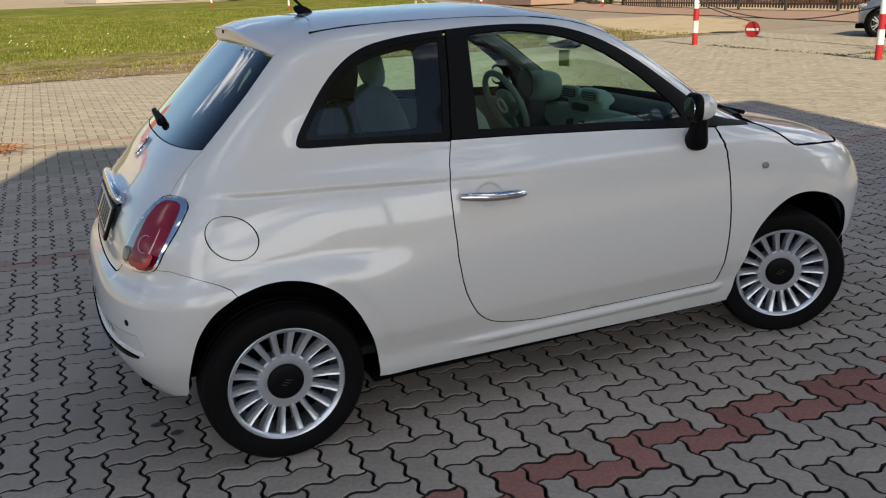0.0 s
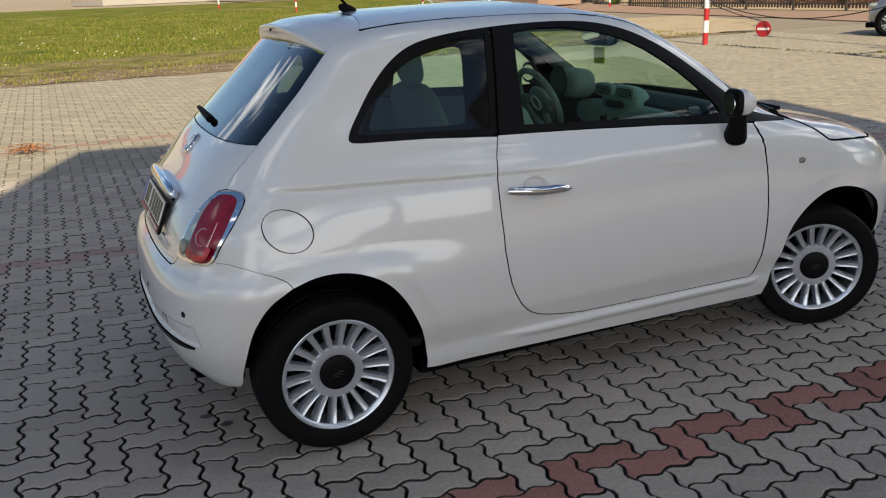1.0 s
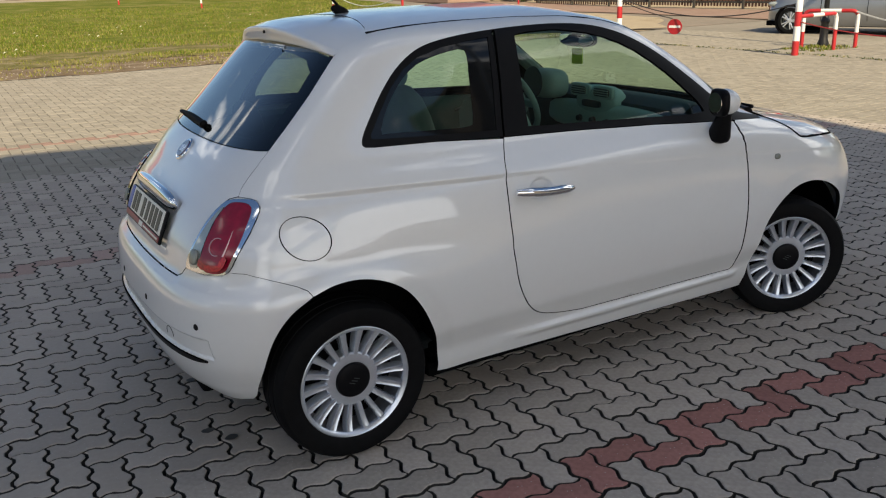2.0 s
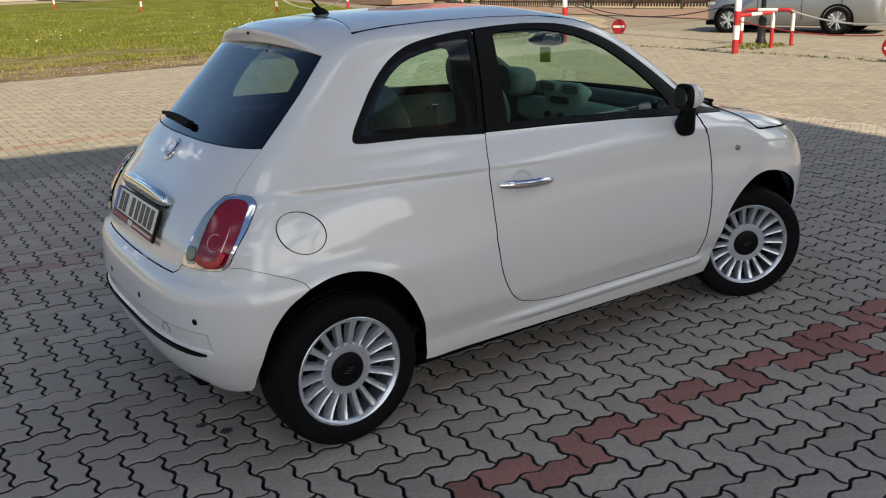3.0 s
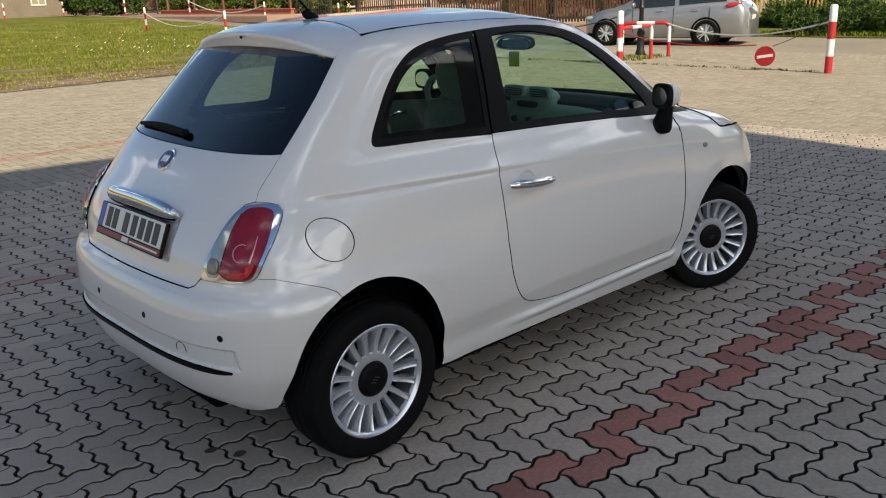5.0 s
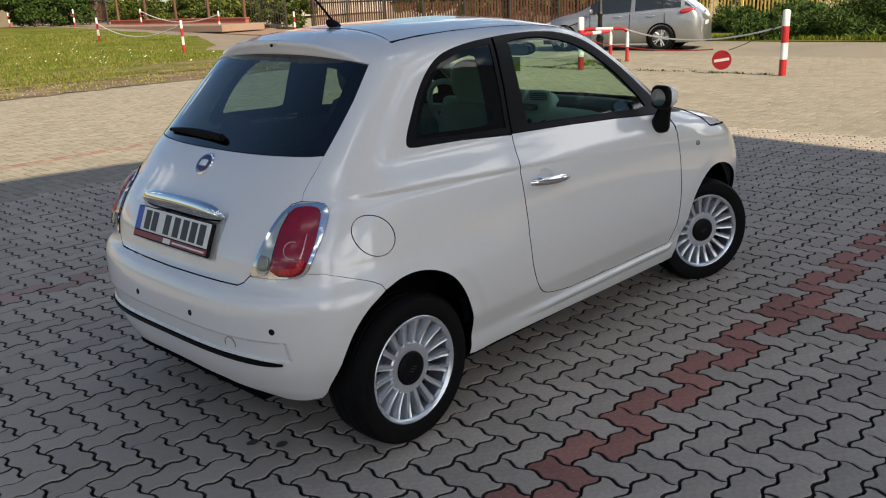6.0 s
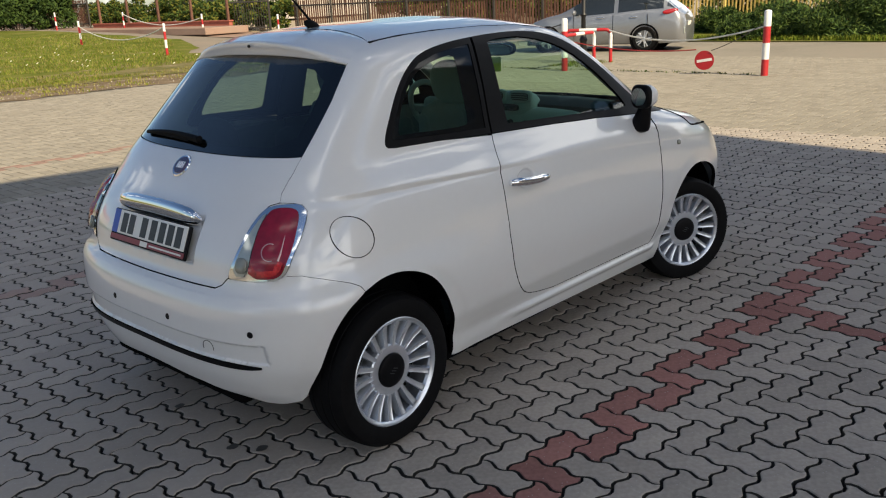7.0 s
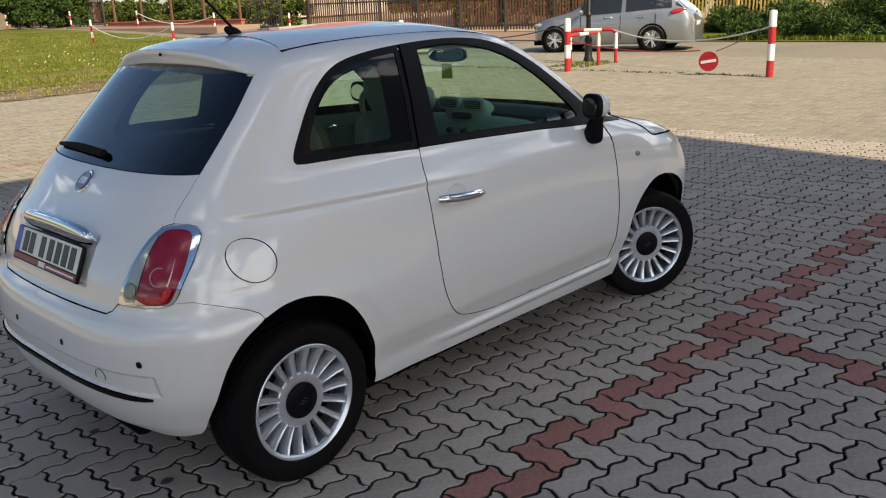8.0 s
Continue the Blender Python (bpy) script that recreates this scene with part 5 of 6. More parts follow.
def region(name, corners, lift, material, label, category, step=2.0, jag=0.0, kind="structure"):
    """A patch of ground inside a loop of (x, y) that follows the ground's rise."""
    from mathutils import geometry
    loop = dense(np.array(corners, float), step)
    rnd = np.random.RandomState(len(name))
    if jag:
        loop = loop + rnd.uniform(-jag, jag, loop.shape)
    lo, hi = loop.min(0), loop.max(0)
    gx, gy = np.meshgrid(np.arange(lo[0], hi[0], step), np.arange(lo[1], hi[1], step))
    grid = np.stack([gx.ravel(), gy.ravel()], -1)
    grid = grid[inside(grid, loop)]
    pts = [Vector(p) for p in [*loop, *grid]]
    edges = [(i, (i + 1) % len(loop)) for i in range(len(loop))]
    v2, _, f2, *_ = geometry.delaunay_2d_cdt(pts, edges, [], 0, 1e-4)
    c = np.array([tuple(v) for v in v2])
    tri = np.array([f for f in f2 if len(f) == 3])
    tri = tri[inside(c[tri].mean(1), loop)]
    a = c[tri]
    flip = np.cross(a[:, 1] - a[:, 0], a[:, 2] - a[:, 0]) < 0
    tri[flip] = tri[flip][:, ::-1]
    verts = [(x, y, ground_height(x, y) + lift) for x, y in c]
    ob = mesh_of(name, verts, [tuple(map(int, t)) for t in tri], material, smooth=True)
    return tagged(ob, label, category, kind=kind)


def blades(name, places, height, spread, colors, label, category, rnd, count=5, width=0.012):
    """Tufts of bent blades, one mesh."""
    n = len(places)
    base = np.repeat(np.array(places), count, 0)
    k = len(base)
    root = base + np.c_[rnd.uniform(-spread, spread, (k, 2)), np.zeros(k)]
    a = rnd.uniform(0, 2 * np.pi, k)
    h = height * rnd.uniform(.45, 1.3, k)
    lean = rnd.uniform(.1, .8, k) * h
    d = np.c_[np.cos(a), np.sin(a), np.zeros(k)]
    s = np.c_[-np.sin(a), np.cos(a), np.zeros(k)] * (width * rnd.uniform(.6, 1.4, k))[:, None]
    up = np.array([0, 0, 1.0])
    mid = root + d * (lean * .3)[:, None] + up * (h * .6)[:, None]
    tip = root + d * lean[:, None] + up * h[:, None]
    verts = np.stack([root - s, root + s, mid + s * .7, mid - s * .7, tip], 1).reshape(-1, 3)
    faces = []
    for i in range(k):
        o = 5 * i
        faces += [(o, o + 1, o + 2, o + 3), (o + 3, o + 2, o + 4)]
    me = bpy.data.meshes.new(name)
    me.from_pydata(verts.tolist(), [], faces)
    for m in colors:
        me.materials.append(m)
    idx = np.repeat(rnd.randint(0, len(colors), k), 2)
    me.polygons.foreach_set("material_index", idx.astype(np.int32))
    return tagged(new(name, me), label, category, kind="stuff")


def leaf_material(name, color):
    m = simple(name, color, 0.7, 0, 0.3, 6, spec=0.15)
    return m


GREENS = [leaf_material("grass_green", (0.085, 0.128, 0.010)), leaf_material("grass_light", (0.150, 0.172, 0.022)), leaf_material("grass_dry", (0.21, 0.185, 0.062))]
LEAVES = [leaf_material("leaf_dark", (0.030, 0.055, 0.014)), leaf_material("leaf_mid", (0.055, 0.090, 0.018)), leaf_material("leaf_yellow", (0.14, 0.14, 0.025))]
JUNIPER = [leaf_material("juniper_dark", (0.022, 0.045, 0.014)), leaf_material("juniper_mid", (0.050, 0.092, 0.020)), leaf_material("juniper_tip", (0.105, 0.155, 0.035))]


def foliage_mesh(name, centres, sizes, count, leaf, mats, rnd, parent=None, slim=0.38):
    """Many small leaves gathered in clumps."""
    centres, sizes = np.array(centres, float), np.array(sizes, float)
    who = rnd.randint(0, len(centres), count)
    v = rnd.normal(0, 1, (count, 3))
    v /= np.linalg.norm(v, axis=1)[:, None]
    r = rnd.uniform(.35, 1.08, count) ** .6
    p = centres[who] + v * sizes[who] * r[:, None]
    p[:, 2] = np.maximum(p[:, 2], .03)
    a, b = rnd.normal(0, 1, (count, 3)), rnd.normal(0, 1, (count, 3))
    a = a + v * 1.2
    a /= np.linalg.norm(a, axis=1)[:, None]
    b -= a * (a * b).sum(1)[:, None]
    b /= np.linalg.norm(b, axis=1)[:, None]
    la = (leaf * rnd.uniform(.6, 1.5, count))[:, None]
    verts = np.stack([p - a * la, p + b * la * slim, p + a * la, p - b * la * slim], 1).reshape(-1, 3)
    me = bpy.data.meshes.new(name)
    me.from_pydata(verts.tolist(), [], [(4 * i, 4 * i + 1, 4 * i + 2, 4 * i + 3) for i in range(count)])
    for m in mats:
        me.materials.append(m)
    me.polygons.foreach_set("material_index", rnd.randint(0, len(mats), count).astype(np.int32))
    ob = new(name, me)
    if parent:
        ob.parent = parent
    return ob


BARK = simple("bark", (0.09, 0.065, 0.045), 0.9, 0, 0.3, 20, 0.004)


def shrub(at, wide, high, count, leaf, mats, label, seed, clumps=14, category="shrub", deep=None, slim=0.38):
    rnd = np.random.RandomState(seed)
    ob = new("shrub")
    ob.location = (at[0], at[1], ground_height(*at))
    tagged(ob, label, category)
    deep = deep or wide
    cs, ss = [], []
    for k in range(clumps):
        a, r = rnd.uniform(0, 2 * np.pi), rnd.uniform(0, 1) ** .5
        z = high * rnd.uniform(.15, .85) * (1 - .45 * r)
        cs.append((r * wide / 2 * math.cos(a), r * deep / 2 * math.sin(a), z))
        q = rnd.uniform(.16, .30)
        ss.append((q * wide * .8, q * deep * .8, min(q * wide * .6, z * .9 + .05)))
    foliage_mesh("foliage", cs, ss, count, leaf, mats, rnd, ob, slim)
    bm = join_bm(*[tube_bm([(0.04 * k, 0, -.05), (c[0] * .5, c[1] * .5, c[2] * .6), c], [.03, .02, .008], 6) for k, c in enumerate(cs[:6])])
    part("stem", bm, BARK, ob, "", True)
    return ob


def fence(p0, p1, high, gap, slat_w, mat, rail_mat, label, seed, thick=.02, post_every=2.4):
    """A fence of upright slats on two rails."""
    a, b = Vector((*p0, 0)), Vector((*p1, 0))
    d = b - a
    length, yaw = d.length, math.degrees(math.atan2(d.y, d.x))
    ob = new("fence")
    z = ground_height(*((a + b) / 2)[:2])
    ob.matrix_basis = pose(a.x, a.y, z, 0, 0, yaw)
    tagged(ob, label, "fence")
    for h in (.25, high - .25):
        part("rail", box_bm((length, .04, .07), (length / 2, .03, h), .005), rail_mat, ob)
    rnd = random.Random(seed)
    me = None
    for k in range(int(length / gap)):
        if me is None:
            first = part("slat", box_bm((slat_w, thick, high - .08), (0, 0, (high - .08) / 2 + .08), .004), mat, ob)
            me, s = first.data, first
        else:
            s = new("slat", me)
            s.parent = ob
        s.matrix_basis = pose(gap * (k + .5), 0, rnd.uniform(-.015, .015), 0, rnd.gauss(0, .4), 0)
    for k in range(int(length / post_every) + 1):
        part("post", box_bm((.09, .09, high + .08), (k * post_every, .07, (high + .08) / 2), .01), rail_mat, ob)
    return ob


def barrier_post(at, high, radius, bands, label="red and white striped steel bollard post", lean=0.0):
    ob = new("bollard")
    z = ground_height(*at)
    ob.matrix_basis = pose(at[0], at[1], z, 0, lean, 0)
    tagged(ob, label, "bollard", "striped posts of the yard")
    for k in range(bands):
        z0, z1 = high * k / bands, high * (k + 1) / bands
        prof = [(0, z0), (radius, z0), (radius, z1), (0, z1)]
        if k == bands - 1:
            prof = [(0, z0), (radius, z0), (radius, z1 - radius * .5), (radius * .8, z1 - .012), (0, z1)]
        part("band", lathe_bm(prof, 20), (RED_POST if k % 2 == 0 else WHITE_POST), ob, "red band" if k % 2 == 0 else "white band", True)
    return ob


def sagging(a, b, drop, n=16):
    a, b = Vector(a), Vector(b)
    return [a.lerp(b, k / n) - Vector((0, 0, drop * 4 * (k / n) * (1 - k / n))) for k in range(n + 1)]


ROPE = simple("rope_white", (0.62, 0.62, 0.58), 0.8, 0, 0.15, 60)
CHAIN = simple("chain_dark", (0.05, 0.045, 0.045), 0.5, 0.4, 0.3, 60)
CHAIN_RED = simple("chain_red", (0.30, 0.03, 0.03), 0.5, 0, 0.3, 60)
SIGN_RED = simple("sign_red", (0.30, 0.010, 0.016), 0.4, 0, 0.1, 20)
SIGN_WHITE = simple("sign_white", (0.62, 0.60, 0.60), 0.4, 0, 0.1, 20)
IRON = simple("black_iron", (0.012, 0.012, 0.013), 0.45, 0.2, 0.25, 40)


def chain_link_line(name, pts, mat, label, radius=.012):
    return tagged(part(name, tube_bm(pts, radius, 6), mat, None, "", True), label, "chain")


def no_entry(at, radius, yaw, roll):
    ob = new("no_entry_sign")
    ob.matrix_basis = pose(*at) @ pose(0, 0, 0, 0, 0, yaw) @ pose(0, 0, 0, 0, 0, 0)
    tagged(ob, "round red no-entry sign with white bar hanging on a chain", "sign")
    m = pose(0, 0, 0, 0, -90, 0)
    disc = part("disc", place(disc_bm(radius, .006, .002, 40), m), SIGN_RED, ob, "red disc")
    part("bar", place(box_bm((.05, radius * 1.55, .003), (0, 0, .0076), .001), m @ pose(0, 0, 0, 0, 0, roll)), SIGN_WHITE, ob, "white bar")
    return ob


def hoop(p0, p1, high, bands):
    """A bent tube rail painted in bands, from one foot over to the other."""
    ob = new("hoop_barrier")
    ob.location = (p0[0], p0[1], 0)
    tagged(ob, "red and white bent steel hoop guard round a lamp post", "barrier", "hoop guards")
    d = Vector((p1[0] - p0[0], p1[1] - p0[1], 0))
    r = .12
    u = d.normalized()
    line = [Vector((0, 0, 0)), Vector((0, 0, high - r))]
    line += [Vector((0, 0, high - r)) + u * r * (1 - math.cos(a)) + Vector((0, 0, r * math.sin(a))) for a in (.4, .8, 1.2, 1.57)]
    line += [d - u * r * (1 - math.cos(a)) + Vector((0, 0, high - r + r * math.sin(a))) for a in (1.57, 1.2, .8, .4)]
    line += [d + Vector((0, 0, high - r)), d]
    dense_line = []
    for a, b in zip(line, line[1:]):
        k = max(1, int((b - a).length / .06))
        dense_line += [a.lerp(b, i / k) for i in range(k)]
    dense_line.append(line[-1])
    n = len(dense_line)
    for k in range(bands):
        i0, i1 = n * k // bands, min(n - 1, n * (k + 1) // bands)
        part("band", tube_bm(dense_line[i0:i1 + 1], .038, 12), RED_POST if k % 2 == 0 else WHITE_POST, ob, "", True)
    return ob


def grey_car():
    """A silver-grey compact hatchback: x ahead, the origin under the rear axle."""
    car = new("parked_car")
    tagged(car, "silver-grey five-door compact hatchback parked by the hedge", "car")
    f = Vector((17.40 - 18.11, 10.78 - 8.27, 0)).normalized()
    left = Vector((-f.y, f.x, 0))
    o = Vector((18.11, 8.27, 0)) - left * .80
    car.matrix_basis = pose(o.x, o.y, 0, 0, 0, math.degrees(math.atan2(f.y, f.x)))
    silver = simple("silver_paint", (0.27, 0.28, 0.30), 0.3, 0.55, 0.03, 20, 0, 1.0)
    dark_glass = simple("car_glass", (0.02, 0.024, 0.026), 0.04, 0, 0.1, 5, 0, 1.0)
    belt = smooth_curve([-.78, -.5, 0, .8, 1.6, 2.2, 2.8, 3.2, 3.45], [1.02, 1.06, 1.04, .98, .94, .93, .86, .74, .62])
    roof = smooth_curve([-.82, -.70, -.50, -.25, .15, .6, 1.1, 1.5, 1.9, 2.35, 2.8, 3.2, 3.45], [.90, 1.06, 1.22, 1.38, 1.45, 1.475, 1.46, 1.38, 1.20, .99, .90, .78, .63])
    wide = smooth_curve([-.82, -.78, -.6, 0, .8, 2.0, 2.6, 3.0, 3.3, 3.46], [.55, .70, .80, .87, .88, .88, .86, .78, .62, .40])
    xs = np.concatenate([np.linspace(-.82, -.5, 7), np.linspace(-.4, 3.0, 32), np.linspace(3.08, 3.46, 7)])
    rows = []
    for x in xs:
        w, b, r = float(wide(x)), float(belt(x)), float(roof(x))
        b = min(b, r - .02)
        half = [(w * .90, .20), (w * .97, .30), (w, .50), (w * .995, .70), (w * .97, b - .07), (w * .945, b), (w * .90, b + (r - b) * .33), (w * .835, b + (r - b) * .70), (w * .74, b + (r - b) * .94), (w * .40, r), (0, r + .008)]
        x = x * 1.22 if x < 0 else (2.6 + (x - 2.6) * .86 if x > 2.6 else x)
        rake = lambda z: float(x) + .42 * max(0.0, z - .74) * min(max((-x - .35) / .6, 0), 1)
        rows.append([(rake(z), y, z) for y, z in half] + [(rake(z), -y, z) for y, z in half[-2::-1]])
    n = len(rows[0])

    def faces_where(test):
        return [(i * n + j, i * n + j + 1, (i + 1) * n + j + 1, (i + 1) * n + j) for i in range(len(xs) - 1) for j in range(n - 1) if test((xs[i] + xs[i + 1]) / 2, j if j < 10 else 19 - j)]

    def piece(name, test, mat, label="", out=0.0, span=None):
        if span:
            fs = [(i * n + j, i * n + j + 1, (i + 1) * n + j + 1, (i + 1) * n + j) for i in range(len(xs) - 1) for j in range(span[0], span[1]) if span[2] < (xs[i] + xs[i + 1]) / 2 < span[3]]
        else:
            fs = faces_where(test)
        used = sorted({k for q in fs for k in q})
        at = {k: i for i, k in enumerate(used)}
        flat = [p for r in rows for p in r]
        c = Vector((1.2, 0, .7))
        vs = [tuple(Vector(flat[k]) + (Vector(flat[k]) - c).normalized() * out) for k in used]
        return mesh_of(name, vs, [tuple(at[k] for k in q) for q in fs], mat, car, label, smooth=True)

    piece("body", lambda x, j: True, silver)
    for first, last in ((5, 8), (12, 15)):
        for lo_x, hi_x in ((-.35, .72), (.80, 1.95)):
            piece("side_window", None, dark_glass, "dark side window", .006, (first, last, lo_x, hi_x))
    piece("rear_window", lambda x, j: x < -.48 and j >= 6 and x > -.72, dark_glass, "dark rear window", .006)
    piece("windscreen", lambda x, j: 1.35 < x < 2.25 and j >= 8, dark_glass, "dark windscreen", .006)
    end = mesh_of("tail_panel", rows[0], [tuple(range(n))], silver, car)
    mesh_of("nose_panel", rows[-1], [tuple(range(n))[::-1]], silver, car)
    part("under_tray", box_bm((3.9, 1.45, .12), (1.3, 0, .24), .02), LINER, car)
    for sgn in (1, -1):
        lamp = part("tail_lamp", place(blob_bm((.40, .075, .115), (0, 0, 0), 2.6), pose(-.63, sgn * .770, .98, 0, 8, sgn * 26)), simple("tail_red", (0.30, 0.008, 0.014), 0.2, 0, 0.3, 20, 0, 0.3), car, "red tail lamp", True)
        part("bumper_reflector", blob_bm((.03, .10, .20), (-.97, sgn * .62, .50), 2.6), LAMP_CLEAR, car, "bright bumper reflector", True)
        part("headlamp", blob_bm((.34, .14, .12), (3.08, sgn * .66, .70), 2.4), LAMP_CLEAR, car, "clear headlamp", True)
        mir = part("door_mirror", blob_bm((.10, .20, .13), (1.82, sgn * 1.0, 1.02), 2.5), silver, car, "silver door mirror", True)
        for x in (.28, 1.15):
            part("door_handle", blob_bm((.20, .05, .035), (x, sgn * .865, .87), 3), CHROME, car, "bright door handle", True)
        for x in (-.10, .80, 1.86):
            part("door_seam", tube_bm([(x, sgn * .882, .32), (x + .02, sgn * .884, .6), (x + .02, sgn * .86, .93)], .006, 6), LINER, car, "dark door seam")
    part("plate", place(box_bm((.012, .42, .11), (0, 0, 0), .004), pose(-.985, .06, .66, 0, -6, 0)), PLATE, car, "white number plate")
    part("bumper_recess", blob_bm((.06, .95, .24), (-.955, 0, .62), 4), simple("grey_recess", (.10, .105, .11), .4), car, "darker recess round the plate", True)
    part("emblem", blob_bm((.03, .12, .08), (-.92, 0, .93), 2), CHROME, car, "chrome emblem", True)
    for x in (0.0, 2.60):
        for sgn in (-1, 1):
            w = new("wheel")
            w.parent = car
            w.matrix_basis = pose(x, sgn * .795, .315)
            tagged(w, "alloy wheel with black tyre")
            part("arch", lathe_bm([(.0, -sgn * .2), (.365, -sgn * .2), (.372, sgn * .094), (.33, sgn * .093), (.31, 0)], 32, "Y", (0, 0, .01)), LINER, w, "black wheel arch")
            part("tyre", lathe_bm([(.21, sgn * .09), (.24, sgn * .10), (.29, sgn * .098), (.312, sgn * .08), (.316, 0), (.312, -sgn * .08)], 40, "Y"), RUBBER, w, "black tyre", True)
            part("rim", lathe_bm([(.0, sgn * .02), (.17, sgn * .02), (.20, sgn * .06), (.212, sgn * .098), (.222, sgn * .095)], 40, "Y"), DARK_PLASTIC, w, "dark rim well", True)
            for k in range(10):
                a = 36 * k + (8 if k % 2 else -8)
                part("spoke", place(box_bm((.030, .02, .185), (0, sgn * .09, .118), .006), pose(0, 0, 0, 0, a, 0)), ALLOY, w)
            part("hub", lathe_bm([(0, sgn * .105), (.05, sgn * .10), (.055, sgn * .08)], 20, "Y"), ALLOY, w, "", True)
    return car


# ---- unseen canopy added to shade the yard, and blocks added behind the camera ----
def prism_bm(plan, z0, z1):
    """An upright block over a plan."""
    bm = bmesh.new()
    low, high = [bm.verts.new((x, y, z0)) for x, y in plan], [bm.verts.new((x, y, z1)) for x, y in plan]
    bm.faces.new(low)
    bm.faces.new(high)
    for k in range(len(plan)):
        j = (k + 1) % len(plan)
        bm.faces.new((low[k], low[j], high[j], high[k]))
    return bm


def canopy():
    """An unseen open flat roof on steel columns, added so that its shadow lies round the car."""
    ob = new("shade_canopy")
    tagged(ob, "unseen open flat canopy roof on grey steel columns, added to shade the yard", "canopy")
    under = simple("canopy_soffit", (0.42, 0.43, 0.44), 0.8, 0, 0.08, 12, 0.001)
    edge = simple("canopy_fascia", (0.55, 0.56, 0.57), 0.5, 0, 0.06, 8)
    felt = simple("roof_felt", (0.06, 0.06, 0.062), 0.9, 0, 0.2, 12)
    a, h = radians(SUN_AZ), 9.0
    d = h / math.tan(radians(SUN_EL))
    ob.matrix_basis = pose(3.56 - d * math.cos(a), 5.72 - d * math.sin(a), 0, 0, 0, SUN_AZ - 91.5)
    w, deep = 8.5, 9.2
    plan = [(-w / 2, 0), (w / 2, 0), (w / 2, -deep), (-w / 2 - .17 * deep, -deep)]
    inner = [(-w / 2 + .04, -.04), (w / 2 - .04, -.04), (w / 2 - .04, -deep + .04), (-w / 2 - .17 * deep + .05, -deep + .04)]
    part("fascia", prism_bm(plan, h - .34, h - .02), edge, ob, "grey metal fascia")
    part("roof", prism_bm(inner, h - .02, h), felt, ob, "dark felt roof")
    part("soffit", prism_bm(inner, h - .36, h - .335), under, ob, "pale soffit")
    for x, y in ((-4.0, -.35), (4.0, -.35), (-5.35, -8.9), (4.0, -8.9)):
        part("column", lathe_bm([(0, 0), (.16, 0), (.16, .02), (.085, .03), (.085, h - .36), (0, h - .36)], 24, "Z", (x, y, 0)), edge, ob, "round grey steel column", True)
    return ob


def buildings():
    """Plain unseen blocks added to close the yard behind the camera."""
    roofm = simple("flat_roof_felt", (0.06, 0.06, 0.062), 0.9, 0, 0.2, 12)
    frame_m = simple("window_frame", (0.5, 0.5, 0.5), 0.5)
    pane = simple("building_glass", (0.03, 0.035, 0.04), 0.05, 0, 0.1, 4, 0, 1.0)
    # brown block added where the side windows should mirror something dark
    ob = new("reflected_block")
    ob.location = (21.0, -14.0, 0)
    tagged(ob, "unseen two-storey brown block with dark windows, added for dark reflections", "building")
    part("wall", box_bm((24, 7, 9.0), (0, -3.5, 4.5), .01), simple("render_wall", (0.24, 0.20, 0.17), 0.9, 0, 0.1, 20, 0.002), ob)
    part("roof", box_bm((24.3, 7.3, .25), (0, -3.5, 9.12), .02), roofm, ob, "dark flat roof edge")
    for row in range(2):
        for k in range(6):
            x, z = -9.5 + 3.6 * k, 2.2 + 3.6 * row
            win = part("window", join_bm(box_bm((1.3, .05, .07), (x, .03, z - .7)), box_bm((1.3, .05, .07), (x, .03, z + .7)), box_bm((.07, .05, 1.4), (x - .62, .03, z)), box_bm((.07, .05, 1.4), (x + .62, .03, z)), box_bm((.05, .05, 1.4), (x, .03, z))), frame_m, ob, "grey-framed window")
            part("pane", box_bm((1.2, .02, 1.33), (x, .012, z)), pane, win, "dark pane")
            part("sill", box_bm((1.4, .14, .04), (x, .06, z - .75), .005), frame_m, win)
    side_wing = new("added_garage_block")
    side_wing.location = (-14.0, -9.5, 0)
    tagged(side_wing, "unseen plain pale rendered garage block added beside the yard", "building")
    part("wall", box_bm((5.0, 15.0, 6.0), (-2.5, 0, 3.0), .02), simple("garage_render", (.45, .43, .39), .9, 0, .15, 14, .003), side_wing)
    part("roof", box_bm((5.3, 15.3, .22), (-2.5, 0, 6.1), .02), roofm, side_wing, "dark flat roof")
    for y in (-4.2, 0.0, 4.2):
        part("garage_door", box_bm((.06, 2.8, 2.4), (.03, y, 1.2), .01), frame_m, side_wing, "grey garage door")


STAINS = [(-.413, -.285, .024), (-.352, -.387, .025), (-.346, .200, .022)]


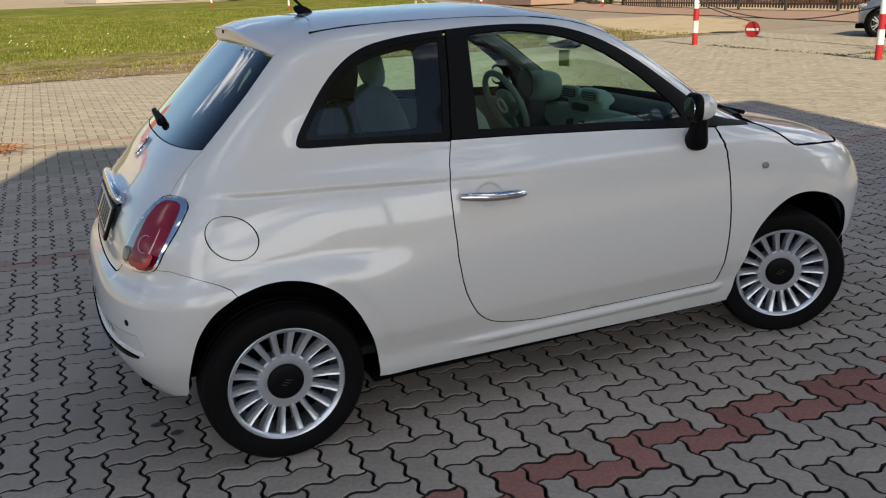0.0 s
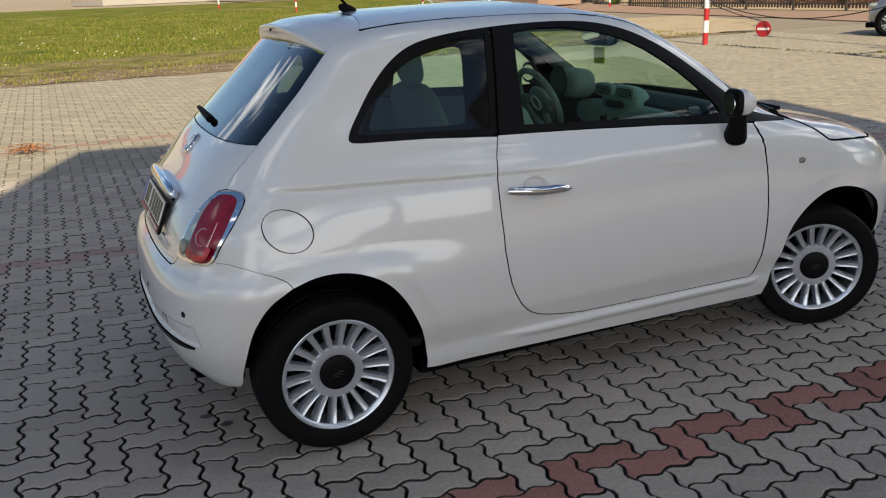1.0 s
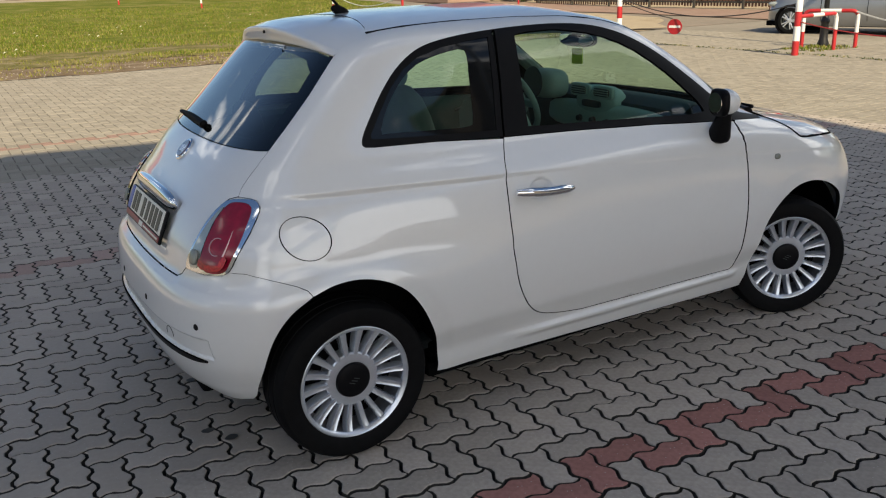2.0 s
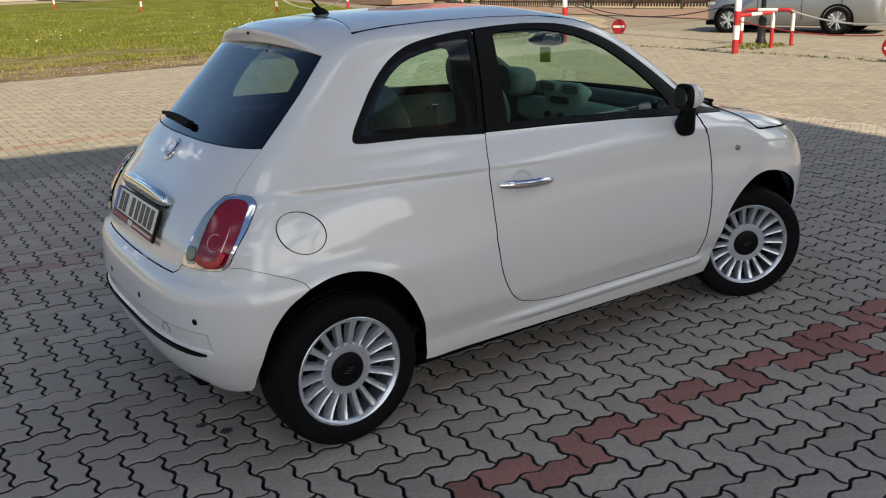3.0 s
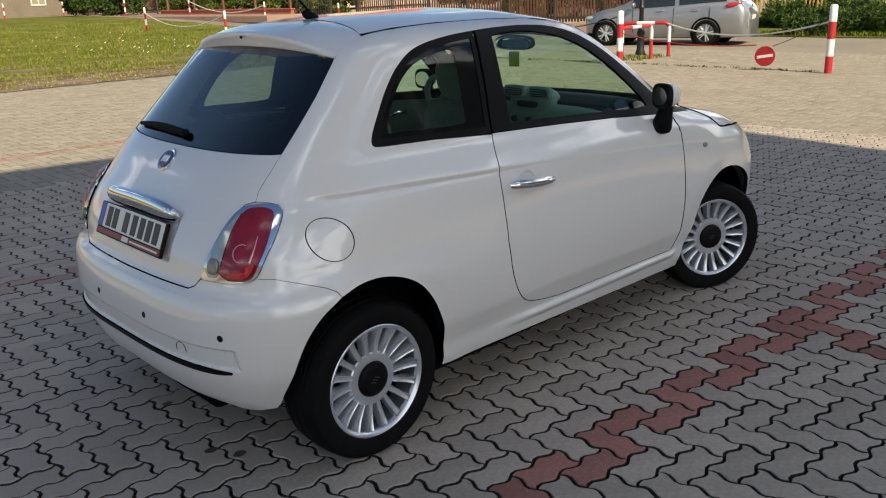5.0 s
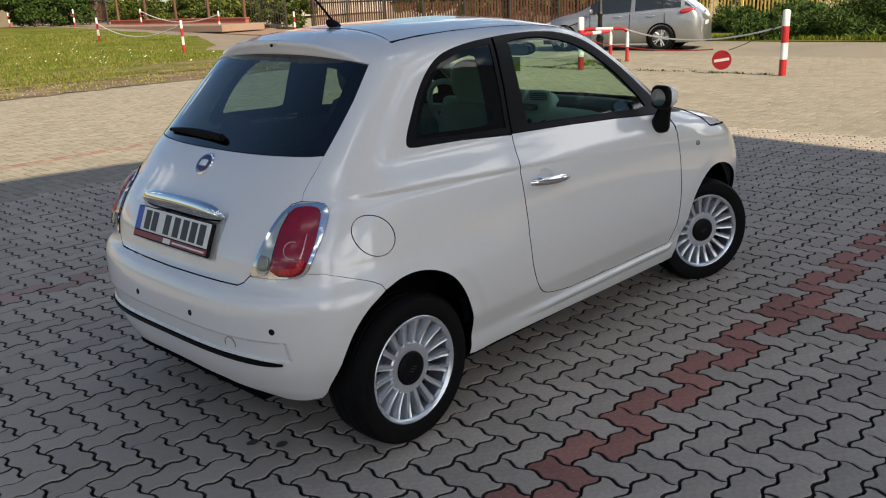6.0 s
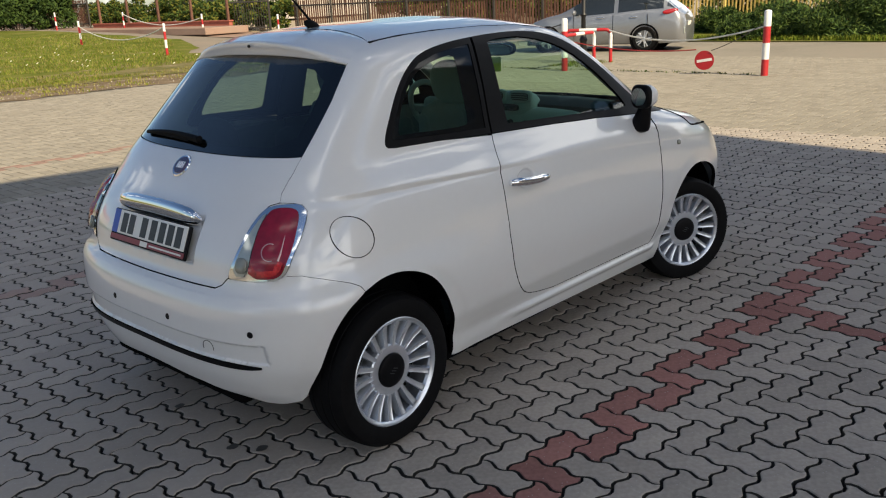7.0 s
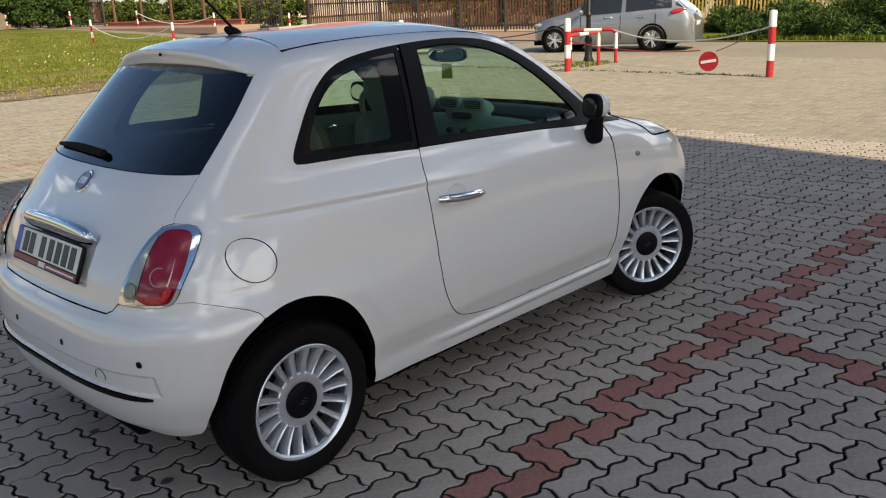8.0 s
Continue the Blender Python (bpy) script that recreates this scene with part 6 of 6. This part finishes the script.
def surroundings():
    rnd = np.random.RandomState(11)
    far_stone = mottled("far_paving", [(.225, .205, .168), (.262, .236, .195), (.275, .240, .196)], 0.5, 9.0, .9, .003)
    region("far_paving", [(16.9, -60), (60, -60), (60, -4), (24, 2), (21.6, 9), (21.6, 14.7), (16.9, 14.7)], -.004, far_stone, "far grey-beige concrete paving", "paving", 3)
    region("side_paving", [(-60, -60), (-6.75, -60), (-6.75, 14.5), (-60, 14.5)], -.012, far_stone, "grey concrete paving beside the car", "paving", 6)
    region("near_paving", [(-6.75, -60), (16.9, -60), (16.9, -5.9), (-6.75, -5.9)], -.012, far_stone, "grey concrete paving behind the camera", "paving", 6)
    dirt = mottled("dirt", [(.10, .075, .045), (.17, .125, .08), (.26, .21, .15)], 1.2, 30.0, .95, .01)
    region("dirt_strip", [(-60, 14.45), (16.0, 14.45), (16.5, 16.0), (15, 18.6), (-60, 18.6)], .004, dirt, "dry trodden earth with pebbles", "soil", .5, .24)
    sand = mottled("sand", [(.30, .24, .16), (.40, .33, .23), (.34, .28, .20)], .8, 25.0, .95, .01)
    region("sand_patch", [(14.2, 15.2), (17.5, 15.0), (21, 19.0), (22, 23.5), (18.5, 24.5), (15.5, 19.0)], .010, sand, "pale sandy patch", "soil", 1.0, .25)
    green = mottled("grass_ground", [(.066, .086, .007), (.095, .115, .010), (.140, .145, .025), (.21, .18, .07)], .7, 18.0, .95, .02)
    region("lawn", [(-60, 17.6), (14.6, 17.2), (15.5, 19.5), (15.2, 25), (18.0, 29), (20.2, 34), (20.6, 45), (21, 60), (-60, 70)], .012, green, "rough grass ground", "grass", 2.0, .25)
    olive = mottled("dry_grass_ground", [(.085, .088, .020), (.125, .115, .036), (.19, .16, .075), (.26, .215, .13)], 1.1, 22.0, .95, .02)
    region("dry_lawn", [(-60, 16.9), (14.8, 16.8), (15.3, 18.6), (11, 22.2), (8, 20.4), (4, 22.6), (0, 20.6), (-4, 23.0), (-9, 21.2), (-12, 22.6), (-60, 22.5)], .016, olive, "trampled olive-brown grass", "grass", 1.0, .22)
    road = mottled("road", [(.20, .175, .145), (.245, .21, .17), (.27, .22, .175)], .5, 20.0, .9, .003)
    region("verge_base", [(10, 12), (30, 12), (30, 40), (10, 40)], -.03, sand, "pale sandy ground between paving and road", "soil", 3.0)
    region("road", [(16.9, 14.7), (21.6, 14.7), (22.4, 22), (21.8, 36), (22.5, 130), (14, 130), (14, 36), (14.0, 19), (15.5, 16)], .002, road, "grey road past the yard", "road", 2.5)
    pink = mottled("pink_paving", [(.25, .175, .14), (.30, .205, .16), (.28, .21, .17)], .6, 15.0, .9, .003)
    region("pavement", [(21.6, 14.7), (26.5, 14.7), (25.6, 34), (24.0, 37), (24.0, 130), (22.5, 130), (21.8, 36), (22.4, 22)], .03, pink, "reddish concrete pavement along the road", "pavement", 2.5)
    # grass tufts and flowers
    n = 26000
    xy = np.c_[rnd.uniform(-14, 20, n), 17.4 + 26 * rnd.uniform(0, 1, n) ** 1.6]
    xy = xy[(xy[:, 0] < 14.2 + np.clip(xy[:, 1] - 17, 0, 8) * .06 + np.clip(xy[:, 1] - 25, 0, 9) * .55)]
    keep = np.array([noise.noise((x * .35, y * .5, 0)) > -.35 + .46 * min(max((23 - y) / 4.5, 0), 1) for x, y in xy])
    xy = xy[keep]
    blades("grass", [(x, y, ground_height(x, y)) for x, y in xy], .085, .16, GREENS, "rough green grass with dry stalks", "grass", rnd, 5, .010)
    xy2 = np.c_[rnd.uniform(-14, 15.5, 5200), 14.5 + 4.2 * rnd.uniform(0, 1, 5200) ** .8]
    blades("dry_grass", [(x, y, .0) for x, y in xy2 if noise.noise((x * .9, y * 2.0, 3)) > -.05], .06, .12, [GREENS[1], GREENS[2], GREENS[2]], "sparse dry grass on trodden earth", "grass", rnd, 4, .010)
    m = 260
    fx = np.c_[rnd.uniform(-14, 14, m), 18.2 + 16 * rnd.uniform(0, 1, m) ** 1.3]
    fx = np.array([p for p in fx if noise.noise((p[0] * .45, p[1] * .45, 7)) > .05])
    fz = np.array([ground_height(x, y) for x, y in fx]) + rnd.uniform(.10, .20, len(fx))
    fv, ff = [], []
    for (x, y), z in zip(fx, fz):
        s = rnd.uniform(.02, .045)
        b = len(fv)
        fv += [(x - s, y, z - s * .4), (x, y - s, z + s * .2), (x + s, y, z + s * .5), (x, y + s, z - s * .1), (x, y, z + s * .7)]
        ff += [(b, b + 1, b + 4), (b + 1, b + 2, b + 4), (b + 2, b + 3, b + 4), (b + 3, b, b + 4)]
    tagged(mesh_of("meadow_flowers", fv, ff, simple("petal", (.62, .60, .48), .7)), "small white wild flowers in the grass", "flowers", kind="stuff")
    pebbles = []
    pv, pf = [], []
    for _ in range(1800):
        x, y, s = rnd.uniform(-12, 15), rnd.uniform(14.6, 17.6), rnd.uniform(.008, .024)
        b = len(pv)
        pv += [(x - s, y, .0), (x, y - s, 0), (x + s, y, 0), (x, y + s, 0), (x + .2 * s, y, s * .8)]
        pf += [(b, b + 1, b + 4), (b + 1, b + 2, b + 4), (b + 2, b + 3, b + 4), (b + 3, b, b + 4)]
    tagged(mesh_of("pebbles", pv, pf, simple("pebble", (.40, .36, .30), .9, 0, .3, 8)), "pale pebbles on trodden earth", "pebbles", kind="stuff")

    # posts, chains and signs along the edge of the yard
    for at, h, b in (((13.08, 3.11), 1.13, 4), ((12.94, 7.24), 1.06, 4), ((13.07, 12.2), 1.08, 4)):
        barrier_post(at, h, .062, b)
    for at, h in (((14.0, 24.6), 1.12), ((15.9, 35.0), 1.05), ((21.6, 50.0), 1.05), ((23.6, 45.5), 1.0), ((22.7, 35.8), 1.05), ((24.4, 31.8), 1.0), ((21.9, 61.0), 1.0), ((11.2, 40.5), 1.0), ((8.5, 47), 1.0), ((17, 58), 1.0)):
        barrier_post(at, h, .046, 4, "slim red and white post in the grass verge")
    no_entry((13.05, 4.23, .25), .175, 15, 9)
    no_entry((13.05, 10.42, .41), .165, 25, 0)
    chain_link_line("chain", sagging((12.94, 7.24, .62), (13.05, 4.40, .44), .10), CHAIN_RED, "red sagging chain with a sign")
    chain_link_line("chain", sagging((13.05, 4.10, .43), (13.08, 3.11, .95), .05), CHAIN, "thin dark chain end at a post", .007)
    chain_link_line("chain", sagging((13.07, 12.2, 1.0), (12.94, 7.24, .95), .33), CHAIN, "dark sagging chain between posts", .012)
    chain_link_line("chain", sagging((13.07, 12.2, .95), (13.05, 10.5, .58), .04), CHAIN, "thin dark chain above a sign", .010)
    chain_link_line("rope", sagging((14.95, 7.40, .70), (13.08, 3.11, .86), .24), ROPE, "white sagging plastic rope", .016)
    chain_link_line("rope", sagging((14.0, 24.6, .98), (15.9, 35.0, 1.0), .50), ROPE, "white sagging plastic rope over grass", .02)
    chain_link_line("rope", sagging((22.7, 35.8, 1.1), (23.6, 45.5, 1.4), .5), ROPE, "white sagging plastic rope over grass", .025)
    hoop((12.99, 7.30), (14.35, 7.42), .70, 7)
    hoop((14.55, 8.30), (14.98, 7.38), .72, 7)
    lamp = new("street_lamp")
    lamp.location = (14.9, 8.05, 0)
    tagged(lamp, "black cast-iron street lamp post behind striped guards", "street lamp")
    part("base", lathe_bm([(0, 0), (.11, 0), (.115, .06), (.085, .14), (.075, .45), (.095, .50), (.07, .56), (.055, .62)], 20), IRON, lamp, "", True)
    part("pole", lathe_bm([(.055, .60), (.05, 1.0), (.075, 1.05), (.05, 1.10), (.045, 3.6), (0, 3.62)], 16), IRON, lamp, "", True)
    part("lantern", lathe_bm([(0, 3.6), (.10, 3.65), (.16, 3.95), (.18, 4.0), (.05, 4.15), (0, 4.2)], 12), IRON, lamp, "", True)
    blades("weeds", [(14.2 + rnd.uniform(-.5, .9), 7.7 + rnd.uniform(-.35, .5), 0) for _ in range(90)], .05, .05, GREENS, "weeds round the lamp post", "weeds", rnd, 5, .012)
    blades("weeds", [(13.2 + rnd.normal(0, .05), 3.3 + rnd.uniform(0, 8.5), 0) for _ in range(160)], .028, .05, [GREENS[2], LEAVES[0], LEAVES[1]], "moss and weeds in a paving joint", "weeds", rnd, 4, .010)
    lv, lf = [], []
    for _ in range(260):                                     # a rust-coloured drift of dry leaves on the paving
        x, y = -1.12 + rnd.normal(0, .10), 6.85 + rnd.normal(0, .16)
        s, a, z = rnd.uniform(.012, .03), rnd.uniform(0, 6.28), rnd.uniform(.004, .03)
        b = len(lv)
        c, d = s * math.cos(a), s * math.sin(a)
        lv += [(x - c, y - d, z), (x + d * .5, y - c * .5, z + rnd.uniform(0, .012)), (x + c, y + d, z + .004), (x - d * .5, y + c * .5, z + rnd.uniform(0, .012))]
        lf.append((b, b + 1, b + 2, b + 3))
    tagged(mesh_of("dry_leaves", lv, lf, simple("dry_leaf", (.36, .15, .045), .8, 0, .4, 8)), "rust-brown dry leaves lying on the paving", "leaves", kind="stuff")
    grey_car()
    spill = simple("oil_stain", (.055, .053, .050), .55, 0, .3, 30)
    for x, y, r in STAINS:                                   # old drips on the paving by the rear wheel
        bm = bmesh.new()
        ring = [bm.verts.new((x + r * (1 + rnd.uniform(-.16, .16)) * math.cos(a), y + .8 * r * (1 + rnd.uniform(-.16, .16)) * math.sin(a), ground_height(x, y) + .0035)) for a in np.linspace(0, 2 * np.pi, 15)[:-1]]
        bm.faces.new(ring)
        tagged(part("oil_stain", bm, spill), "small dark round oil drip on grey paving", "stain", "oil drips by the car")

    # hedge, fences and gardens beyond
    for k, (x, y, w, h) in enumerate(((22.9, 7.6, 1.8, .8), (23.6, 6.2, 2.6, 1.3), (24.2, 4.6, 3.2, 1.6), (24.4, 2.6, 3.0, 1.35), (24.6, .8, 2.6, 1.0), (25.4, -1.2, 2.6, 1.1), (25.6, 3.4, 3.2, 1.6), (26.0, 9.8, 2.0, 1.0))):
        shrub((x, y), w, h, 12000, .085, JUNIPER, "dense dark green spreading juniper shrub", 40 + k, 18, slim=.15)
    region("hedge_lawn", [(21.7, 9.4), (21.8, 2.0), (24, -6), (34, -8), (34, 14), (26.5, 14.6), (22.2, 11)], .02, green, "grass strip under the shrubs", "grass", 1.0, .1)
    blades("verge_grass", [(22.0 + abs(rnd.normal(0, .5)), y, .02) for y in rnd.uniform(1.5, 9.5, 700)], .12, .1, GREENS[:2], "green grass edge along the paving", "grass", rnd, 5, .014)
    wood_y = simple("yellow_wood", (.58, .40, .12), .7, 0, .2, 12, .001, random_tone=.2)
    wood_b = simple("brown_wood", (.12, .055, .035), .7, 0, .25, 12, .001, random_tone=.2)
    steel = simple("fence_steel", (.05, .045, .04), .6, .2, .2, 20)
    fence((29.2, -6), (28.4, 13), 1.55, .135, .055, wood_y, wood_y, "yellow-stained wooden picket fence", 3)
    fence((28.2, 13.5), (26.3, 33), 1.7, .15, .09, wood_b, steel, "dark red-brown slatted wooden fence", 4)
    brick = simple("red_wall", (.34, .10, .065), .85, 0, .15, 18, .002)
    w0, w1 = Vector((24.3, 35.8)), Vector((23.9, 50))
    wall = new("garden_wall")
    wall.matrix_basis = pose(w0.x, w0.y, ground_height(24, 42), 0, 0, math.degrees(math.atan2(w1.y - w0.y, w1.x - w0.x)))
    tagged(wall, "low red-painted garden wall under a fence", "wall")
    part("wall_body", box_bm(((w1 - w0).length, .22, .50), ((w1 - w0).length / 2, -.11, .16), .02), brick, wall)
    part("footing", box_bm(((w1 - w0).length + 1.5, 2.6, .34), ((w1 - w0).length / 2 - .7, 1.2, .02), .03), pink, wall, "raised reddish paving along the wall")
    part("coping", box_bm(((w1 - w0).length + .1, .30, .07), ((w1 - w0).length / 2, -.11, .43), .015), brick, wall)
    for k in range(5):
        part("pillar", box_bm((.12, .12, 1.6), (.2 + k * 3.3, -.12, 1.2), .01), wood_b, wall, "dark brown steel post")
    fence((25.6, 34), (24.6, 36), 1.8, .14, .03, steel, steel, "dark steel bar fence", 6)
    fence((23.8, 50), (23.6, 66), 1.7, .16, .10, wood_b, steel, "weathered brown plank fence", 8)
    for k in range(14):
        y = 35 + k * 1.6 + rnd.uniform(-.4, .4)
        shrub((25.8 + rnd.uniform(0, 1.6), y), rnd.uniform(1.8, 2.6), rnd.uniform(1.6, 3.0), 2600, .11, LEAVES, "loose green and yellow garden bush behind a wall", 90 + k, 12, "bush")
    for k, (x, y, h) in enumerate(((22.6, 53, 3.2), (21.6, 56, 3.6), (23.0, 57, 3.2))):
        shrub((x, y), 3.2, h, 4200, .13, LEAVES[:2], "tall dark green leafy hedge bush by the road", 130 + k, 16, "hedge")
    for k in range(12):
        y = -4 + k * 3.2
        shrub((32.5 + rnd.uniform(-1, 2.5), y), 3.4, rnd.uniform(2.2, 4.2), 2600, .14, LEAVES, "garden bush behind a fence in mixed green", 150 + k, 12, "bush")
    # sheds and houses that close the view
    hut = new("wooden_shed")
    hut.matrix_basis = pose(19.5, 66, ground_height(19.5, 66), 0, 0, 20)
    tagged(hut, "weathered wooden shed with a pale window", "shed")
    plank = simple("grey_plank", (.20, .17, .13), .85, 0, .25, 10, .002, random_tone=.15)
    part("wall", box_bm((8, 5, 3.0), (0, 0, 1.5), .02), plank, hut)
    part("roof", box_bm((8.6, 5.6, .15), (0, 0, 3.1), .02, pose(0, 0, 0, 4, 0, 0)), steel, hut)
    win = part("window_frame", join_bm(box_bm((1.3, .06, .08), (1.0, -2.53, .8)), box_bm((1.3, .06, .08), (1.0, -2.53, 2.0)), box_bm((.08, .06, 1.2), (.4, -2.53, 1.4)), box_bm((.08, .06, 1.2), (1.6, -2.53, 1.4)), box_bm((.06, .06, 1.2), (1.0, -2.53, 1.4))), WHITE_POST, hut, "white window frame")
    part("pane", box_bm((1.15, .03, 1.15), (1.0, -2.51, 1.4)), simple("shed_pane", (.30, .27, .18), .2), win, "pale pane")
    for k, (x, y, w, d, h, tone) in enumerate(((42, 4, 12, 10, 6.5, (.45, .40, .32)), (41, 26, 11, 10, 6.0, (.40, .33, .26)), (38, 50, 12, 9, 6.2, (.42, .38, .33)), (10, 86, 14, 9, 6.0, (.36, .34, .31)), (-16, 84, 16, 10, 6.5, (.44, .40, .34)))):
        h_ob = new("house")
        h_ob.matrix_basis = pose(x, y, ground_height(x, y) - .05, 0, 0, 5 * k)
        tagged(h_ob, "plain rendered house with a red pitched roof beyond the gardens", "house")
        part("wall", box_bm((w, d, h), (0, 0, h / 2), .02), simple("house_wall", tone, .9, 0, .08, 10), h_ob)
        bm = bmesh.new()
        vs = [bm.verts.new(p) for p in ((-w / 2 - .4, -d / 2 - .4, h), (w / 2 + .4, -d / 2 - .4, h), (w / 2 + .4, d / 2 + .4, h), (-w / 2 - .4, d / 2 + .4, h), (-w / 2 - .4, 0, h + 3), (w / 2 + .4, 0, h + 3))]
        for q in ((0, 1, 5, 4), (2, 3, 4, 5), (0, 4, 3), (1, 2, 5), (0, 3, 2, 1)):
            bm.faces.new([vs[i] for i in q])
        part("roof", bm, brick, h_ob, "red tiled roof")
        for j in range(3):
            for row in range(2):
                part("window", box_bm((.06, 1.1, 1.3), (-w / 2 - .02, -d / 3 + j * d / 3, 1.6 + 2.8 * row), .01), simple("house_pane", (.04, .045, .05), .08), h_ob, "dark window")


surroundings()
canopy()
buildings()
hatchback()
paving()
